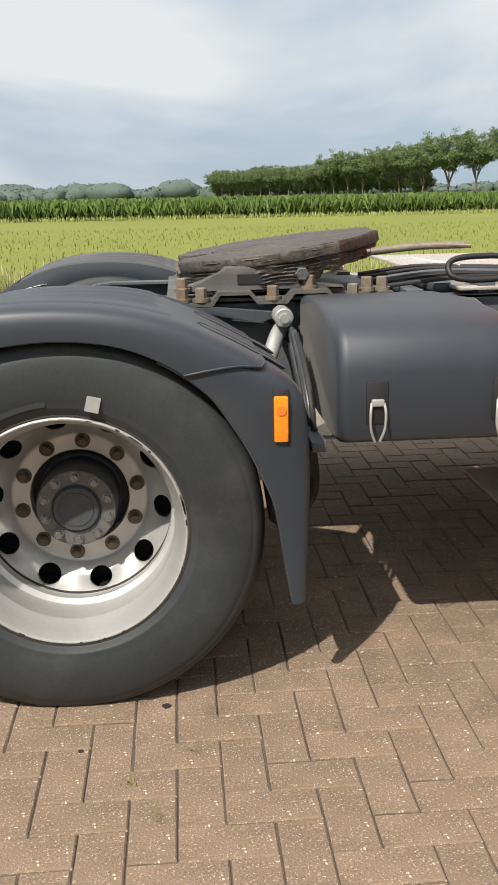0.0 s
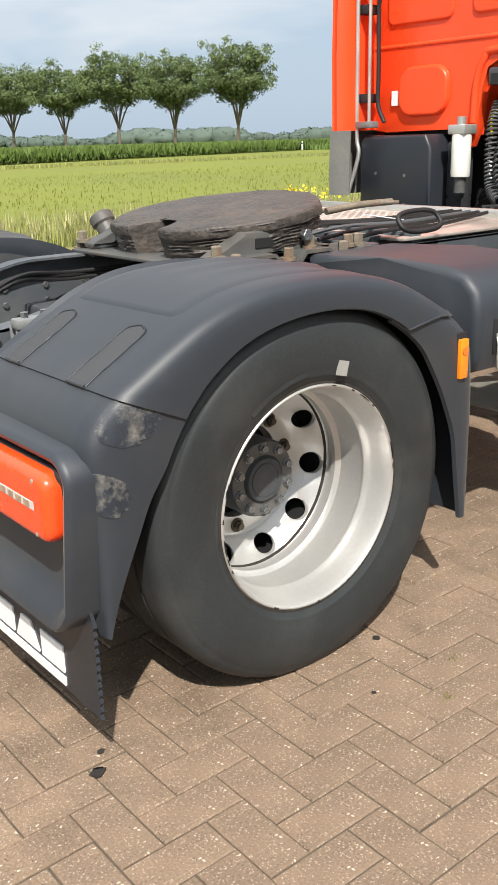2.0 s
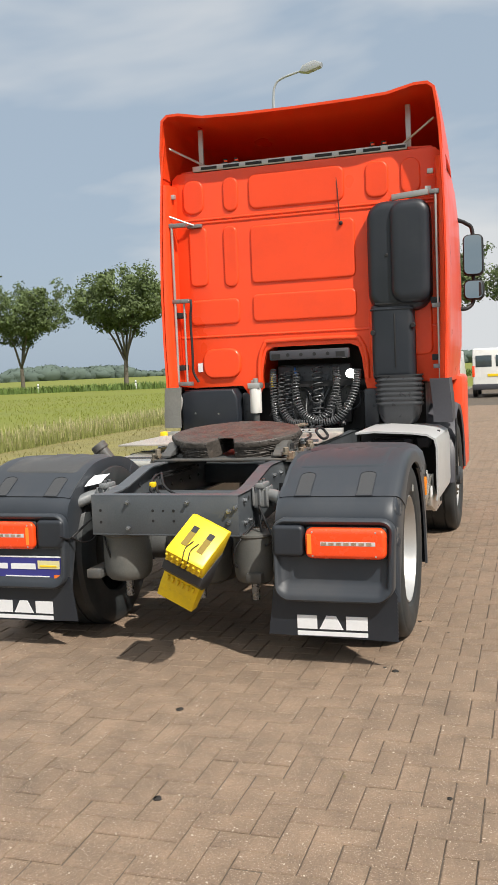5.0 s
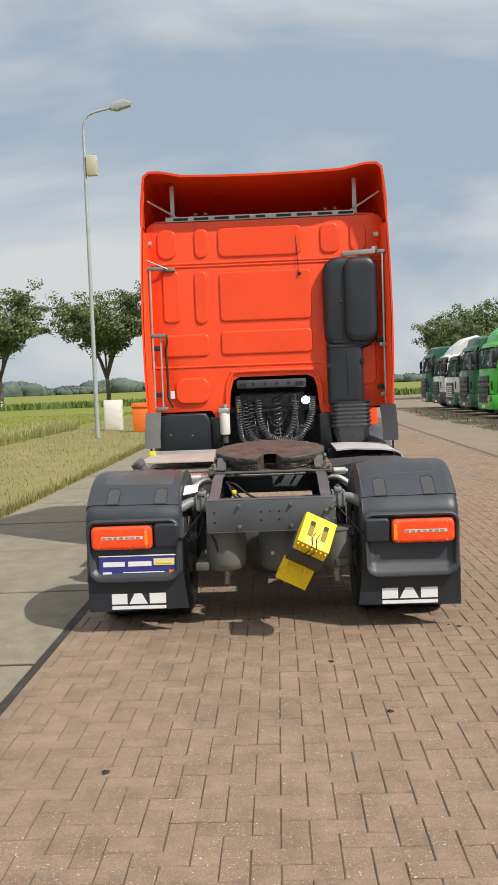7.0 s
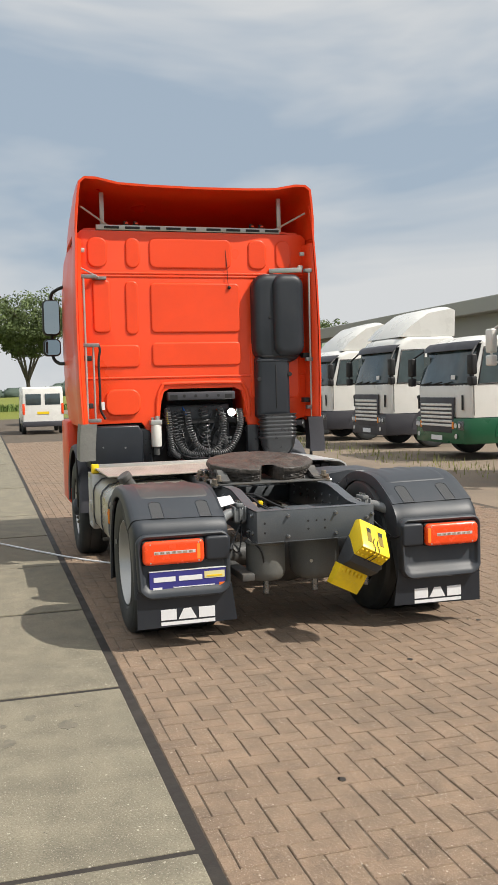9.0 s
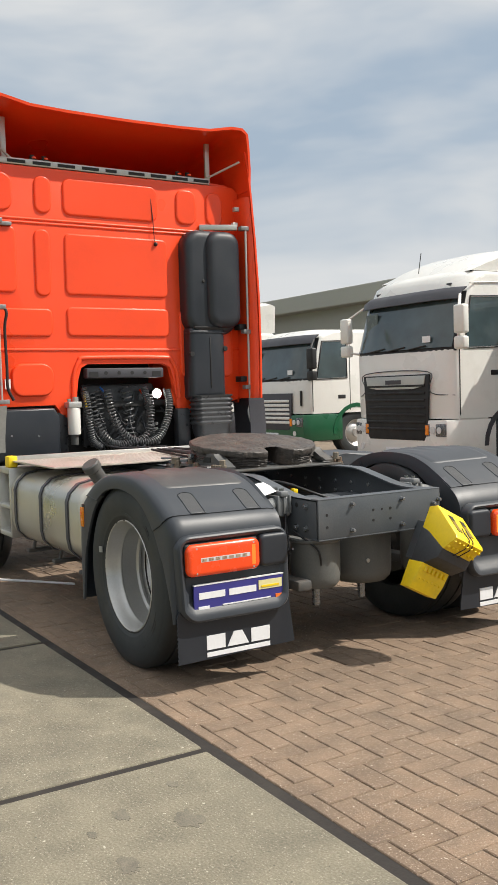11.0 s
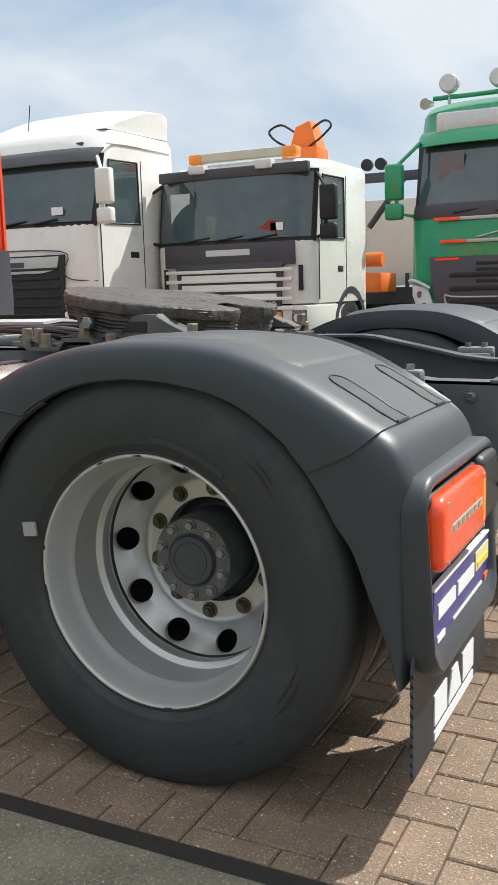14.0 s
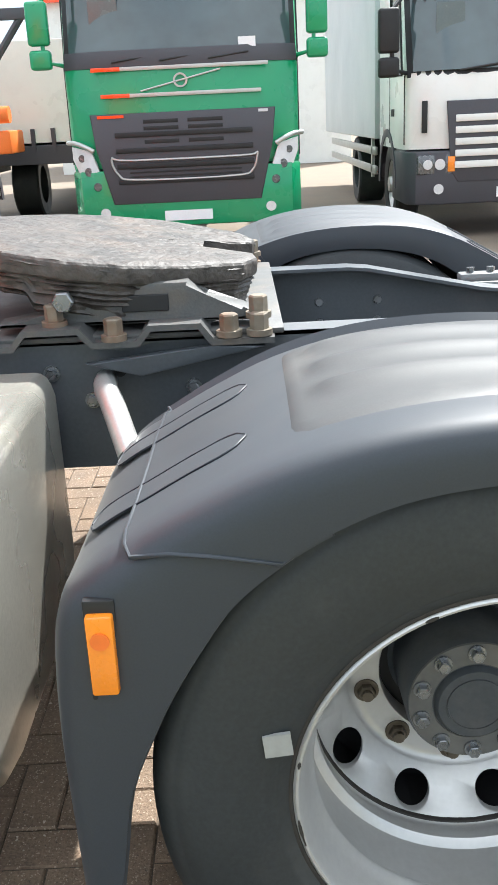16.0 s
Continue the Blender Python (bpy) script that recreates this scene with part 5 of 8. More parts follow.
part("inner_plate", B(2.12, 2.42, 0.80, 0.83, 0.43, 0.945), BLACK, steps, smooth=0)
part("lamp_block", B(2.15, 2.25, 1.12, 1.19, 0.945, 1.03, bevel=0.012), YELLOW, steps, "yellow plastic corner block", smooth=40)

# catwalk
cw = tagged(new("catwalk"), "aluminium chequer-plate catwalk")
cw.parent = truck
bm = bmesh.new()
box(bm, 1.25, 2.16, -0.05, 1.16, 0.985, 0.997, bevel=0.003)
part("plate", bm, CHECKER, cw, "worn chequer plate", smooth=30)
bm = bmesh.new()
box(bm, 1.22, 2.16, -0.42, -0.062, 0.980, 0.992, bevel=0.003)
part("plate", bm, CHECKER, cw, "worn chequer plate", smooth=30)
part("edge", B(2.16, 2.19, -0.42, 1.16, 0.985, 1.03, bevel=0.006), ALU, cw, smooth=30)
verts, faces = [], []
rng = random.Random(9)
for i in range(30):
    for j in range(48):
        x, y = 1.27 + 0.0295 * i, -0.03 + 0.0245 * j
        a = radians(45 if (i + j) % 2 else -45)
        c, s_ = math.cos(a), math.sin(a)
        b0 = len(verts)
        for u, v, z in ((-0.011, 0, 0.997), (0, -0.003, 0.997), (0.011, 0, 0.997), (0, 0.003, 0.997), (0, 0, 0.9995)):
            verts.append((x + u * c - v * s_, y + u * s_ + v * c, z))
        faces += [(b0, b0 + 1, b0 + 4), (b0 + 1, b0 + 2, b0 + 4), (b0 + 2, b0 + 3, b0 + 4), (b0 + 3, b0, b0 + 4)]
raw("chequer_lug", verts, faces, CHECKER, cw, "raised lugs", kind="stuff")
for k in range(4):
    part("frame_clutter", B(1.05 + 0.12 * k, 1.11 + 0.12 * k, -0.40 + 0.1 * (k % 2), 0.34, 0.965, 0.985 + 0.012 * (k % 3), bevel=0.005), CHASSIS, truck, "grey bracket plate", smooth=30)
for k in range(5):
    cable([(1.0, -0.30 + 0.12 * k, 0.99), (1.25, -0.32 + 0.13 * k, 1.015), (1.6, -0.28 + 0.1 * k, 1.01), (2.1, -0.15 + 0.05 * k, 1.02)], 0.009, BLACK if k != 2 else CHASSIS, truck, "hose")

# ---- cab ----
CX = 2.74
cab = tagged(new("cab"), "orange-red sleeper cab with pressed back panels")
cab.parent = truck
bm = bmesh.new()
OUT = [(1.19, 1.40), (1.20, 3.27), (1.15, 3.315), (-1.15, 3.315), (-1.20, 3.27), (-1.19, 1.40), (-1.05, 1.37), (-0.70, 1.40), (-0.67, 1.28), (-0.60, 1.23), (-0.54, 1.26), (-0.505, 1.40), (-0.495, 1.60), (-0.465, 1.70), (-0.39, 1.735), (0.31, 1.735), (0.375, 1.70), (0.405, 1.60), (0.415, 1.40), (0.455, 1.30), (0.53, 1.28), (0.57, 1.33), (0.60, 1.40), (1.05, 1.38)]
prism(bm, OUT, "x", CX, CX + 0.06, bevel=0.008)
wall = part("back_wall", bm, RED, cab, "orange-red sheet metal back wall", smooth=30)
PANELS = [(1.10, 0.90, 2.945, 3.25, 0.085), (0.72, 0.575, 2.945, 3.25, 0.07), (0.48, -0.380, 2.945, 3.25, 0.07), (-0.56, -0.76, 2.945, 3.25, 0.075), (-0.86, -1.03, 2.945, 3.25, 0.08),
          (1.06, 0.885, 2.30, 2.83, 0.05), (0.735, 0.60, 2.28, 2.82, 0.06), (0.48, -0.46, 2.295, 2.80, 0.05),
          (1.07, 0.60, 1.95, 2.18, 0.05), (0.48, -0.46, 1.955, 2.20, 0.05), (-0.56, -1.10, 1.60, 2.2, 0.06)]


def pressed(w, h, r, cy, cz, deep, mat, parent, name):
    bm = bmesh.new()
    rings = []
    for ins, d in ((-0.012, -0.35), (-0.004, -0.28), (0.0, 0.0), (0.004, 0.55), (0.009, 0.90), (0.015, 1.0), (0.022, 1.0), (0.034, 1.0)):
        pts = rounded(w - 2 * ins, h - 2 * ins, max(0.008, r - ins), 6, cy, cz)
        rings.append([bm.verts.new((CX + 0.001 - deep * d, u, v)) for u, v in pts])
    for p, q in zip(rings, rings[1:]):
        for k in range(len(p)):
            bm.faces.new((p[k], p[(k + 1) % len(p)], q[(k + 1) % len(p)], q[k]))
    bm.faces.new(rings[-1])
    return part(name, bm, mat, parent, smooth=60)


for a, b, z0, z1, r in PANELS:
    pressed(abs(a - b), z1 - z0, r, (a + b) / 2, (z0 + z1) / 2, 0.016, RED, wall, "pressed_panel")
for z in (2.895, 2.865):
    bm = bmesh.new()
    tube(bm, [(CX + 0.004, y, z) for y in (1.18, 0.9, 0.6, 0.0, -0.6, -1.18)], 0.014, 8)
    part("pressed_rib", bm, RED, wall, smooth=60)
for z in (1.845,):
    bm = bmesh.new()
    tube(bm, [(CX + 0.004, y, z) for y in (1.18, 0.6, -0.6, -1.18)], 0.014, 8)
    part("pressed_rib", bm, RED, wall, smooth=60)
pressed(0.36, 0.27, 0.10, 0.79, 1.60, 0.030, RED, wall, "pressed_bulge")
bm = bmesh.new()
tube(bm, smooth_path([(CX, 0.445, 1.42), (CX, 0.435, 1.62), (CX, 0.385, 1.748), (CX, 0.30, 1.778), (CX, -0.38, 1.778), (CX, -0.475, 1.748), (CX, -0.525, 1.62), (CX, -0.535, 1.42)], 5), 0.022, 8)
part("cutout_flange", bm, RED, wall, smooth=60)
# cab sides, roof and front shell
bm = bmesh.new()
sec = [(1.19, 1.36), (1.225, 1.7), (1.235, 2.3), (1.225, 2.9), (1.19, 3.25), (1.12, 3.34), (0.6, 3.37), (-0.6, 3.37), (-1.12, 3.34), (-1.19, 3.25), (-1.225, 2.9), (-1.235, 2.3), (-1.225, 1.7), (-1.19, 1.36)]
rows = []
for x, f in ((CX + 0.055, 1.0), (CX + 0.3, 1.002), (CX + 1.2, 1.0), (CX + 1.75, 0.985), (CX + 2.05, 0.93), (CX + 2.12, 0.85)):
    rows.append([(x, y * f, 1.36 + (z - 1.36) * (1 if f > 0.99 else f)) for y, z in sec])
sheet(bm, rows, 0.02)
part("shell", bm, RED, cab, "orange-red cab sides and roof", smooth=40)
part("front_panel", B(CX + 2.02, CX + 2.10, -1.02, 1.02, 1.30, 3.0, bevel=0.03), RED, cab, smooth=40)
part("floor", B(CX + 0.07, CX + 2.0, -1.15, 1.15, 1.36, 1.41), BLACK, cab, smooth=0)
# side extenders
for s in (-1, 1):
    rows = []
    for z, o, xr in ((1.40, 1.235, 2.45), (1.8, 1.250, 2.46), (2.3, 1.257, 2.48), (2.8, 1.25, 2.51), (3.2, 1.235, 2.535), (3.40, 1.222, 2.545), (3.60, 1.200, 2.56)):
        rows.append([(2.96, s * (o - 0.02), z), (2.85, s * (o - 0.004), z), (2.72, s * (o + 0.004), z), (xr + 0.05, s * (o + 0.002), z), (xr, s * (o - 0.006), z)])
    ext = part("side_extender", sheet(bmesh.new(), rows, 0.016), RED, cab, "red side extender panel", smooth=50)
    rows = []
    for z, o, xr in ((1.40, 1.225, 2.47), (1.8, 1.24, 2.48), (2.3, 1.245, 2.50), (2.8, 1.24, 2.53), (3.2, 1.225, 2.555)):
        rows.append([(xr, s * (o - 0.012), z), (xr + 0.03, s * (o - 0.045), z), (xr + 0.12, s * (o - 0.06), z), (2.745, s * (o - 0.065), z)])
    part("inner_skin", sheet(bmesh.new(), rows, 0.008), RED, ext, smooth=50)
    for z in (1.55, 2.02):
        part("rubber_clip", B(2.60, 2.70, min(s * 1.10, s * 1.18), max(s * 1.10, s * 1.18), z, z + 0.05, bevel=0.006), BLACK, ext, smooth=30)
    # black lower end of the extender
    rows = []
    for z, y, x in ((1.40, 1.240, 2.45), (1.30, 1.25, 2.455), (1.15, 1.262, 2.46), (1.04, 1.262, 2.465)):
        rows.append([(2.95, s * (y - 0.02), z), (2.80, s * y, z), (x, s * (y + 0.005), z), (x - 0.005, s * (y - 0.05), z), (x + 0.01, s * (y - 0.15), z)])
    part("lower_flap", sheet(bmesh.new(), rows, 0.008), FLAPGREY if s > 0 else DKGREY, ext, "grey-black plastic flap", smooth=50)
# roof deflector
rim = [(1.232, 3.26), (1.225, 3.45), (1.205, 3.62), (1.185, 3.74), (1.13, 3.785), (1.02, 3.785), (0.92, 3.765), (0.80, 3.74), (0.5, 3.728), (0, 3.722), (-0.5, 3.728), (-0.80, 3.74), (-0.92, 3.765), (-1.02, 3.785), (-1.13, 3.785), (-1.185, 3.74), (-1.205, 3.62), (-1.225, 3.45), (-1.232, 3.26)]
rows = []
for x, f, w in ((2.50, 1.0, 1.0), (2.54, 1.01, 1.0), (2.75, 1.0, 1.0), (3.1, 0.93, 0.995), (3.5, 0.78, 0.985), (3.9, 0.55, 0.965), (4.25, 0.28, 0.93), (4.5, 0.06, 0.88)):
    rows.append([(x + (0.12 * max(0, 3.74 - z) if f >= 1 else 0), y * w, 3.26 + (z - 3.26) * f) for y, z in rim])
bm = bmesh.new()
sheet(bm, rows, 0.022)
defl = part("roof_deflector", bm, RED, cab, "red moulded roof deflector, hollow at the back", smooth=45)
for s in (-1, 1):
    bm = bmesh.new()
    box(bm, 2.80, 2.83, s * 0.93 - 0.022, s * 0.93 + 0.022, 3.33, 3.70, bevel=0.004)
    part("post", bm, STEEL, defl, "grey steel deflector post", smooth=30)
    bm = bmesh.new()
    cyl(bm, (2.79, s * 0.86, 3.36), (2.62, s * 1.16, 3.52), 0.010, n=8)
    part("stay", bm, STEEL, defl, smooth=40)
bm = bmesh.new()
box(bm, 2.755, 2.79, -0.92, 1.00, 3.325, 3.375, bevel=0.003)
grat = part("roof_rail", bm, STEEL, cab, "perforated aluminium roof rail", smooth=30)
for k in range(9):
    y = 0.92 - 0.21 * k
    part("rail_opening", B(2.752, 2.758, y - 0.15 if k != 4 else y - 0.10, y, 3.337, 3.362), BLACK, grat, smooth=0)
for y in (0.70, 0.60, -0.62, -0.72):
    bm = bmesh.new()
    cyl(bm, (2.80, y, 3.37), (2.80, y, 3.42), 0.018, n=10)
    box(bm, 2.77, 2.83, y - 0.03, y + 0.03, 3.37, 3.385)
    part("air_fitting", bm, BLACK, cab, smooth=30)
    part("red_tap", B(2.77, 2.79, y - 0.028, y + 0.005, 3.39, 3.405, bevel=0.003), REDLENS, cab, smooth=30)
# aerial lead and ball
cable([(2.77, -0.30, 3.36), (2.735, -0.31, 3.2), (2.72, -0.325, 3.0), (2.715, -0.335, 2.78)], 0.004, BLACK, cab, "lead")
bm = bmesh.new()
bmesh.ops.create_uvsphere(bm, u_segments=14, v_segments=8, radius=0.018, matrix=Matrix.Translation((2.715, -0.345, 2.755)))
cyl(bm, (2.74, -0.345, 2.77), (2.715, -0.345, 2.755), 0.010, n=8)
part("rear_camera", bm, BLACK, cab, "small black ball camera", smooth=60)

# air intake
intake = tagged(new("air_intake"), "black moulded air-intake stack with bellows")
intake.parent = truck


def pillow(y0, y1, z0, z1, r, x_back, x_front, soft, name, corner=None):
    """A moulded hollow body: rounded outline, softly rounded front edge."""
    bm = bmesh.new()
    rings = []
    for ins, f in ((0.0, 0.0), (0.0, 1 - soft * 1.0), (0.10, 1 - soft * 0.55), (0.32, 1 - soft * 0.22), (0.62, 1 - soft * 0.05), (1.0, 1.0)):
        k = ins * soft * 0.14
        pts = rounded(abs(y1 - y0) - 2 * k, z1 - z0 - 2 * k, max(0.012, r - k), 7, (y0 + y1) / 2, (z0 + z1) / 2)
        rings.append([bm.verts.new((x_back + (x_front - x_back) * f, u, v)) for u, v in pts])
    for p, q in zip(rings, rings[1:]):
        for k in range(len(p)):
            bm.faces.new((p[k], p[(k + 1) % len(p)], q[(k + 1) % len(p)], q[k]))
    bm.faces.new(rings[-1])
    return part(name, bm, PLASTIC, intake, smooth=60)


pillow(-0.575, -1.110, 1.975, 2.895, 0.155, 2.738, 2.605, 0.55, "upper_body")
pillow(-0.775, -1.115, 2.03, 2.885, 0.120, 2.66, 2.555, 0.60, "outer_lobe")
pillow(-0.595, -0.955, 1.40, 2.040, 0.035, 2.738, 2.605, 0.40, "duct")
part("duct_slot", B(2.600, 2.612, -0.802, -0.790, 1.50, 1.95, bevel=0.003), BLACK, intake, "narrow moulded slot", smooth=30)
part("seam_slot", B(2.598, 2.612, -0.88, -0.64, 2.030, 2.046, bevel=0.003), BLACK, intake, "narrow moulded slot", smooth=30)
bm = bmesh.new()
prism(bm, [(-0.590, 1.985), (-0.590, 1.998), (-0.955, 1.998), (-0.955, 1.985)], "x", 2.600, 2.70, bevel=0.004)
part("seam_lip", bm, PLASTIC, intake, smooth=24)
for y, z in ((-0.745, 2.44), (-0.612, 1.80), (-0.948, 1.85)):
    bm = bmesh.new()
    cyl(bm, (2.64, y, z), (2.597, y, z), 0.022 if z < 2 else 0.015, n=14, bevel=0.003)
    part("moulded_boss", bm, BLACK, intake, smooth=30)
rows = []
ring = rounded(0.385, 0.17, 0.07, 6, 0, 0)
for k in range(27):
    z = 1.44 - 0.26 * k / 26
    g = 1.06 if (k % 4) in (0, 1) else 0.98
    rows.append([(2.655 + v * g, -0.815 + u * g, z) for u, v in ring + ring[:1]])
for z, g in ((1.175, 0.96), (1.12, 0.93), (1.07, 0.84), (1.03, 0.68), (1.005, 0.48), (0.992, 0.25), (0.988, 0.02)):
    rows.append([(2.655 + v * g, -0.815 + u * g, z) for u, v in ring + ring[:1]])
part("bellows", sheet(bmesh.new(), rows), BLACK2, intake, "ribbed rubber bellows", smooth=35)
bm = bmesh.new()
box(bm, -0.17, 0.17, -0.012, 0.012, 2.905, 2.955, bevel=0.004, m=Matrix.Translation((2.665, -0.945, 0)) @ Matrix.Rotation(radians(68), 4, "Z"))
part("top_bracket", bm, STEEL, intake, "galvanised top bracket", smooth=30)

# poles and brackets on both flanks of the cab back
for s, tag in ((1, "grab_pole"), (-1, "grab_pole")):
    yb = 1.162 if s > 0 else -1.165
    zt = 2.86 if s > 0 else 2.94
    xp = 2.585 if s > 0 else 2.56
    pole = part(tag, tube(bmesh.new(), smooth_path([(xp, s * abs(yb), zt), (xp, s * abs(yb), 2.2), (xp, s * abs(yb), 1.6), (xp, s * abs(yb), 1.36), (xp - 0.005, s * (abs(yb) - 0.02), 1.26), (xp - 0.02, s * (abs(yb) + 0.045), 1.05)], 5), 0.0125 if s > 0 else 0.0105, 10), STEEL, cab, "galvanised tube", smooth=60)
    for z in ((zt - 0.02), 2.17, 1.43) if s > 0 else (zt - 0.02, 2.0, 1.5):
        bm = bmesh.new()
        lo, hi = sorted((s * (abs(yb) - (0.13 if s > 0 else 0.05)), s * (abs(yb) + 0.03)))
        box(bm, xp - 0.015, xp + 0.045, lo, hi, z - 0.018, z + 0.018, bevel=0.004)
        part("pole_clamp", bm, CLAMP, pole, "grey steel clamp", smooth=30)
part("grab_pole", tube(bmesh.new(), [(2.605, 1.085, 2.17), (2.605, 1.085, 1.9), (2.605, 1.085, 1.43)], 0.010, 8), STEEL, cab, "thin galvanised tube", smooth=60)
cable([(2.63, 1.03, 2.18), (2.61, 1.02, 2.12), (2.62, 1.035, 2.0), (2.62, 1.03, 1.7), (2.62, 1.03, 1.54), (2.625, 0.985, 1.44)], 0.012, BLACK, cab, "hose", n=8, label="black rubber hose")
bm = bmesh.new()
box(bm, 2.70, 2.735, 0.92, 1.06, 2.825, 2.855, bevel=0.004)
part("wall_bracket", bm, CLAMP, cab, "grey steel bracket", smooth=30)
bm = bmesh.new()
cyl(bm, (2.58, 1.20, 2.93), (2.71, 0.99, 2.845), 0.008, n=8)
part("stay_rod", bm, STEEL, cab, smooth=40)
for z, y in ((3.10, 1.16), (3.10, -1.12), (2.96, -1.10)):
    part("corner_clip", B(2.62, 2.66, y - 0.025, y + 0.025, z - 0.02, z + 0.02, bevel=0.004), STEEL, cab, smooth=30)
bm = bmesh.new()
box(bm, 2.722, 2.735, 0.975, 1.02, 1.53, 1.61)
part("label_plate", bm, DECAL, cab, "small white label", smooth=0)

# behind the cab: dark bay with hoses, filter and lamp
part("bay_back", B(3.30, 3.34, -0.95, 0.95, 0.9, 1.75), BLACK, cab, "dark engine bay wall", smooth=0)
part("bay_roof", B(2.80, 3.3, -0.6, 0.6, 1.75, 1.765), RED, cab, smooth=0)
for s in (-1, 1):
    part("bay_side", B(2.80, 3.3, (0.43 if s > 0 else -0.52) - 0.01, (0.43 if s > 0 else -0.52) + 0.01, 1.36, 1.75), RED, cab, smooth=0)
beam = part("cross_beam", B(2.70, 2.79, -0.375, 0.335, 1.605, 1.690, bevel=0.012), DKGREY, cab, "dark grey perforated beam", smooth=35)
for y in (0.165, 0.045, -0.075, -0.195):
    bm = bmesh.new()
    cyl(bm, (2.703, y, 1.648), (2.698, y, 1.648), 0.016, n=16)
    part("beam_hole", bm, BLACK, beam, smooth=0)
for y in (0.275, -0.305):
    part("beam_slot", B(2.698, 2.703, y - 0.04, y + 0.04, 1.615, 1.66), BLACK, beam, smooth=0)
part("valve_panel", B(2.88, 2.92, -0.36, 0.32, 1.02, 1.56, bevel=0.03), BLACK2, cab, "black hose panel", smooth=40)
lampo = tagged(new("work_lamp"), "lit round work lamp behind the cab")
lampo.parent = cab
bm = bmesh.new()
cyl(bm, (2.90, -0.365, 1.465), (2.83, -0.365, 1.465), 0.050, n=24, bevel=0.008)
part("housing", bm, BLACK, lampo, smooth=40)
bm = bmesh.new()
cyl(bm, (2.832, -0.365, 1.465), (2.822, -0.365, 1.465), 0.041, n=24, bevel=0.003)
part("lens", bm, LAMPON, lampo, "glowing white lens", smooth=40)
filt = tagged(new("fuel_filter"), "white canister fuel filter with metal head")
filt.parent = cab
bm = bmesh.new()
lathe(bm, [(0, 1.145), (0.05, 1.145), (0.053, 1.16), (0.053, 1.35), (0.05, 1.365), (0, 1.365)], 24, axis="z", centre=(2.68, 0.47, 0))
part("canister", bm, WHITE, filt, smooth=40)
bm = bmesh.new()
box(bm, 2.63, 2.74, 0.415, 0.53, 1.365, 1.415, bevel=0.008)
cyl(bm, (2.66, 0.46, 1.41), (2.66, 0.46, 1.455), 0.025, n=14)
cyl(bm, (2.70, 0.50, 1.41), (2.70, 0.50, 1.44), 0.018, n=12)
part("head", bm, STEEL, filt, smooth=35)
bm = bmesh.new()
cyl(bm, (2.68, 0.47, 1.06), (2.68, 0.47, 1.145), 0.032, n=16)
part("drain_bowl", bm, CAST, filt, smooth=35)


COILM = pbr("grey_black_coil", (0.09, 0.092, 0.095), 0.30, var=0.2, scale=20, bump=0.05)


def coil(name, pts, turns, R, r, mat, label=""):
    path = smooth_path(pts, 24)
    out = []
    N = turns * 12
    for k in range(N + 1):
        f = k / N * (len(path) - 1)
        i = min(int(f), len(path) - 2)
        c = path[i].lerp(path[i + 1], f - i)
        d = (path[i + 1] - path[i]).normalized()
        e = d.cross(Vector((1, 0.2, 0.1))).normalized()
        g = d.cross(e)
        a = 2 * math.pi * k / 12
        out.append(c + e * R * math.cos(a) + g * R * math.sin(a))
    return part(name, tube(bmesh.new(), out, r, 5), mat, cab, label, smooth=60)


coil("coiled_hose", [(2.80, 0.33, 1.52), (2.75, 0.325, 1.40), (2.73, 0.315, 1.22), (2.72, 0.29, 1.08), (2.70, 0.22, 1.02)], 30, 0.027, 0.0065, COILM, "black coiled air hose")
coil("coiled_hose", [(2.82, -0.235, 1.52), (2.78, -0.245, 1.40), (2.76, -0.255, 1.24), (2.74, -0.28, 1.10), (2.72, -0.30, 1.02)], 30, 0.027, 0.0065, COILM, "black coiled air hose")
coil("coiled_hose", [(2.84, 0.20, 1.50), (2.80, 0.20, 1.34), (2.78, 0.19, 1.16), (2.74, 0.16, 1.03)], 13, 0.040, 0.0065, COILM, "black coiled cable")
coil("coiled_hose", [(2.84, -0.06, 1.53), (2.80, -0.07, 1.36), (2.78, -0.07, 1.16), (2.74, -0.05, 1.03)], 11, 0.045, 0.0065, COILM, "black coiled cable")
coil("coiled_hose", [(2.74, 0.20, 1.02), (2.72, 0.10, 1.045), (2.72, 0.02, 1.05), (2.72, -0.04, 1.02)], 12, 0.035, 0.0065, COILM, "black coiled cable")
coil("coiled_hose", [(2.80, 0.12, 1.50), (2.72, 0.11, 1.30), (2.67, 0.04, 1.13), (2.65, -0.10, 1.055), (2.65, -0.26, 1.07), (2.68, -0.37, 1.20), (2.72, -0.43, 1.36), (2.78, -0.44, 1.50)], 52, 0.030, 0.0070, COILM, "black coiled air hose hanging in a loop")
coil("coiled_hose", [(2.82, 0.26, 1.48), (2.72, 0.25, 1.22), (2.67, 0.16, 1.07), (2.65, 0.02, 1.045), (2.66, -0.16, 1.10), (2.70, -0.24, 1.28), (2.78, -0.26, 1.46)], 44, 0.028, 0.0065, COILM, "black coiled air hose hanging in a loop")
for k in range(5):
    cable([(2.86, 0.30 - 0.13 * k, 1.30), (2.76, 0.27 - 0.12 * k, 1.16 - 0.02 * (k % 2)), (2.70, 0.20 - 0.10 * k, 1.05), (2.55, 0.10 - 0.05 * k, 1.015), (2.30, 0.02 - 0.05 * k, 1.025)], 0.010, BLACK2, cab, "hose", n=8)
cable([(2.88, 0.15, 1.53), (2.84, 0.14, 1.50), (2.83, 0.12, 1.44)], 0.009, BLUEHOSE, cab, "blue_hose")
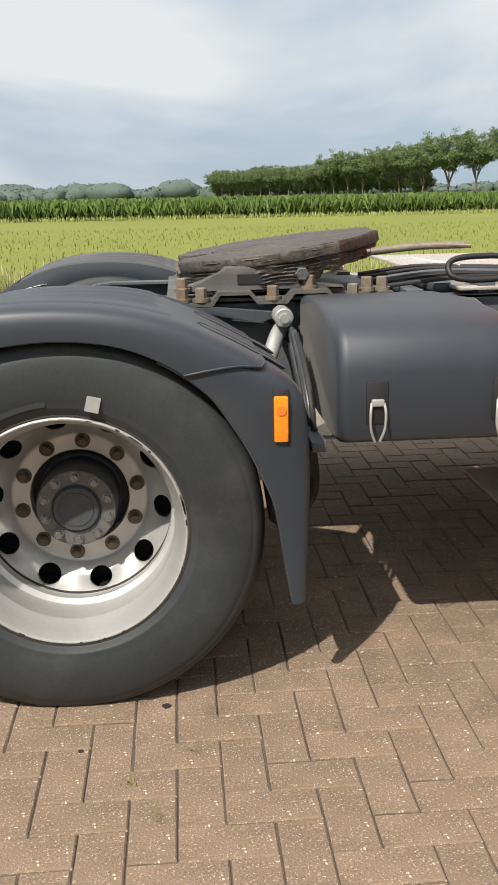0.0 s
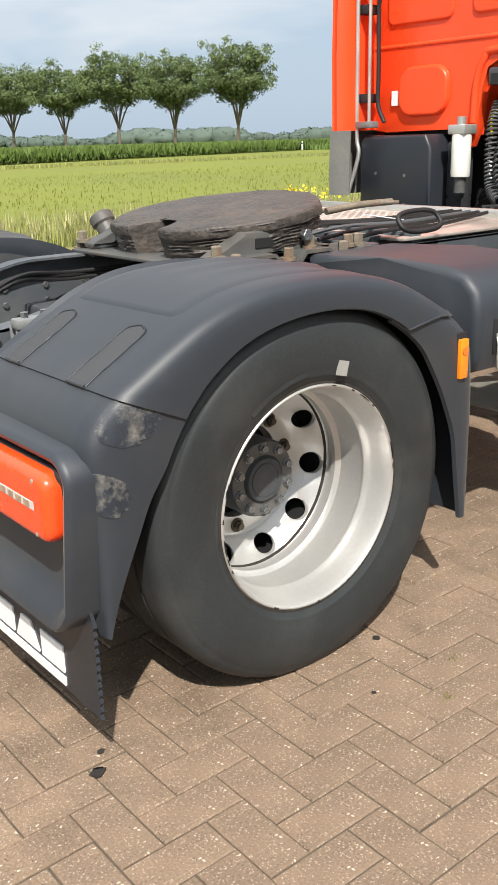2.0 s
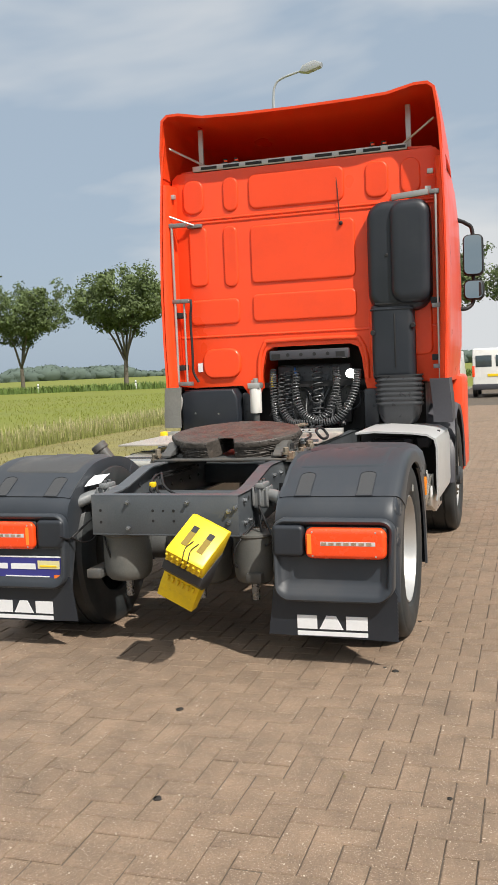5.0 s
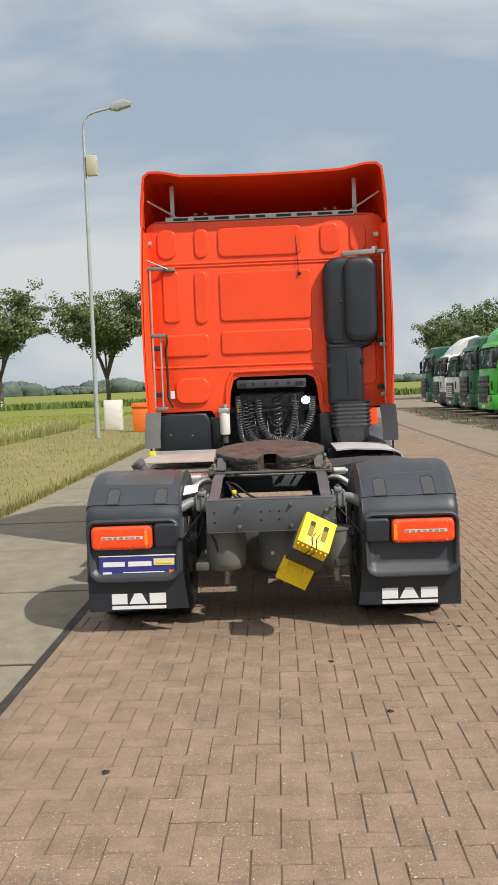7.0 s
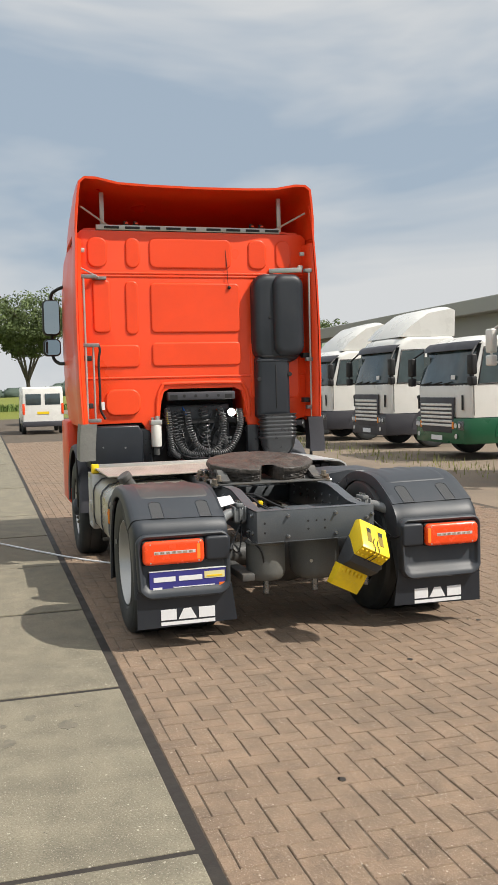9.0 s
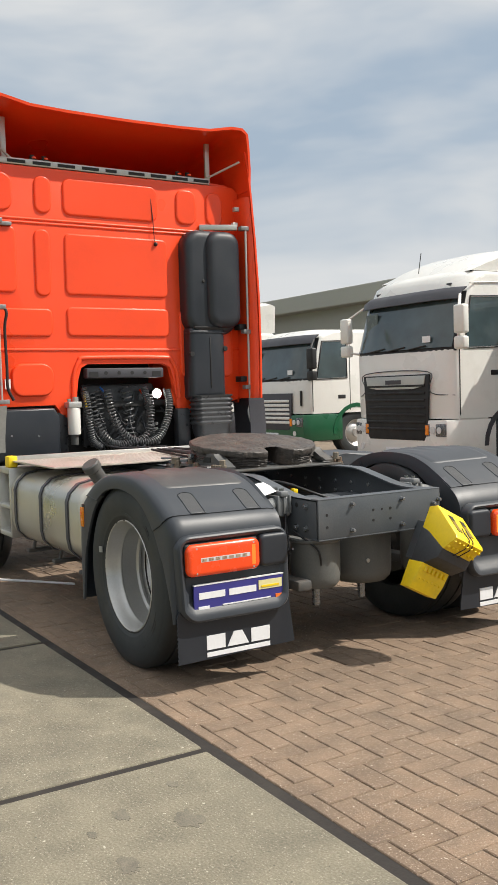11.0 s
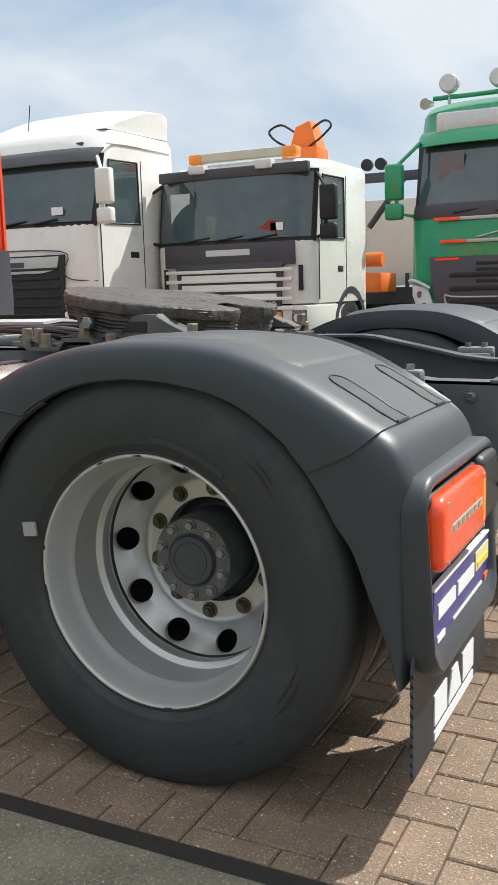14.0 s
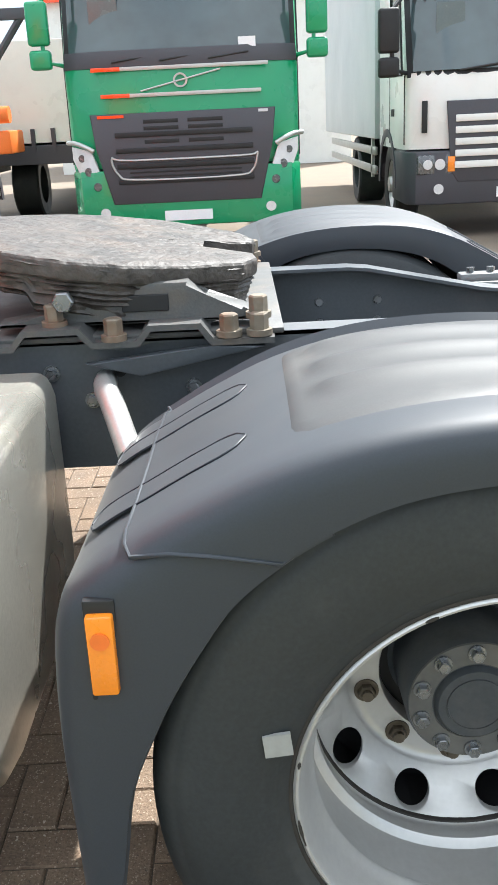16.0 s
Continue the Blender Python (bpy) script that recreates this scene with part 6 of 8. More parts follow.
cable([(2.88, -0.22, 1.50), (2.82, -0.24, 1.44), (2.80, -0.25, 1.38)], 0.009, REDLENS, cab, "red_hose")
cable([(2.80, 0.33, 1.50), (2.76, 0.34, 1.44), (2.75, 0.33, 1.36)], 0.010, YELLOW, cab, "yellow_hose")
for k in range(4):
    y, z = -0.315 - 0.035 * (k % 2), 1.20 - 0.045 * (k // 2)
    bm = bmesh.new()
    cyl(bm, (2.86, y, z), (2.82, y, z), 0.014, n=10)
    part("coupling", bm, STEEL, cab, smooth=30)
rng = random.Random(5)
for k in range(12):
    y0 = rng.uniform(-0.38, 0.38)
    cable([(2.88, y0, rng.uniform(1.3, 1.5)), (2.82, y0 + rng.uniform(-0.2, 0.2), rng.uniform(1.15, 1.3)), (2.84, y0 + rng.uniform(-0.3, 0.3), rng.uniform(1.02, 1.15))], 0.008, BLACK2 if k % 3 else CHASSIS, cab, "hose")
# boxes on either side under the cab
bm = bmesh.new()
prism(bm, [(1.15, 0.955), (1.155, 1.33), (1.12, 1.37), (0.66, 1.37), (0.62, 1.30), (0.62, 0.955)], "x", 2.60, 3.0, bevel=0.02, seg=3)
bx = part("storage_box", bm, PLASTIC, cab, "black plastic tank under the cab", smooth=40)
for y, z in ((1.02, 1.16), (0.80, 1.15), (1.02, 0.99), (0.80, 0.99)):
    bm = bmesh.new()
    cyl(bm, (2.603, y, z), (2.597, y, z), 0.010, n=8)
    part("box_screw", bm, BOLT, bx, smooth=0)
part("cab_mount", B(2.70, 2.80, -0.63, -0.50, 0.95, 1.33, bevel=0.02), BLACK2, cab, smooth=30)
part("cab_mount", B(2.74, 2.84, 0.50, 0.62, 0.95, 1.33, bevel=0.02), BLACK2, cab, smooth=30)
part("undertray", B(2.95, 4.5, -1.0, 1.0, 0.70, 1.36), BLACK, cab, "dark engine mass", smooth=0)
# front wheel arches
for s in (-1, 1):
    rows = []
    for k in range(19):
        a = radians(0 + 180 * k / 18)
        rows.append([(3.42 + 0.60 * math.cos(a), s * 1.24, 0.50 + 0.60 * math.sin(a)), (3.42 + 0.64 * math.cos(a), s * 1.25, 0.50 + 0.64 * math.sin(a)), (3.42 + 0.66 * math.cos(a), s * 1.22, 0.50 + 0.66 * math.sin(a)), (3.42 + 0.66 * math.cos(a), s * 0.80, 0.50 + 0.66 * math.sin(a))])
    part("front_mudguard", sheet(bmesh.new(), rows, 0.01), DKGREY, cab, "grey plastic wheel arch", smooth=50)
    part("sill_panel", B(4.05, 4.75, min(s * 1.05, s * 1.24), max(s * 1.05, s * 1.24), 0.45, 1.40, bevel=0.04), RED, cab, smooth=40)
    bm = bmesh.new()
    box(bm, 2.84, 2.90, min(s * 1.255, s * 1.27), max(s * 1.255, s * 1.27), 0.55, 1.05, bevel=0.005)
    part("rear_spray_flap", bm, BLACK, cab, smooth=30)
    # mirrors
    mir = tagged(new("mirror"), "black door mirrors on an arm")
    mir.parent = cab
    part("arm", tube(bmesh.new(), smooth_path([(4.30, s * 1.20, 2.93), (4.38, s * 1.28, 2.90), (4.42, s * 1.34, 2.82), (4.42, s * 1.34, 2.45), (4.42, s * 1.34, 2.15), (4.38, s * 1.28, 2.06), (4.30, s * 1.20, 2.05)], 5), 0.020, 8), BLACK, mir, smooth=60)
    for nm, z0, z1 in (("large_mirror", 2.38, 2.79), ("small_mirror", 2.14, 2.34)):
        lo, hi = s * 1.345 - 0.100, s * 1.345 + 0.100
        hd = part(nm, loft_box(lo, hi, z0, z1, 0.055, 4.46, 4.36, 0.03), BLACK, mir, smooth=50)
        bm = bmesh.new()
        prism(bm, rounded(0.168, z1 - z0 - 0.03, 0.045, 6, s * 1.345, (z0 + z1) / 2), "x", 4.3575, 4.362)
        for v in bm.verts:
            v.co.x += 0.05 * (abs(v.co.y) - 1.345) if nm == "small_mirror" else 0.13 * (abs(v.co.y) - 1.345) - 0.011
        part("mirror_glass", bm, MIRROR, hd, "silvered glass toned dark for its reflection", smooth=0)
# plate on the left lamp panel: blue board with pale bars
CREAM = pbr("cream_field", (0.72, 0.66, 0.34), 0.5, var=0.05, bump=0.0)
def board_x(x):
    return -0.5 + (x + 0.5) * LEFT_BACK


board = part("sign_board", B(board_x(-0.700), board_x(-0.686), 0.632, 1.158, 0.396, 0.528, bevel=0.002), BLUE, truck, "dark blue advertising board with pale bars", smooth=0)
part("board_bracket", B(board_x(-0.690), board_x(-0.660), 0.70, 1.09, 0.43, 0.50), BLACK, truck, smooth=0)
for y0, y1, z0, z1, mt in [(1.130, 0.985, 0.458, 0.490, DECAL), (0.962, 0.805, 0.458, 0.490, DECAL), (0.790, 0.652, 0.462, 0.508, CREAM), (1.0, 0.72, 0.414, 0.420, DECAL), (1.135, 1.075, 0.409, 0.423, DECAL), (0.69, 0.65, 0.408, 0.428, ORANGE)]:
    part("bar", B(board_x(-0.7035), board_x(-0.6995), min(y0, y1), max(y0, y1), z0, z1), mt, board, "plain bar", smooth=0)
part("bar", B(board_x(-0.7065), board_x(-0.7030), 0.67, 0.775, 0.472, 0.482), YELLOW, board, "plain yellow bar", smooth=0)
for z in (0.5285, 0.3955):
    part("board_edge", B(board_x(-0.703), board_x(-0.684), 0.632, 1.158, z - 0.003, z + 0.003), DECAL, board, "pale frame", smooth=0)

# ---- parked trucks ----
def glass_quad(bm, pts, thick=0.012):
    """A bent glass sheet from rows of points."""
    return sheet(bm, pts, thick)


def cab_over(label, paint, lower, W=2.48, H=3.0, belt=1.72, glass_top=2.62, rake=0.24, grille="bars", grille_mat=None, spoiler=None, mirror_mat=None, visor=None, bars=5, stripe=None, box_body=None, group="parked trucks", depth=2.1, bumper_z=0.36, headlight_y=0.80, beacon=False, logo=None, bar_mat=None, door_glass=True, grille_drop=0.0, vents=True, tall_lights=False, reflection_mat=None):
    """A cab-over truck whose front stands at y = 0 and faces +y."""
    t = thing("parked_truck", label, "truck", group)
    gm, mm, bmt = grille_mat or DKGREY, mirror_mat or BLACK, bar_mat or paint
    h = W / 2
    def bk(u):
        return 0.20 * abs(u) ** 5

    sec = [(0.0, 0.95), (0.015, 1.20), (0.02, belt - 0.05), (0.0, belt), (-rake, glass_top), (-rake - 0.06, glass_top + 0.10), (-rake - 0.16, H - 0.10), (-rake - 0.34, H), (-depth + 0.1, H + 0.02), (-depth, H - 0.06), (-depth, 0.95)]
    n = 25
    rows = []
    half = [(0, 0), (0.25, 0), (0.45, 0), (0.6, 0), (0.7, 0), (0.78, 0), (0.85, 0), (0.91, 0), (0.95, 0.002), (0.98, 0.012), (0.994, 0.03), (1, 0.06)]
    for u, ins in [(-a, b) for a, b in half[:0:-1]] + half:
        rows.append([(u * h, y - bk(u) * (1 if y > -0.7 else 0) + (ins if y < -0.9 else -ins), z - (0.05 * abs(u) ** 5 if z > glass_top else 0) - (ins if z > glass_top + 0.2 else 0)) for y, z in sec])
    bm = bmesh.new()
    sheet(bm, rows)
    for r in (rows[0], rows[-1]):
        bm.faces.new([bm.verts.new(p) for p in r])
    bmesh.ops.remove_doubles(bm, verts=bm.verts, dist=0.001)
    body = part("cab_body", bm, paint, t, smooth=32)
    # windscreen
    rows = []
    for k in range(n):
        u = -0.94 + 1.88 * k / (n - 1)
        back = bk(u)
        rows.append([(u * h, 0.018 - back - rake * f * 1.0, belt + 0.03 + (glass_top - belt - 0.05) * f) for f in (0.0, 0.33, 0.66, 1.0)])
    scr = part("windscreen", glass_quad(bmesh.new(), rows, 0.015), DARKGLASS, t, "dark reflecting windscreen", smooth=60)
    rows = []
    for k in range(n):
        u = -0.985 + 1.97 * k / (n - 1)
        back = bk(u)
        rows.append([(u * h, 0.010 - back - rake * f, belt - 0.03 + (glass_top - belt + 0.05) * f) for f in (0.0, 0.5, 1.0)])
    part("screen_surround", glass_quad(bmesh.new(), rows, 0.008), BLACK, t, smooth=60)
    for k in (-1, 0.0, 1):
        bm = bmesh.new()
        cyl(bm, (0.20 + 0.50 * k, 0.035, belt + 0.02), (0.20 + 0.50 * k - 0.42, 0.018, belt + 0.07), 0.012, n=6)
        part("wiper", bm, BLACK, scr, smooth=30)
    part("permit", B(-0.80, -0.62, -0.012, -0.004, belt + 0.12, belt + 0.22), DECAL, scr, "white card behind the screen", smooth=0)
    # pale panel paints a window reflection at the screen
    part("seat_cover", B(0.62, 0.92, -0.02 - rake * 0.5, -0.006 - rake * 0.5, belt + 0.22, glass_top - 0.20), reflection_mat or PALEGLASS, scr, "pale panel standing for a reflection in the screen", smooth=0)
    if visor is not None:
        rows = []
        for k in range(n):
            u = -0.98 + 1.96 * k / (n - 1)
            back = bk(u)
            rows.append([(u * h, 0.15 - rake - back, glass_top - 0.10), (u * h, 0.10 - rake - back, glass_top + 0.02), (u * h, 0.0 - rake - back, glass_top + 0.09)])
        part("sun_visor", sheet(bmesh.new(), rows, 0.02), visor, t, smooth=50)
    # bumper
    bm = bmesh.new()
    prism(bm, [(-h, -1.0), (-h, -0.18), (-h + 0.10, -0.03), (-h + 0.35, 0.035), (h - 0.35, 0.035), (h - 0.10, -0.03), (h, -0.18), (h, -1.0)], "z", bumper_z, 0.93, bevel=0.025)
    bump = part("bumper", bm, lower, t, smooth=35)
    for s in (-1, 1):
        bm = bmesh.new()
        lo, hi = sorted((s * (h - 0.52), s * (h - 0.10)))
        prism(bm, [(lo, 0.005), (lo + 0.02, 0.045), (hi - 0.02, 0.045), (hi, 0.0)] if s < 0 else [(lo, 0.0), (lo + 0.02, 0.045), (hi - 0.02, 0.045), (hi, 0.005)], "z", headlight_y - 0.13, headlight_y + 0.07, bevel=0.008)
        if s < 0:
            for v in bm.verts:
                v.co.y -= 0.05 * max(0, (-v.co.x - (h - 0.30))) / 0.2
        else:
            for v in bm.verts:
                v.co.y -= 0.05 * max(0, (v.co.x - (h - 0.30))) / 0.2
        if tall_lights:
            bm.free()
            # a tall slanting lamp under a bright brow
            bm = bmesh.new()
            prism(bm, [(s * (h - 0.40), 0.66), (s * (h - 0.20), 0.62), (s * (h - 0.02), 1.06), (s * (h - 0.02), 1.20), (s * (h - 0.24), 1.14)], "y", -0.16, 0.030, bevel=0.012)
            for v in bm.verts:
                v.co.y -= 0.10 * max(0, (abs(v.co.x) - (h - 0.30))) / 0.25
            hl = part("headlight", bm, CLEAR, bump, "tall clear headlight", smooth=30)
            for dz, dx, r in ((0.76, 0.28, 0.050), (0.92, 0.20, 0.055), (1.07, 0.13, 0.045)):
                bm = bmesh.new()
                yy = 0.030 - 0.10 * max(0, 0.30 - dx) / 0.25
                cyl(bm, (s * (h - dx), yy - 0.01, dz), (s * (h - dx), yy + 0.008, dz), r, r * 0.8, n=18)
                part("reflector", bm, LEDGREY, bump, smooth=30)
            bm = bmesh.new()
            tube(bm, smooth_path([(s * (h - 0.27), 0.030, 1.14), (s * (h - 0.16), 0.010, 1.20), (s * (h - 0.06), -0.06, 1.235), (s * (h + 0.03), -0.16, 1.24)], 5), 0.026, 8)
            part("lamp_brow", bm, STEEL, bump, "bright silver brow", smooth=60)
        else:
            hl = part("headlight", bm, LEDGREY, bump, "clear headlight in a dark surround", smooth=30)
            for dx, r in ((0.22, 0.052), (0.35, 0.058)):
                bm = bmesh.new()
                yy = 0.045 - 0.05 * max(0, 0.30 - dx) / 0.2
                lathe(bm, [(r, yy - 0.005), (r, yy + 0.004), (r * 0.85, yy + 0.006), (r * 0.5, yy - 0.004 + 0.008), (0.0, yy + 0.007)], 18, axis="y", centre=(s * (h - dx), 0, headlight_y - 0.03))
                part("reflector", bm, CLEAR, bump, smooth=30)
            lo2, hi2 = sorted((s * (h - 0.515), s * (h - 0.435)))
            part("turn_lamp", B(lo2, hi2, 0.040, 0.050, headlight_y - 0.11, headlight_y + 0.05, bevel=0.006), AMBER, bump, "amber turn lamp", smooth=30)
        bm = bmesh.new()
        cyl(bm, (s * (h - 0.34), 0.036, bumper_z + 0.17), (s * (h - 0.34), 0.046, bumper_z + 0.17), 0.055, n=16)
        part("fog_lamp", bm, CLEAR, bump, smooth=30)
    part("number_plate", B(-0.26, 0.26, 0.036, 0.044, bumper_z + 0.06, bumper_z + 0.17), DECAL, bump, "blank pale plate", smooth=0)
    # grille
    gw = 0.62 * h
    bm = bmesh.new()
    prism(bm, [(-gw - 0.06, belt - 0.28 - grille_drop), (gw + 0.06, belt - 0.28 - grille_drop), (gw, 0.72), (gw - 0.08, 0.60), (-gw + 0.08, 0.60), (-gw, 0.72)], "y", 0.012, 0.046, bevel=0.01)
    gr = part("grille", bm, gm, t, "dark grille", smooth=30)
    z0, z1 = 0.72, belt - 0.40 - grille_drop
    for k in range(bars):
        z = z0 + (z1 - z0) * (k + 0.5) / bars
        hh = (z1 - z0) / bars * (0.30 if grille == "bars" else 0.16)
        part("grille_bar", B(-gw * 0.95, gw * 0.95, 0.040, 0.066, z - hh, z + hh, bevel=0.008), bmt if grille == "bars" else BLACK, gr, smooth=30)
    if logo is not None:
        part("badge", B(-0.26, 0.26, 0.044, 0.056, belt - 0.35, belt - 0.29, bevel=0.004), logo, gr, "plain badge bar", smooth=30)
    # sides
    for s in (-1, 1):
        X = s * (h + 0.004)
        lo, hi = sorted((X - s * 0.012, X))
        bm = bmesh.new()
        prism(bm, [(-rake * 0.4 - 0.24, belt + 0.02), (-rake - 0.24, glass_top - 0.08), (-1.12, glass_top - 0.06), (-1.14, belt + 0.05)], "x", lo, hi, bevel=0.004)
        if door_glass:
            part("door_window", bm, DARKGLASS, t, "dark door window", smooth=0)
        else:
            bm.free()
        part("door_handle", B(lo - 0.004, hi + 0.004, -1.10, -0.90, belt - 0.42, belt - 0.34, bevel=0.006), BLACK, t, smooth=30)
        part("window_frame", tube(bmesh.new(), [(s * (h + 0.004), -rake * 0.4 - 0.23, belt + 0.01), (s * (h + 0.004), -rake - 0.23, glass_top - 0.06), (s * (h + 0.004), -1.13, glass_top - 0.04), (s * (h + 0.004), -1.15, belt + 0.03), (s * (h + 0.004), -rake * 0.4 - 0.23, belt + 0.01)], 0.016, 6), BLACK, t, smooth=60)
        part("front_door_seam", B(lo - 0.001, hi + 0.001, -0.232, -0.220, 1.0, belt), BLACK, t, smooth=0)
        part("door_seam", B(lo - 0.001, hi + 0.001, -1.235, -1.222, 1.0, glass_top), BLACK, t, smooth=0)
        if vents:
            part("corner_vent", B(min(s * (h - 0.22), s * (h - 0.16)), max(s * (h - 0.22), s * (h - 0.16)), -0.06, -0.035, 1.12, 1.45, bevel=0.006), BLACK, t, smooth=30)
        arm = part("mirror_arm", tube(bmesh.new(), [(s * (h - 0.02), -0.22, belt + 0.02), (s * (h + 0.16), -0.05, belt + 0.06), (s * (h + 0.18), -0.05, belt + 0.62), (s * (h - 0.05), -0.30, glass_top - 0.04)], 0.025, 6), mm, t, smooth=30)
        part("mirror_head", B(s * (h + 0.20) - 0.11, s * (h + 0.20) + 0.11, -0.14, 0.0, belt + 0.22, belt + 0.66, bevel=0.035, seg=3), mm, arm, smooth=40)
        part("wide_mirror", B(s * (h + 0.20) - 0.11, s * (h + 0.20) + 0.11, -0.14, 0.0, belt - 0.02, belt + 0.18, bevel=0.035, seg=3), mm, arm, smooth=40)
        # front wheel and arch
        bm = bmesh.new()
        lathe(bm, [(0.29, -0.13), (0.38, -0.155), (0.47, -0.14), (0.50, -0.11), (0.50, 0.11), (0.47, 0.14), (0.38, 0.155), (0.29, 0.13)], 40, axis="x", caps=False)
        bmesh.ops.translate(bm, verts=bm.verts, vec=(s * 1.06, -1.40, 0.50))
        wh = part("wheel", bm, RUBBER, t, "black tyre", smooth=35)
        bm = bmesh.new()
        lathe(bm, [(0.295, 0.12), (0.27, 0.10), (0.22, 0.05), (0.15, 0.10), (0.10, 0.11), (0.09, 0.16), (0.0, 0.165)], 30, axis="x", caps=False)
        for v in bm.verts:
            v.co = Vector((s * (1.06 + v.co.x), v.co.y - 1.40, v.co.z + 0.50))
        part("wheel_rim", bm, RIM, wh, smooth=40)
        rows = []
        for k in range(13):
            a = math.pi * k / 12
            rows.append([(s * (h + 0.008), -1.40 + 0.57 * math.cos(a), 0.50 + 0.57 * math.sin(a)), (s * (h + 0.012), -1.40 + 0.66 * math.cos(a), 0.50 + 0.66 * math.sin(a)), (s * (h - 0.35), -1.40 + 0.66 * math.cos(a), 0.50 + 0.66 * math.sin(a))])
        part("wheel_arch", sheet(bmesh.new(), rows, 0.015), lower if lower is not paint else DKGREY, t, smooth=50)
        part("cab_step", B(min(s * (h - 0.4), s * (h - 0.01)), max(s * (h - 0.4), s * (h - 0.01)), -0.86, -0.2, 0.42, 0.99, bevel=0.03), lower, t, smooth=30)
        part("sill", B(min(s * (h - 0.4), s * (h - 0.01)), max(s * (h - 0.4), s * (h - 0.01)), -depth, -2.0, 0.55, 0.99, bevel=0.02), lower, t, smooth=30)
        part("rear_tyre", _tyre(s, -4.9), RUBBER, t, "black tyre", smooth=35)
    part("engine_mass", B(-h + 0.42, h - 0.42, -depth, -0.1, 0.45, 0.97), BLACK, t, smooth=0)
    part("frame", B(-0.42, 0.42, -6.0, -depth, 0.70, 0.97), BLACK, t, smooth=0)
    if spoiler:
        f, b, zt = spoiler
        rows = []
        for k in range(9):
            u = -1 + 2 * k / 8
            w = h * 0.97
            drop = 0.10 * abs(u) ** 4
            rows.append([(u * w * 0.92, f, H - 0.02), (u * w * 0.95, f - 0.30, H + (zt - H) * 0.45 - drop), (u * w, f - 0.8, H + (zt - H) * 0.85 - drop), (u * w, b + 0.12, zt - drop), (u * w, b, zt - 0.05 - drop), (u * w, b + 0.03, H - 0.02)])
        bm = bmesh.new()
        sheet(bm, rows)
        for r in (rows[0], rows[-1]):
            bm.faces.new([bm.verts.new(p) for p in r])
        bmesh.ops.remove_doubles(bm, verts=bm.verts, dist=0.001)
        part("roof_spoiler", bm, paint, t, smooth=30)
    if box_body:
        mt, L, zt = box_body
        part("box_body", B(-1.26, 1.26, -depth - 0.25 - L, -depth - 0.25, 1.02, zt, bevel=0.015), mt, t, "pale box body", smooth=0)
        for s in (-1, 1):
            for z in (0.55, 0.80):
                part("side_guard", B(s * 1.2 - 0.02, s * 1.2 + 0.02, -depth - L + 0.5, -depth - 0.5, z, z + 0.11, bevel=0.01), STEEL, t, smooth=30)
            part("guard_post", B(s * 1.2 - 0.02, s * 1.2 + 0.02, -depth - 0.9, -depth - 0.8, 0.5, 1.02), STEEL, t, smooth=0)
    return t


def _tyre(s, y):
    bm = bmesh.new()
    lathe(bm, [(0.20, -0.28), (0.47, -0.28), (0.50, -0.25), (0.50, 0.11), (0.47, 0.14), (0.29, 0.13), (0.27, 0.0), (0.0, 0.0)], 32, axis="x", caps=False)
    for v in bm.verts:
        v.co = Vector((s * (1.06 + v.co.x), v.co.y + y, v.co.z + 0.50))
    return bm


LEDGREY = pbr("dark_lamp_bowl", (0.16, 0.165, 0.17), 0.25, metal=0.5, var=0.2, scale=30, bump=0.1)
# painted reflection in the parked trucks' screens
PALEGLASS = pbr("pale_screen_reflection", (0.12, 0.145, 0.145), 0.2, var=0.1, bump=0.0)
DULLRED = pbr("dull_red_object", (0.28, 0.035, 0.025), 0.8, var=0.2, scale=8, bump=0.2)
# brighter painted reflection for the older white truck
WHITEREFLECT = pbr("white_screen_reflection", (0.50, 0.56, 0.54), 0.4, var=0.1, bump=0.0)
TEXTM = pbr("pale_lettering", (0.60, 0.60, 0.60), 0.4, var=0.05, bump=0.0)


def lettering(txt, size, m, mat, parent, name="lettering"):
    c = bpy.data.curves.new(name, "FONT")
    c.body, c.size, c.extrude, c.align_x = txt, size, 0.003, "CENTER"
    tmp = bpy.data.objects.new(name, c)
    scene.collection.objects.link(tmp)
    dg = bpy.context.evaluated_depsgraph_get()
    me = bpy.data.meshes.new_from_object(tmp.evaluated_get(dg))
    bpy.data.objects.remove(tmp)
    me.materials.clear()
    me.materials.append(mat)
    ob = new(name, me)
    ob.parent = parent
    ob.matrix_local = m
    return ob


# white high-roof tractor
t1 = cab_over("white tractor unit with black grille and high roof", WHITE, WHITE, W=2.44, H=3.30, belt=2.04, glass_top=2.92, rake=0.24, grille="slats", grille_mat=BLACK, bars=7, spoiler=(-0.62, -2.05, 3.74), mirror_mat=WHITE, visor=DKGREY, logo=None, headlight_y=0.80, bumper_z=0.30, grille_drop=0.10, vents=False)
place(t1, Matrix.Translation((7.14, -6.85, 0)))
bm = bmesh.new()
prism(bm, [(-0.74, 1.64), (0.74, 1.64), (0.70, 1.47), (0.45, 1.43), (-0.45, 1.43), (-0.70, 1.47)], "y", 0.040, 0.062, bevel=0.006)
part("badge_panel", bm, STEEL, t1, "silver badge panel", smooth=30)
part("badge_bar", B(-0.17, 0.22, 0.060, 0.067, 1.51, 1.58), DKGREY, t1, "dark badge bar", smooth=0)
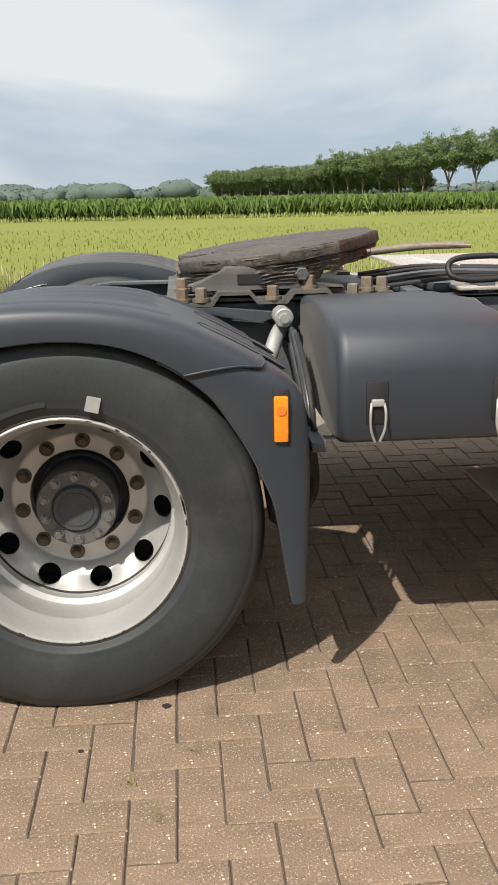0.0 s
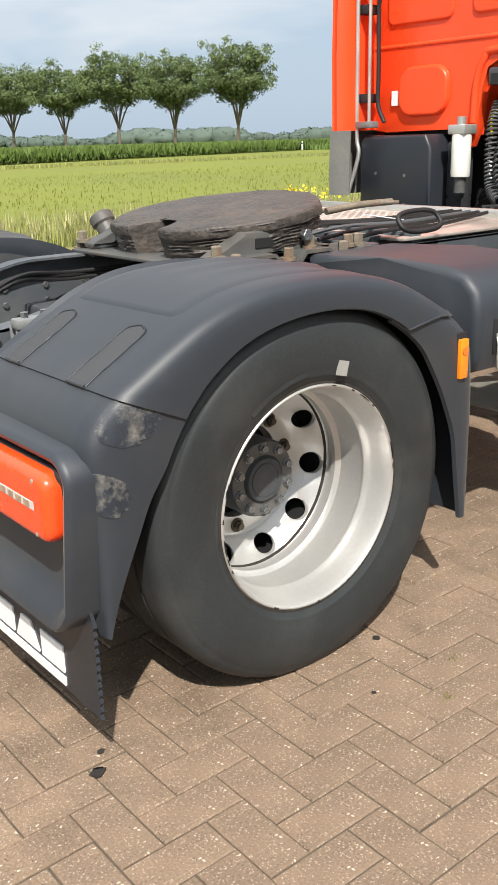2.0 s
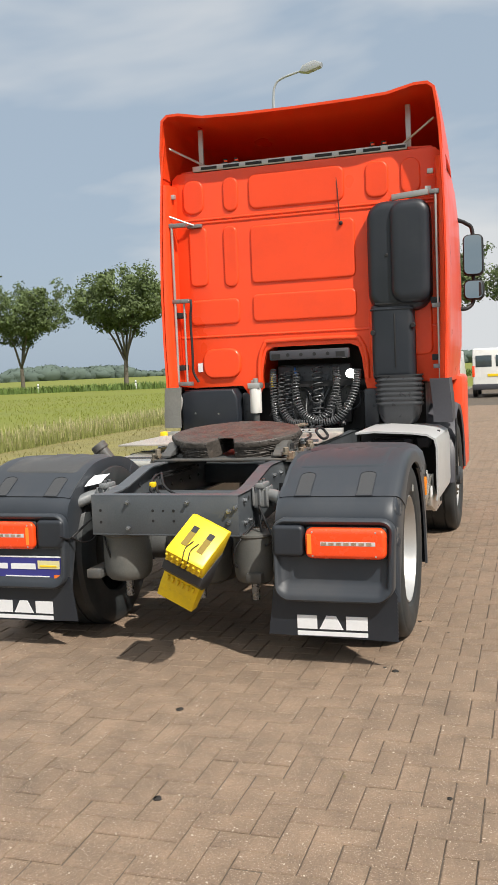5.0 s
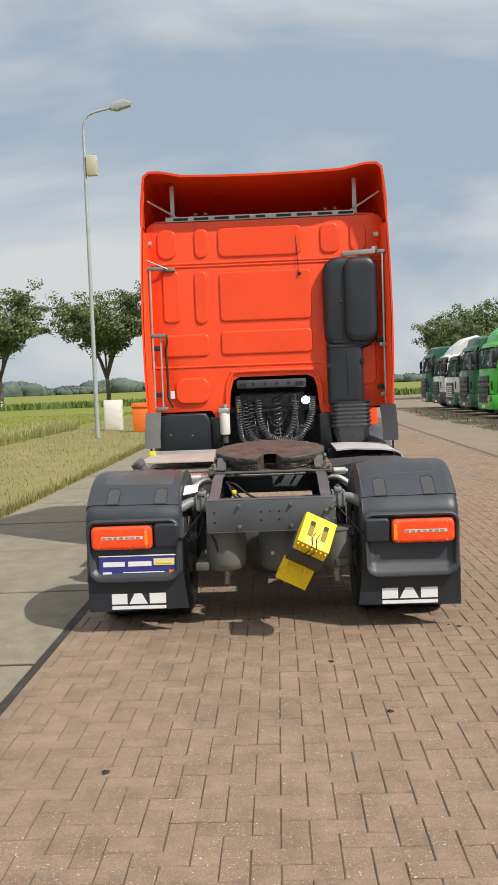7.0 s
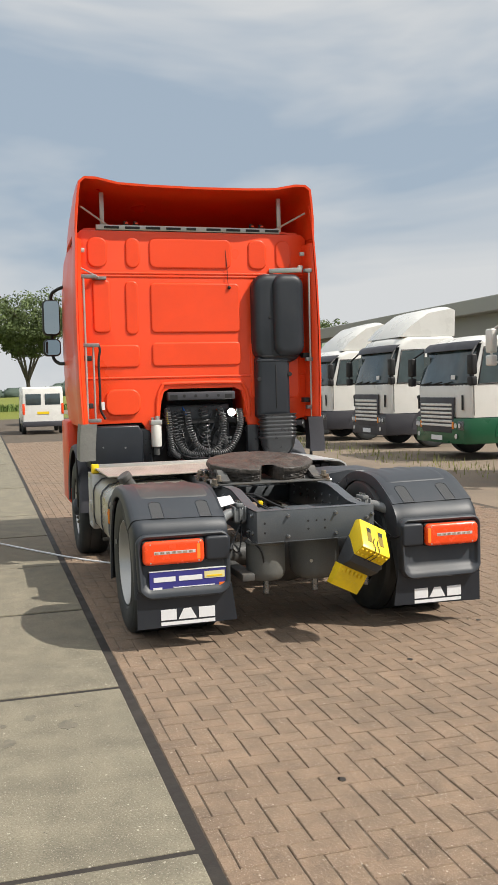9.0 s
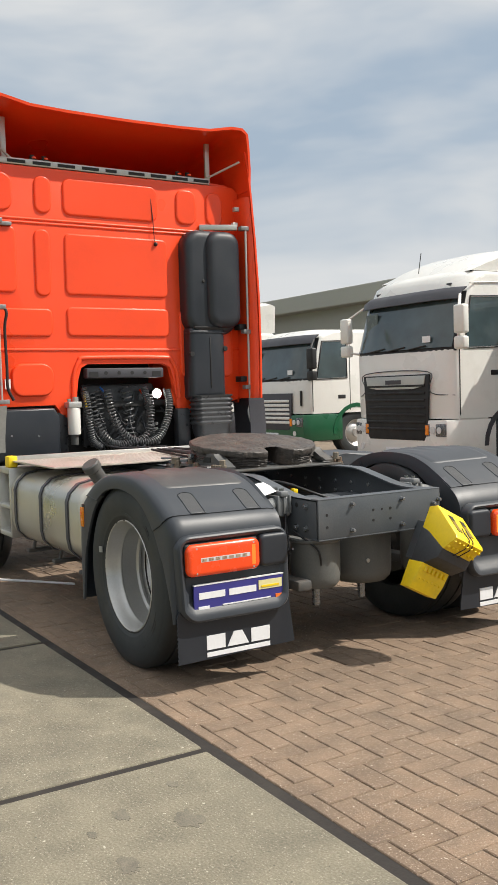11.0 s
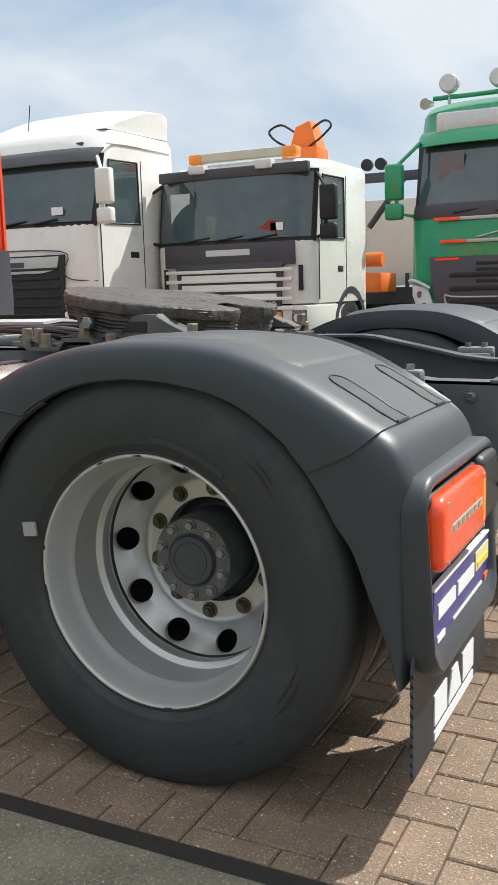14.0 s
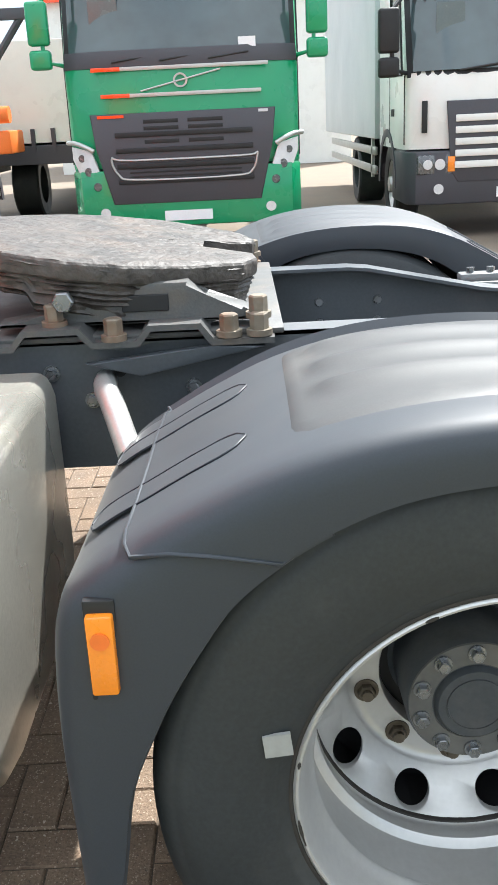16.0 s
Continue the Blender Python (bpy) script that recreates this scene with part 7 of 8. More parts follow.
part("face_seam", tube(bmesh.new(), smooth_path([(-1.18, -0.16, 1.32), (-0.90, 0.0, 1.34), (-0.78, 0.03, 1.44), (-0.76, 0.03, 1.70), (0.76, 0.03, 1.70), (0.78, 0.03, 1.44), (0.90, 0.0, 1.34), (1.18, -0.16, 1.32)], 5), 0.008, 6), DKGREY, t1, smooth=60)
part("roof_crease", tube(bmesh.new(), smooth_path([(-1.225, -0.45, 3.06), (-1.228, -1.0, 3.09), (-1.225, -2.0, 3.10)], 4), 0.012, 6), WHITE, t1, smooth=60)
for s in (-1, 1):
    part("marker_lamp", B(s * 0.86 - 0.05, s * 0.86 + 0.05, -0.44, -0.36, 3.05, 3.09), DKGREY, t1, smooth=0)
bm = bmesh.new()
cyl(bm, (0.3, -0.75, 3.2), (0.3, -0.85, 3.75), 0.007, n=6)
part("aerial", bm, BLACK, t1, smooth=0)

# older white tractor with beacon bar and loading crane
t2 = cab_over("older white truck with striped dark grille and beacon bar", WHITE, WHITE, W=2.42, H=2.86, belt=1.78, glass_top=2.66, rake=0.14, bars=5, grille_mat=DKGREY, visor=None, mirror_mat=BLACK, headlight_y=0.80, reflection_mat=WHITEREFLECT)
place(t2, Matrix.Translation((4.66, -8.2, 0)))
part("dark_fascia", B(-0.98, 0.98, 0.014, 0.040, 1.46, 1.76, bevel=0.01), DKGREY, t2, "dark grey fascia panel", smooth=30)
part("badge_bar", B(-0.33, 0.33, 0.038, 0.046, 1.60, 1.68), TEXTM, t2, "pale badge bar", smooth=0)
for k in range(5):
    z = 1.40 - 0.125 * k
    part("white_bar", B(-0.95, 0.95, 0.045, 0.080, z - 0.026, z + 0.020, bevel=0.008), WHITE, t2, smooth=30)
lettering("340", 0.13, Matrix.Translation((-0.62, 0.092, 0.90)) @ Matrix.Rotation(radians(90), 4, "X") @ Matrix.Rotation(radians(180), 4, "Y"), TEXTM, t2)
lettering("114", 0.11, Matrix.Translation((0.72, 0.092, 0.93)) @ Matrix.Rotation(radians(90), 4, "X") @ Matrix.Rotation(radians(180), 4, "Y"), TEXTM, t2)
part("visor_strip", B(-1.12, 1.12, -0.20, -0.10, 2.62, 2.76, bevel=0.02), DKGREY, t2, smooth=30)
for s in (-1, 1):
    part("roof_lamp", B(s * 0.50 - 0.12, s * 0.50 + 0.12, -0.20, -0.06, 2.70, 2.82, bevel=0.02), CLEAR, t2, "square roof lamp", smooth=30)
    part("beacon", B(s * 0.72 - 0.10, s * 0.72 + 0.10, -0.62, -0.42, 2.88, 3.02, bevel=0.03), AMBER, t2, "amber beacon", smooth=40)
part("beacon_bar", B(-0.66, 0.66, -0.60, -0.44, 2.90, 3.02, bevel=0.02), BEIGE, t2, "beige light bar", smooth=30)
crane = thing("loading_crane", "folded orange loading crane with black hoses", "crane")
part("column", B(-0.22, 0.22, -3.0, -2.5, 1.0, 2.9, bevel=0.03), DKGREY, crane, smooth=30)
part("boom", B(-0.30, 0.30, -2.95, -2.45, 2.9, 3.30, bevel=0.03), ORANGE, crane, smooth=30)
bm = bmesh.new()
prism(bm, [(-0.28, 3.25), (0.22, 3.25), (0.10, 3.62), (-0.14, 3.70)], "y", -2.95, -2.55, bevel=0.02)
part("knuckle", bm, ORANGE, crane, smooth=30)
for s in (-1, 1):
    part("hose", tube(bmesh.new(), smooth_path([(s * 0.15, -2.5, 3.3), (s * 0.38, -2.45, 3.42), (s * 0.52, -2.5, 3.58), (s * 0.36, -2.6, 3.68), (s * 0.12, -2.6, 3.55)], 6), 0.018, 6), BLACK, crane, smooth=60)
part("side_beam", B(-1.85, -0.2, -2.9, -2.78, 2.72, 2.86, bevel=0.01), DKGREY, crane, smooth=30)
bm = bmesh.new()
cyl(bm, (-1.55, -2.84, 2.75), (-1.0, -2.84, 2.05), 0.05, n=8)
part("strut", bm, DKGREY, crane, smooth=30)
part("control_box", B(-1.3, -0.7, -3.3, -2.5, 1.05, 1.35, bevel=0.03), ORANGE, crane, smooth=30)
bm = bmesh.new()
cyl(bm, (-1.3, -2.6, 1.55), (-0.8, -2.6, 1.55), 0.11, n=14)
part("cylinder", bm, ORANGE, crane, smooth=40)
for x in (-1.0, -1.22):
    bm = bmesh.new()
    cyl(bm, (x, -2.80, 2.98), (x, -2.72, 2.98), 0.09, n=14)
    part("work_lamp", bm, BLACK, crane, smooth=30)
place(crane, Matrix.Translation((4.66, -8.2, 0)))
# small red shape behind the screen, added as a flat wedge
bm = bmesh.new()
prism(bm, [(-0.72, 1.82), (-0.30, 1.82), (-0.42, 1.92), (-0.62, 2.04), (-0.69, 2.02)], "y", -0.036, -0.004)
part("folded_jacket", bm, DULLRED, t2, "small red object behind the screen", smooth=0)
# white flatbed wall behind
fb = thing("curtain_trailer", "white trailer side with small stakes", "trailer")
part("side", B(-1.2, 1.3, -12, -3.4, 1.15, 2.55, bevel=0.01), WHITE, fb, smooth=0)
part("lower_rail", B(-1.25, 1.35, -12, -3.38, 0.85, 1.12, bevel=0.01), DKGREY, fb, smooth=0)
for k in range(9):
    part("stake", B(-1.3 + 0.30 * k, -1.24 + 0.30 * k, -3.40, -3.36, 1.05, 1.35), DKGREY, fb, smooth=0)
place(fb, Matrix.Translation((3.1, -8.6, 0)))

# green tractor
def dark_face(t):
    """Wide dark grille field with a lower intake framed in silver."""
    bm = bmesh.new()
    prism(bm, [(-0.98, 1.52), (0.98, 1.52), (0.94, 1.16), (0.80, 0.56), (-0.80, 0.56), (-0.94, 1.16)], "y", 0.015, 0.050, bevel=0.014)
    face = part("dark_face", bm, DKGREY, t, "wide dark grey grille field", smooth=35)
    for z, w in ((1.43, 0.42), (1.36, 0.42), (1.22, 0.42)):
        for s in (-1, 1):
            part("air_slot", B(min(s * 0.05, s * w), max(s * 0.05, s * w), 0.046, 0.054, z - 0.022, z + 0.018, bevel=0.004), BLACK, face, smooth=30)
    for k in range(5):
        part("intake_slat", B(-0.60, 0.60, 0.048, 0.058, 0.80 + 0.045 * k, 0.818 + 0.045 * k, bevel=0.003), BLACK, face, smooth=30)
    part("intake_frame", tube(bmesh.new(), smooth_path([(-0.78, 0.056, 1.06), (-0.60, 0.060, 1.03), (0.60, 0.060, 1.03), (0.78, 0.056, 1.06), (0.72, 0.060, 0.88), (0.52, 0.060, 0.82), (-0.52, 0.060, 0.82), (-0.72, 0.060, 0.88), (-0.78, 0.056, 1.06)], 5), 0.013, 6), STEEL, face, "silver frame", smooth=60)


t3 = cab_over("bright green tractor with dark grille and chrome strips", GREEN, GREEN, H=3.45, belt=2.02, glass_top=2.98, rake=0.28, grille="slats", grille_mat=DKGREY, bars=4, mirror_mat=GREEN, visor=GREEN, spoiler=None, headlight_y=0.86, bumper_z=0.30, grille_drop=0.24, vents=False, tall_lights=True)
place(t3, Matrix.Translation((0.90, -8.05, 0)) @ Matrix.Diagonal((1, 1, 0.965, 1)))
for z, w in ((1.97, 0.92), (1.70, 0.84)):
    part("chrome_strip", B(-w, w, 0.022, 0.040, z - 0.02, z + 0.02, bevel=0.004), STEEL, t3, "chrome strip", smooth=30)
    part("red_strip", B(w - 0.30, w + 0.004, 0.026, 0.043, z - 0.021, z + 0.021, bevel=0.003), REDLENS, t3, "red reflective strip", smooth=30)
bm = bmesh.new()
lathe(bm, [(0.055, 0.030), (0.075, 0.030), (0.075, 0.046), (0.055, 0.046)], 24, axis="y", centre=(0, 0, 1.835), close=True)
part("ring_badge", bm, STEEL, t3, "plain metal ring", smooth=30)
bm = bmesh.new()
cyl(bm, (0.42, 0.028, 1.74), (-0.42, 0.028, 1.93), 0.010, n=6)
part("diagonal_strip", bm, STEEL, t3, smooth=0)
rows = []
for k in range(25):
    u = -1 + 2 * k / 24
    rows.append([(u * 1.225, 0.030 - 0.20 * abs(u) ** 5, 1.99), (u * 1.225, 0.034 - 0.20 * abs(u) ** 5, 2.08), (u * 1.22, 0.010 - 0.20 * abs(u) ** 5, 2.16)])
part("black_band", sheet(bmesh.new(), rows, 0.02), DKGREY, t3, smooth=50)
part("name_bar", B(0.62, 0.90, 0.050, 0.056, 1.475, 1.505), REDLENS, t3, "plain red bar", smooth=0)
part("name_bar", B(-0.90, -0.80, 0.050, 0.056, 1.475, 1.505), TEXTM, t3, "plain pale bar", smooth=0)
dark_face(t3)
part("roof_panel", B(-1.0, 1.0, -0.55, -0.30, 3.02, 3.28, bevel=0.03), CLEAR, t3, "pale roof sign panel", smooth=30)
for k in range(4):
    x = 0.90 - 0.60 * k
    bm = bmesh.new()
    cyl(bm, (x, -0.62, 3.66), (x, -0.48, 3.66), 0.115, n=20, bevel=0.02)
    cyl(bm, (x, -0.55, 3.42), (x, -0.55, 3.58), 0.02, n=8)
    lp = part("roof_lamp", bm, STEEL, t3, "round chrome spot lamp", smooth=40)
    bm = bmesh.new()
    cyl(bm, (x, -0.482, 3.66), (x, -0.470, 3.66), 0.095, n=20)
    part("lens", bm, CLEAR, lp, smooth=30)
part("lamp_bar", tube(bmesh.new(), [(-1.1, -0.56, 3.50), (1.1, -0.56, 3.50)], 0.03, 8), GREEN, t3, smooth=60)
bm = bmesh.new()
cyl(bm, (1.12, -0.6, 3.45), (1.16, -0.4, 3.42), 0.03, 0.07, n=12)
part("air_horn", bm, STEEL, t3, smooth=40)
# white box van body and truck on the other side
t4 = cab_over("white box truck with grey bumper and sloping bonnet vents", WHITE, DKGREY, H=2.85, belt=1.72, glass_top=2.62, rake=0.30, bars=5, grille_mat=DKGREY, visor=None, box_body=(PALEBOX, 7.0, 3.6), headlight_y=0.82)
place(t4, Matrix.Translation((-2.75, -8.2, 0)))

# the row farther along
t5 = cab_over("white truck with green bumper and striped grille", WHITE, DKGREEN, H=2.78, belt=1.68, glass_top=2.56, rake=0.26, bars=6, visor=DKGREY, mirror_mat=BLACK)
place(t5, Matrix.Translation((12.7, -8.0, 0)))
t6 = cab_over("white tractor with grey grille and tall roof deflector", WHITE, DKGREY, H=3.02, belt=1.75, glass_top=2.70, rake=0.24, bars=6, grille_mat=DKGREY, visor=DKGREY, spoiler=(-0.5, -2.1, 3.85))
place(t6, Matrix.Translation((17.2, -8.2, 0)))
t7 = cab_over("white truck with dark grey bumper and wind deflector", WHITE, DKGREY, H=2.85, belt=1.75, glass_top=2.60, rake=0.26, grille="slats", bars=4, visor=DKGREY, spoiler=(-0.6, -2.1, 3.75))
place(t7, Matrix.Translation((21.6, -8.2, 0)))
t8 = cab_over("older white truck with faded lettering bars", WHITE, DKGREY, H=2.80, belt=1.75, glass_top=2.55, rake=0.12, grille="slats", bars=3, visor=DKGREY, box_body=(WHITE, 6.0, 3.4))
place(t8, Matrix.Translation((25.6, -8.2, 0)))
part("faded_bar", B(-0.45, 0.45, 0.022, 0.030, 1.56, 1.64), REDLENS, t8, "faded red bar", smooth=0)
t9 = cab_over("lime green tractor with high roof and dark screen", LIME, LIME, H=3.35, belt=1.95, glass_top=2.85, rake=0.22, grille="slats", bars=4, visor=LIME, spoiler=(-0.5, -2.15, 3.95))
place(t9, Matrix.Translation((29.6, -8.2, 0)))
part("orange_strip", B(-1.0, 1.0, 0.02, 0.04, 1.30, 1.36), ORANGE, t9, "orange strip", smooth=0)
t10 = cab_over("dark green tractor with pale bumper", DKGREEN, DKGREEN, H=3.35, belt=1.95, glass_top=2.85, rake=0.22, grille="slats", bars=4, visor=DKGREEN)
place(t10, Matrix.Translation((33.4, -8.2, 0)))
for k, x in enumerate((37.2, 41.0, 44.8)):
    copy_thing((t5, t7, t10)[k], Matrix.Translation((x, -8.3, 0)))
# flat-roofed hall behind the trucks
hall = thing("hall", "long grey flat-roofed hall behind the trucks", "building")
part("wall", B(23.0, 70.0, -40.0, -24.0, 0, 5.4), HALLM, hall, smooth=0)
part("roof", B(22.4, 70.5, -40.5, -23.2, 5.4, 6.2, bevel=0.05), HALLM, hall, "pale grey roof edge", smooth=0)
shed = thing("red_trimmed_shed", "low white shed with a red roof edge", "building")
part("wall", B(-3.0, 5.5, -34.0, -26.0, 0, 4.6), WHITE, shed, smooth=0)
part("roof_trim", B(-3.2, 5.7, -34.2, -25.8, 4.6, 4.8), REDLENS, shed, "red roof trim", smooth=0)


# ---- vans, lamps, small things along the verge ----
def make_van(label, m):
    v = thing("van", label, "van", "white vans")
    bm = bmesh.new()
    prism(bm, [(0.0, 0.35), (0.0, 1.5), (0.12, 1.95), (0.35, 2.02), (2.9, 2.02), (3.5, 1.25), (4.3, 1.05), (4.4, 0.6), (4.35, 0.35)], "y", -0.85, 0.85, bevel=0.06, seg=3)
    part("body", bm, WHITE, v, smooth=40)
    for s in (-1, 1):
        part("rear_window", B(-0.012, 0.01, min(s * 0.08, s * 0.72), max(s * 0.08, s * 0.72), 1.25, 1.72, bevel=0.01), DARKGLASS, v, smooth=30)
        part("tail_lamp", B(-0.02, 0.04, min(s * 0.76, s * 0.86), max(s * 0.76, s * 0.86), 0.85, 1.3, bevel=0.01), REDLENS, v, smooth=30)
        for x in (0.85, 3.6):
            bm = bmesh.new()
            cyl(bm, (x, s * 0.70, 0.32), (x, s * 0.88, 0.32), 0.32, n=24, bevel=0.03)
            wh = part("wheel", bm, RUBBER, v, smooth=40)
    part("bumper", B(-0.06, 0.05, -0.86, 0.86, 0.32, 0.55, bevel=0.03), DKGREY, v, smooth=30)
    part("plate", B(-0.015, 0.0, -0.25, 0.25, 0.85, 0.96), YELLOW, v, "blank plate", smooth=0)
    return place(v, m)


make_van("white panel van standing on the pavers", Matrix.Translation((33.5, -0.35, 0)))
make_van("white panel van parked farther along", Matrix.Translation((40.0, 2.35, 0)))
make_van("white panel van standing on the pavers", Matrix.Translation((45.0, -1.3, 0)))


def make_lamp(label, m, H=9.0, reach=1.7, boxed=False):
    l = thing("street_lamp", label, "street lamp", "street lamps")
    part("pole", tube(bmesh.new(), [(0, 0, 0), (0, 0, H * 0.5), (0, 0, H * 0.93)], 0.085, 10, taper=0.05), POLE, l, smooth=60)
    part("arm", tube(bmesh.new(), smooth_path([(0, 0, H * 0.93), (0, -0.06, H * 0.965), (0, -0.3, H * 0.985), (0, -reach * 0.6, H * 1.0)], 5), 0.04, 8), POLE, l, smooth=60)
    bm = bmesh.new()
    prism(bm, [(-reach * 0.55, H * 0.995), (-reach * 0.62, H * 1.012), (-reach * 0.85, H * 1.022), (-reach, H * 1.012), (-reach * 0.98, H * 1.002), (-reach * 0.7, H * 0.990)], "x", -0.14, 0.14, bevel=0.03)
    part("head", bm, POLE, l, "flat lamp head", smooth=40)
    if boxed:
        part("speaker_box", B(-0.10, 0.12, -0.42, -0.06, H * 0.80, H * 0.86, bevel=0.02), BEIGE, l, "beige box on the pole", smooth=30)
    return place(l, m)


make_lamp("grey steel street lamp with a box on its pole", Matrix.Translation((25.2, 6.25, 0)), H=11.3, boxed=True)
make_lamp("slim grey street lamp at the road", Matrix.Translation((57.0, 6.6, 0)), H=10.5)
for k, (x, y) in enumerate(((52.0, 5.2), (53.5, 5.1), (55.0, 5.0))):
    f = thing("banner_flag", "white flagpole with a long banner", "flag", "flagpoles by the road")
    part("pole", tube(bmesh.new(), [(0, 0, 0), (0, 0, 3.5), (0, 0, 7.0)], 0.05, 8), WHITE, f, smooth=60)
    rows = [[(0.05, -0.06 - 0.9 * u, z + 0.05 * math.sin(5 * u + z)) for u in (0, 0.33, 0.66, 1.0)] for z in (3.2, 4.2, 5.2, 6.0, 6.9)]
    bnr = part("banner", sheet(bmesh.new(), rows, 0.01), WHITE, f, "white cloth banner", smooth=60)
    part("banner_foot", B(0.04, 0.075, -0.95, -0.08, 3.15, 4.1), ORANGE, f, "orange lower field", smooth=0)
    for j in range(5):
        part("banner_mark", B(0.035, 0.08, -0.75, -0.3, 4.5 + 0.45 * j, 4.72 + 0.45 * j), BLUE if j % 2 else ORANGE, f, "plain coloured bar", smooth=0)
    place(f, Matrix.Translation((x, y, 0)))
bn = thing("orange_bin", "orange litter bin with a rounded lid on the verge", "bin")
bm = bmesh.new()
prism(bm, [(-0.28, 0.0), (-0.32, 0.95), (0.32, 0.95), (0.28, 0.0)], "x", -0.3, 0.3, bevel=0.02)
part("body", bm, ORANGE, bn, smooth=30)
bm = bmesh.new()
prism(bm, [(-0.36, 0.95), (-0.36, 1.02), (-0.26, 1.12), (0.26, 1.12), (0.36, 1.02), (0.36, 0.95)], "x", -0.34, 0.34, bevel=0.02)
part("lid", bm, ORANGE, bn, smooth=30)
place(bn, Matrix.Translation((29.0, 5.25, 0)))
wb = thing("meter_cabinet", "white meter cabinet standing in long grass", "cabinet")
part("body", B(-0.3, 0.3, -0.35, 0.35, 0.0, 1.25, bevel=0.02), WHITE, wb, smooth=30)
part("door", B(-0.315, -0.298, -0.31, 0.31, 0.08, 1.15, bevel=0.004), WHITE, wb, smooth=30)
place(wb, Matrix.Translation((31.0, 6.7, 0)))
rng = random.Random(21)
for k in range(16):
    f = k / 15
    p = thing("marker_post", "short white roadside marker post", "post", "roadside marker posts")
    part("post", B(-0.07, 0.07, -0.07, 0.07, 0, 0.95, bevel=0.02), DECAL, p, smooth=30)
    part("band", B(-0.074, 0.074, -0.074, 0.074, 0.68, 0.80), DKGREY, p, smooth=0)
    place(p, Matrix.Translation((86 - 40 * f, 28 + 150 * f, 0)))

# ---- vegetation ----
def blades(name, n, region, h0, h1, width, mat, label, seed, lean=0.35, base=-0.02, heads=None):
    """n bent grass blades; region(r) gives a place for each."""
    rg = np.random.default_rng(seed)
    verts, faces, hv, hf = [], [], [], []
    for _ in range(n):
        x, y = region(rg)
        h = rg.uniform(h0, h1)
        a = rg.uniform(0, 2 * math.pi)
        dx, dy = math.cos(a), math.sin(a)
        l = lean * h * rg.uniform(0.2, 1.0)
        w = width * rg.uniform(0.6, 1.3)
        b = len(verts)
        px, py = -dy * w, dx * w
        verts += [(x - px, y - py, base), (x + px, y + py, base), (x + dx * l * 0.4 + px * 0.7, y + dy * l * 0.4 + py * 0.7, base + h * 0.6), (x + dx * l * 0.4 - px * 0.7, y + dy * l * 0.4 - py * 0.7, base + h * 0.6), (x + dx * l, y + dy * l, base + h)]
        faces += [(b, b + 1, b + 2, b + 3), (b + 3, b + 2, b + 4)]
        if heads is not None and rg.random() < heads:
            c = len(hv)
            tx, ty, tz = x + dx * l, y + dy * l, base + h
            hv += [(tx - px * 2, ty - py * 2, tz - 0.10), (tx + px * 2, ty + py * 2, tz - 0.10), (tx + dx * 0.05, ty + dy * 0.05, tz + 0.10)]
            hf.append((c, c + 1, c + 2))
    ob = raw(name, verts, faces, mat)
    tagged(ob, label, "grass", kind="stuff")
    if hv:
        tagged(raw(name + "_seed_heads", hv, hf, STRAW), "pale seed heads above the long grass", "grass", kind="stuff")
    return ob


blades("long_grass", 26000, lambda r: (r.uniform(-12, 34), 8.75 + abs(r.normal(0, 0.7))), 0.12, 0.46, 0.006, BLADE, "long uncut grass along the field edge", 1, heads=0.25)
blades("verge_tufts", 16000, lambda r: (r.uniform(-9, 45), r.uniform(3.66, 8.8)), 0.03, 0.10, 0.006, MOWN, "short dry tufts on the mown verge", 2, lean=0.8)
blades("yard_weeds", 1600, lambda r: (r.uniform(8, 42), -7.2 + r.normal(0, 0.45)), 0.04, 0.20, 0.008, BLADE, "weeds growing in front of the parked trucks", 3)
blades("kerb_grass", 9000, lambda r: (r.uniform(-8, 46), 3.64 + abs(r.normal(0, 0.12))), 0.04, 0.16, 0.007, MOWN, "dry grass creeping over the concrete edge", 4)
blades("field_tufts", 20000, lambda r: (r.uniform(-25, 60), 9.8 + 26 * r.random() ** 1.6), 0.04, 0.12, 0.014, FIELDBLADE, "low green crop tufts in the field", 5)

# flowering weeds at the verge
fl = tagged(new("ragwort"), "clump of yellow-flowering weeds at the field edge", "flowers")
rg = np.random.default_rng(8)
verts, faces, sv, sf = [], [], [], []
for _ in range(90):
    x, y, z = 8.6 + rg.normal(0, 0.35), 8.2 + rg.normal(0, 0.22), 0.25 + rg.uniform(0, 0.35)
    for _k in range(3):
        c = np.array((x, y, z)) + rg.normal(0, 0.03, 3)
        b = len(verts)
        d = rg.normal(0, 1, 3)
        d /= np.linalg.norm(d)
        e = np.cross(d, (0.3, 0.5, 0.8))
        e /= np.linalg.norm(e)
        g = np.cross(d, e)
        for u, v in ((-1, -1), (1, -1), (1, 1), (-1, 1)):
            verts.append(tuple(c + 0.018 * (u * e + v * g)))
        faces.append((b, b + 1, b + 2, b + 3))
    b = len(sv)
    sv += [(x - 0.005, y, 0), (x + 0.005, y, 0), (x, y, z)]
    sf.append((b, b + 1, b + 2))
raw("blossom", verts, faces, YELLOWBLOOM, fl, "small yellow blossoms", kind="stuff")
raw("stem", sv, sf, BLADE, fl, "thin green stems", kind="stuff")

# corn belt
def corn_place(r):
    f = r.random()
    d = r.uniform(0, 7)
    return (-120 + 215 * f - 0.3 * d, 52 + 0.0 * f + (34 * max(0.0, f - 0.55) / 0.45) + d)


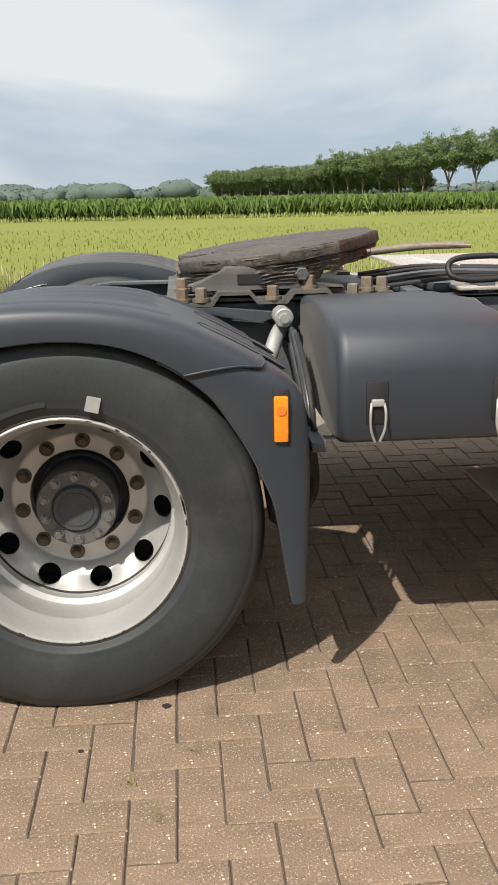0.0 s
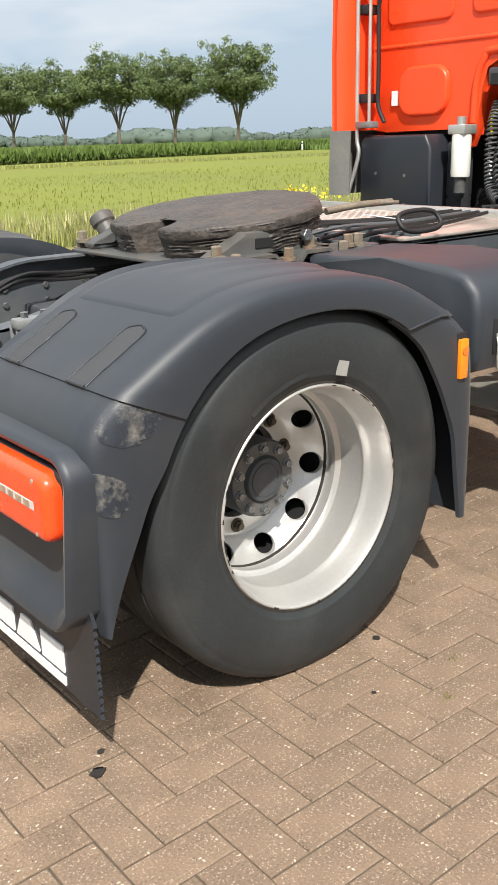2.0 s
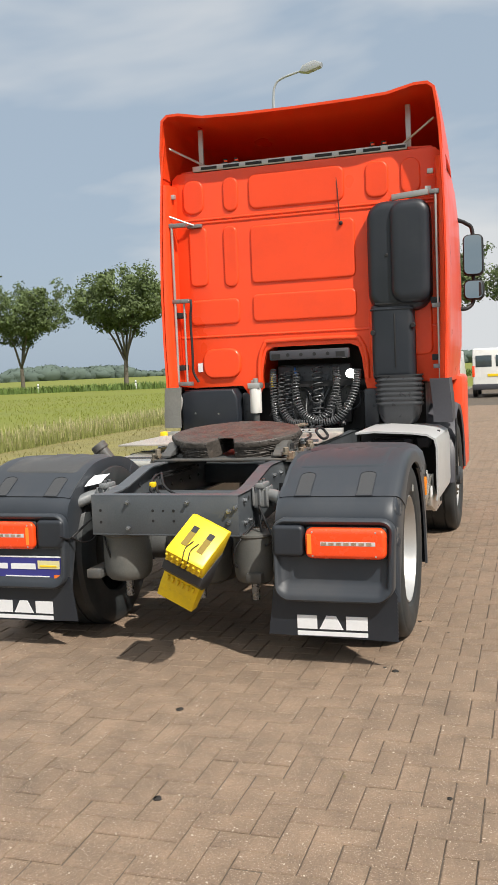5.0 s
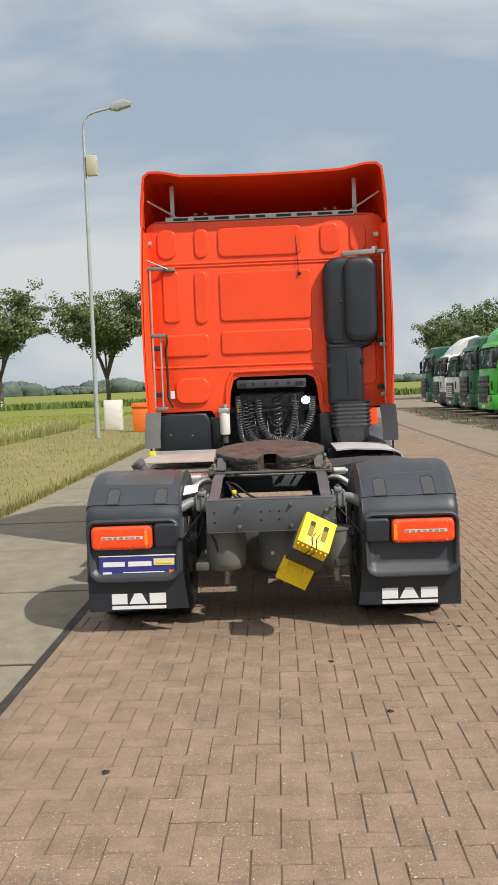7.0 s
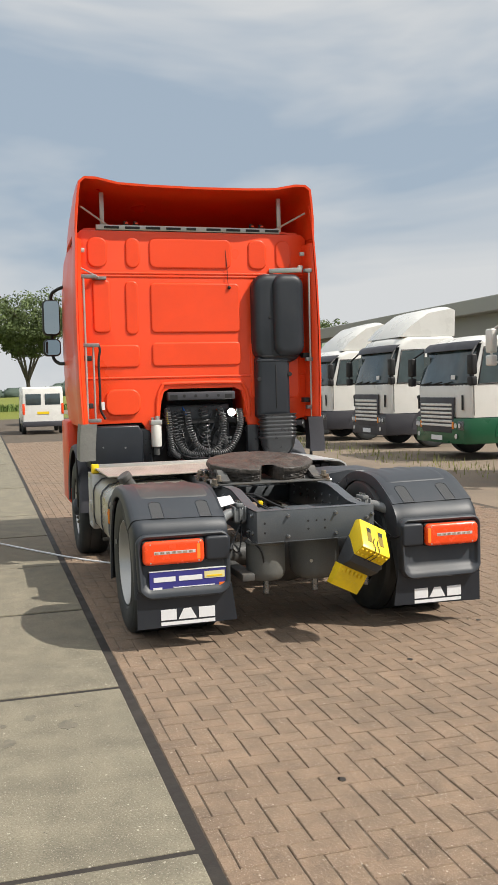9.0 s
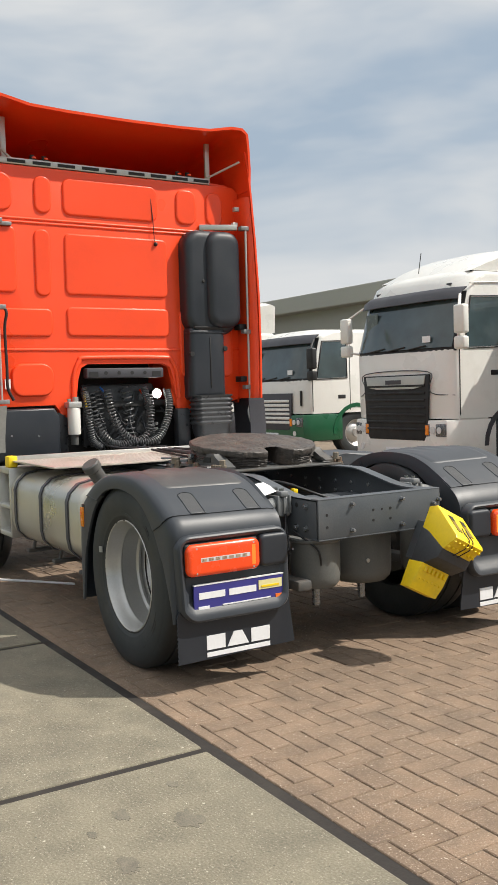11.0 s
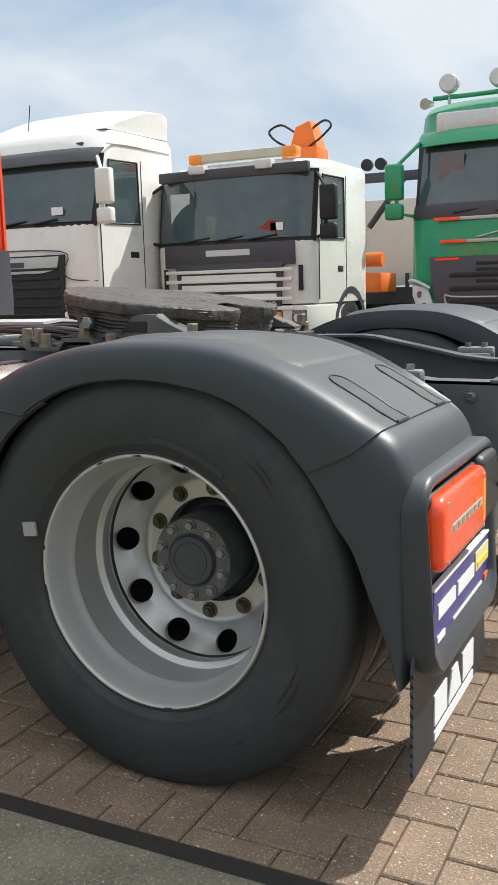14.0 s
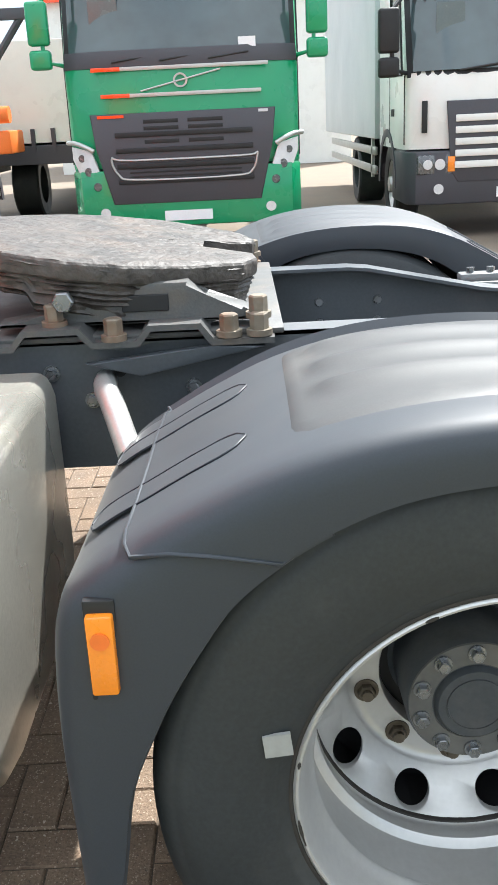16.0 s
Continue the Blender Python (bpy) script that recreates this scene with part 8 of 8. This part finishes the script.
rg = np.random.default_rng(12)
verts, faces = [], []
for _ in range(26000):
    x, y = corn_place(rg)
    h = rg.uniform(1.15, 1.4)
    for k in range(4):
        a = rg.uniform(0, 2 * math.pi)
        dx, dy = math.cos(a), math.sin(a)
        z0 = h * rg.uniform(0.0, 0.4)
        w = 0.042
        b = len(verts)
        verts += [(x - dy * w, y + dx * w, z0), (x + dy * w, y - dx * w, z0), (x + dx * 0.22 + dy * w, y + dy * 0.22 - dx * w, min(h, z0 + 0.7)), (x + dx * 0.4, y + dy * 0.4, min(h, z0 + 0.6) + 0.08 * rg.random())]
        faces.append((b, b + 1, b + 2, b + 3))
tagged(raw("corn_field", verts, faces, CORN), "belt of green corn beyond the field", "corn", kind="stuff")
blades("roadside_hedge", 22000, lambda r: (lambda f: (99 - 44 * f + r.normal(0, 1.2), -30 + 210 * f + r.normal(0, 1.5)))(r.random()), 0.4, 0.85, 0.07, CORN, "rough roadside growth and far corn", 14, lean=0.5)
blades("rough_verge", 9000, lambda r: (r.uniform(-60, 70), 51 + r.normal(0, 0.6)), 0.10, 0.30, 0.04, BLADE, "pale rough grass in front of the corn", 15)


# trees
def tree_mesh(seed, H=14.0, spread=5.8, clear=4.0, leaves=21000, leaf=0.17):
    rg = np.random.default_rng(seed)
    bm = bmesh.new()
    tips = []
    lean = rg.normal(0, 0.25, 2)
    trunk_top = Vector((lean[0], lean[1], clear))
    tube(bm, smooth_path([(0, 0, -0.1), (lean[0] * 0.3, lean[1] * 0.3, clear * 0.45), trunk_top], 5), 0.30, 9, taper=0.22)
    nb = rg.integers(5, 8)
    for k in range(nb):
        a = 2 * math.pi * (k + rg.uniform(-0.3, 0.3)) / nb
        out = spread * rg.uniform(0.55, 0.95)
        top = H * rg.uniform(0.72, 0.93)
        p0 = trunk_top + Vector((0, 0, rg.uniform(-0.5, 0.3)))
        p1 = trunk_top + Vector((math.cos(a) * out * 0.30, math.sin(a) * out * 0.30, (top - clear) * 0.42))
        p2 = Vector((lean[0] + math.cos(a) * out, lean[1] + math.sin(a) * out, top))
        path = smooth_path([p0, p1, p1.lerp(p2, 0.5) + Vector(rg.normal(0, 0.3, 3)), p2], 4)
        tube(bm, path, 0.15, 6, taper=0.025)
        for q in path[3:]:
            for _j in range(2):
                d = Vector(rg.normal(0, 1, 3))
                d.z = abs(d.z) * 0.7
                e = q + d.normalized() * rg.uniform(0.8, 1.9)
                tube(bm, [q, q.lerp(e, 0.5) + Vector(rg.normal(0, 0.1, 3)), e], 0.045, 4, taper=0.012)
                tips.append(e)
            tips.append(q)
    me_t = bpy.data.meshes.new("trunk")
    bm.to_mesh(me_t)
    bm.free()
    me_t.materials.append(BARK)
    me_t.shade_smooth()
    clumps = []
    mid = clear + (H - clear) * 0.58
    for _q in range(150):
        dd = rg.normal(0, 1, 3)
        dd /= np.linalg.norm(dd)
        rr = rg.uniform(0.55, 1.0)
        if dd[2] < 0:
            dd[2] *= 0.42
        tips.append(Vector((lean[0] + dd[0] * spread * rr, lean[1] + dd[1] * spread * rr, mid + dd[2] * (H - clear) * 0.42 * rr)))
    for t in tips:
        if t.z > clear + (H - clear) * 0.24 + rg.uniform(0, 1.4):
            clumps.append((np.array(t), rg.uniform(0.65, 1.30)))
    verts, faces = np.zeros((leaves * 4, 3)), []
    for i in range(leaves):
        c, r = clumps[rg.integers(len(clumps))]
        d = rg.normal(0, 1, 3)
        d /= np.linalg.norm(d)
        p = c + d * r * rg.random() ** 0.45 * np.array((1, 1, 0.75))
        nrm = rg.normal(0, 0.62, 3) + d * 1.2 + np.array((0, 0, 0.45))
        nrm /= np.linalg.norm(nrm)
        e = np.cross(nrm, rg.normal(0, 1, 3))
        e /= np.linalg.norm(e)
        g = np.cross(nrm, e)
        s = leaf * rg.uniform(0.6, 1.3)
        verts[i * 4:i * 4 + 4] = (p - e * s, p - g * s * 0.6, p + e * s, p + g * s * 0.6)
        faces.append((i * 4, i * 4 + 1, i * 4 + 2, i * 4 + 3))
    me_c = bpy.data.meshes.new("crown")
    me_c.from_pydata(verts.tolist(), [], faces)
    me_c.materials.append(LEAF)
    return me_t, me_c


TREES = [tree_mesh(31, 14.0, 6.4, 3.4), tree_mesh(32, 13.2, 5.8, 3.2), tree_mesh(33, 14.5, 6.6, 3.6), tree_mesh(34, 13.6, 6.8, 3.0)]


def make_tree(k, x, y, s, rot, label="roadside tree with bare lower trunk and open crown", z=-0.1):
    t = thing("tree", label, "tree", "trees along the road")
    for nm, me in zip(("trunk", "crown"), TREES[k % 4]):
        o = new(nm, me)
        o.parent = t
    t.matrix_world = Matrix.Translation((x, y, z)) @ Matrix.Rotation(rot, 4, "Z") @ Matrix.Scale(s, 4)
    return t


PLACES = [(94, 44), (91, 56), (88.5, 68), (81, 100), (77.5, 110), (74.2, 119.4), (70.7, 129.4), (67.1, 139.6), (63.8, 149), (60.3, 160), (56.3, 170.5), (53.4, 179), (50.5, 187), (47.7, 195), (45, 202.6), (42.7, 209.4), (40.5, 216), (38.5, 223), (36.5, 230), (34.6, 237), (32.7, 244), (30.8, 251), (28.9, 258), (27, 265), (25.1, 272), (23.2, 279), (21.3, 286), (19.4, 293), (17.5, 300), (15.6, 307), (13.7, 314), (96, 31), (97, 19), (97, 8.5), (98, -3)]
rng = random.Random(77)
for k, (x, y) in enumerate(PLACES):
    make_tree(k * 3 + k // 4, x, y, rng.uniform(0.92, 1.06) * (1.0 if y < 150 else max(0.62, 1.0 - (y - 150) / 240)), rng.uniform(0, 6.28))
for k in range(11):
    make_tree(k, 62 + rng.uniform(-6, 14), -14 - 5.5 * k + rng.uniform(-1, 1), rng.uniform(0.46, 0.62), rng.uniform(0, 6.28), "dense tree behind the parked trucks")
for k in range(20):
    f = k / 19
    make_tree(k * 5 + 1, 50 - 36 * f + rng.uniform(1, 4), 192 + 128 * f, rng.uniform(0.62, 0.74) * (1 - 0.22 * f), rng.uniform(0, 6.28), "low bushy tree at the far end of the row", z=-2.6)


def wood(name, n, region, size, mat, label, seed):
    """Far wood: a bumpy mass of crowns along a line, with leaf clumps on its outline."""
    rg = np.random.default_rng(seed)
    verts, faces = [], []
    for q in range(n):
        c, h = region(rg)
        w = h * rg.uniform(0.7, 1.3)
        b = len(verts)
        for (zz, ww) in ((0.0, 0.85), (0.35, 1.0), (0.65, 0.92), (0.87, 0.62), (0.98, 0.25)):
            for k in range(7):
                a = 2 * math.pi * k / 7
                jt = rg.uniform(0.80, 1.18)
                verts.append((c[0] + w * ww * jt * math.cos(a), c[1] + w * ww * jt * math.sin(a), h * zz * rg.uniform(0.85, 1.08)))
        for r in range(4):
            for k in range(7):
                faces.append((b + r * 7 + k, b + r * 7 + (k + 1) % 7, b + r * 7 + 7 + (k + 1) % 7, b + r * 7 + 7 + k))
        faces.append(tuple(b + 28 + k for k in range(7)))
        for _k in range(22):
            a, zz = rg.uniform(0, 6.283), rg.uniform(0.5, 1.04)
            rr = w * math.sqrt(max(0.05, 1 - (zz - 0.3) ** 2 / 0.55))
            p = np.array((c[0] + rr * math.cos(a), c[1] + rr * math.sin(a), h * zz))
            e, g = rg.normal(0, 1, 3), rg.normal(0, 1, 3)
            sz = size * rg.uniform(0.35, 0.8)
            e, g = e / np.linalg.norm(e) * sz, g / np.linalg.norm(g) * sz
            b2 = len(verts)
            verts += [tuple(p - e), tuple(p - g), tuple(p + e), tuple(p + g)]
            faces.append((b2, b2 + 1, b2 + 2, b2 + 3))
    ob = raw(name, verts, faces, mat)
    ob.data.shade_smooth()
    return tagged(ob, label, "wood", kind="stuff")


def far_line(x0, y0, x1, y1, h0, h1):
    def region(r):
        f = r.random()
        bump = 0.75 + 0.25 * math.sin(f * 37.0) + 0.15 * math.sin(f * 91.0 + 1)
        return (x0 + (x1 - x0) * f + r.normal(0, 3), y0 + (y1 - y0) * f + r.normal(0, 5), 0), max(1.5, r.uniform(h0, h1) * bump)
    return region


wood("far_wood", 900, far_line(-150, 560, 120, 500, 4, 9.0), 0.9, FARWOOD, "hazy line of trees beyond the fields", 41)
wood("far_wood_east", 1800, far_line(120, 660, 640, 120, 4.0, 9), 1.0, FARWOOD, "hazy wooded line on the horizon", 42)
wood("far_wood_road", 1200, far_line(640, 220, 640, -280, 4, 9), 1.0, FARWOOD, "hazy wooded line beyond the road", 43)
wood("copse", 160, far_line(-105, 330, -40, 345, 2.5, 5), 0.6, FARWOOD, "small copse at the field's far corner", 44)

# ---- pavers, laid in herringbone ----
pav = tagged(new("pavement"), "brown concrete pavers laid in herringbone, slightly worn", "pavement", kind="structure")
PW, PX, PY = 0.1055, 0.3600, -1.7185
GAP = 0.0038


def paver_shape(lx, ly):
    """Top, chamfer and skirt of one paver about its middle."""
    out = []
    for d, z in ((0.0, -0.02), (0.0, -0.0040), (0.0038, 0.0)):
        a, b = lx / 2 - GAP / 2 - d, ly / 2 - GAP / 2 - d
        out += [(-a, -b, z), (a, -b, z), (a, b, z), (-a, b, z)]
    fs = [(8, 9, 10, 11)]
    for r in (0, 4):
        for k in range(4):
            fs.append((r + k, r + (k + 1) % 4, r + 4 + (k + 1) % 4, r + 4 + k))
    return out, fs


def paver_mesh(lx, ly):
    v, f = paver_shape(lx, ly)
    me = bpy.data.meshes.new("paver")
    me.from_pydata(v, [], f)
    me.materials.append(BRICK)
    return me


SH = [paver_shape(2 * PW, PW), paver_shape(PW, 2 * PW)]
ME = [paver_mesh(2 * PW, PW), paver_mesh(PW, 2 * PW)]
V, F, singles = [], [], 0
rg = np.random.default_rng(3)
i0, i1 = int((-12.5 - PX) / PW), int((27.0 - PX) / PW)
j0, j1 = int((-4.55 - PY) / PW), int((1.40 - PY) / PW) + 1
for i in range(i0, i1):
    for j in range(j0, j1):
        d = (i - j) % 4
        if d not in (0, 3):
            continue
        k = 0 if d == 0 else 1
        cx = PX + (i + (1.0 if k == 0 else 0.5)) * PW
        cy = PY + (j + (0.5 if k == 0 else 1.0)) * PW
        half = PW if k else PW / 2
        if cy + half > 1.403:
            keep = 1.403 - (cy - half)
            if keep < 0.03:
                continue
            cv, cf = paver_shape(PW if k else 2 * PW, keep)
            b = len(V)
            V += [(cx + x, cy - half + keep / 2 + y, -0.002 + z) for x, y, z in cv]
            F += [tuple(b + q for q in f) for f in cf]
            continue
        dz = -0.001 - 0.0035 * rg.random() ** 2
        tx, ty = rg.normal(0, 0.004), rg.normal(0, 0.004)
        dx, dy = rg.normal(0, 0.0006, 2)
        if singles < 300 and -0.9 < cx < 1.35 and -2.75 < cy < -1.30:
            o = new("paver", ME[k])
            o.parent = pav
            o.matrix_world = Matrix.Translation((cx + dx, cy + dy, dz)) @ Euler((tx, ty, 0)).to_matrix().to_4x4()
            singles += 1
            continue
        b = len(V)
        V += [(cx + dx + x, cy + dy + y, dz + z + (x * -ty + y * tx if z > -0.01 else 0)) for x, y, z in SH[k][0]]
        F += [tuple(b + q for q in f) for f in SH[k][1]]
raw("paver_field", V, F, BRICK, pav, "brown concrete pavers", kind="stuff")
STAIN = pbr("damp_concrete", (0.150, 0.134, 0.102), 0.85, var=0.4, scale=20, fine=180, bump=0.5)
# small spills and stains lying on the pavers
for k, (x, y, r) in enumerate([(0.226, -1.235, 0.012), (-0.684, -1.22, 0.020), (-0.64, -1.16, 0.011), (-1.38, -0.335, 0.022), (-2.22, -0.58, 0.020), (-2.867, 0.72, 0.022), (-1.77, -2.35, 0.034), (-1.15, -1.95, 0.010), (0.02, -1.42, 0.008), (-2.0, -1.6, 0.012)]):
    bm = bmesh.new()
    rr = random.Random(k)
    pts = [(x + r * 1.2 * (0.6 + 0.35 * rr.random()) * math.cos(a), y + r * (0.6 + 0.35 * rr.random()) * math.sin(a)) for a in [2 * math.pi * q / 11 for q in range(15)]]
    prism(bm, pts, "z", -0.004, 0.0012)
    tagged(part("dropping", bm, BITUMEN, smooth=0), "small dark clod lying on the paving", "dirt", "dark clods")

for k, (x, y, r) in enumerate([(-1.78, 1.80, 0.075), (-1.62, 1.98, 0.05), (-1.95, 2.1, 0.06), (-1.70, 2.12, 0.03), (-1.5, 1.72, 0.035)]):
    bm = bmesh.new()
    rr = random.Random(50 + k)
    pts = [(x + r * 1.2 * (0.45 + 0.5 * rr.random()) * math.cos(a), y + r * 0.8 * (0.45 + 0.5 * rr.random()) * math.sin(a)) for a in [2 * math.pi * q / 33 for q in range(33)]]
    prism(bm, pts, "z", -0.004, 0.0008)
    tagged(part("damp_stain", bm, STAIN, smooth=0), "damp stain soaked into the concrete slab", "stain", "damp stains")
rg = np.random.default_rng(61)
verts, faces = [], []
for cx, cy in ((0.145, -1.56), (0.21, -1.68), (0.30, -1.45), (-1.9, -1.2)):
    for _ in range(22):
        x, y, h = cx + rg.normal(0, 0.012), cy + rg.normal(0, 0.010), rg.uniform(0.003, 0.010)
        b = len(verts)
        verts += [(x - 0.002, y, -0.002), (x + 0.002, y, -0.002), (x + rg.normal(0, 0.004), y + rg.normal(0, 0.004), h)]
        faces.append((b, b + 1, b + 2))
tagged(raw("joint_moss", verts, faces, MOWN), "tiny green moss tufts in the paver joints", "moss", kind="stuff")

cord = thing("white_cord", "thin white cord lying across the paving and concrete", "cord")
part("strand", tube(bmesh.new(), smooth_path([(4.75, 2.29, 0.013), (4.2, 1.98, 0.013), (3.5, 1.60, 0.013), (2.93, 1.25, 0.008), (2.5, 0.92, 0.008), (2.2, 0.70, 0.008)], 5), 0.009, 6), DECAL, cord, smooth=60)
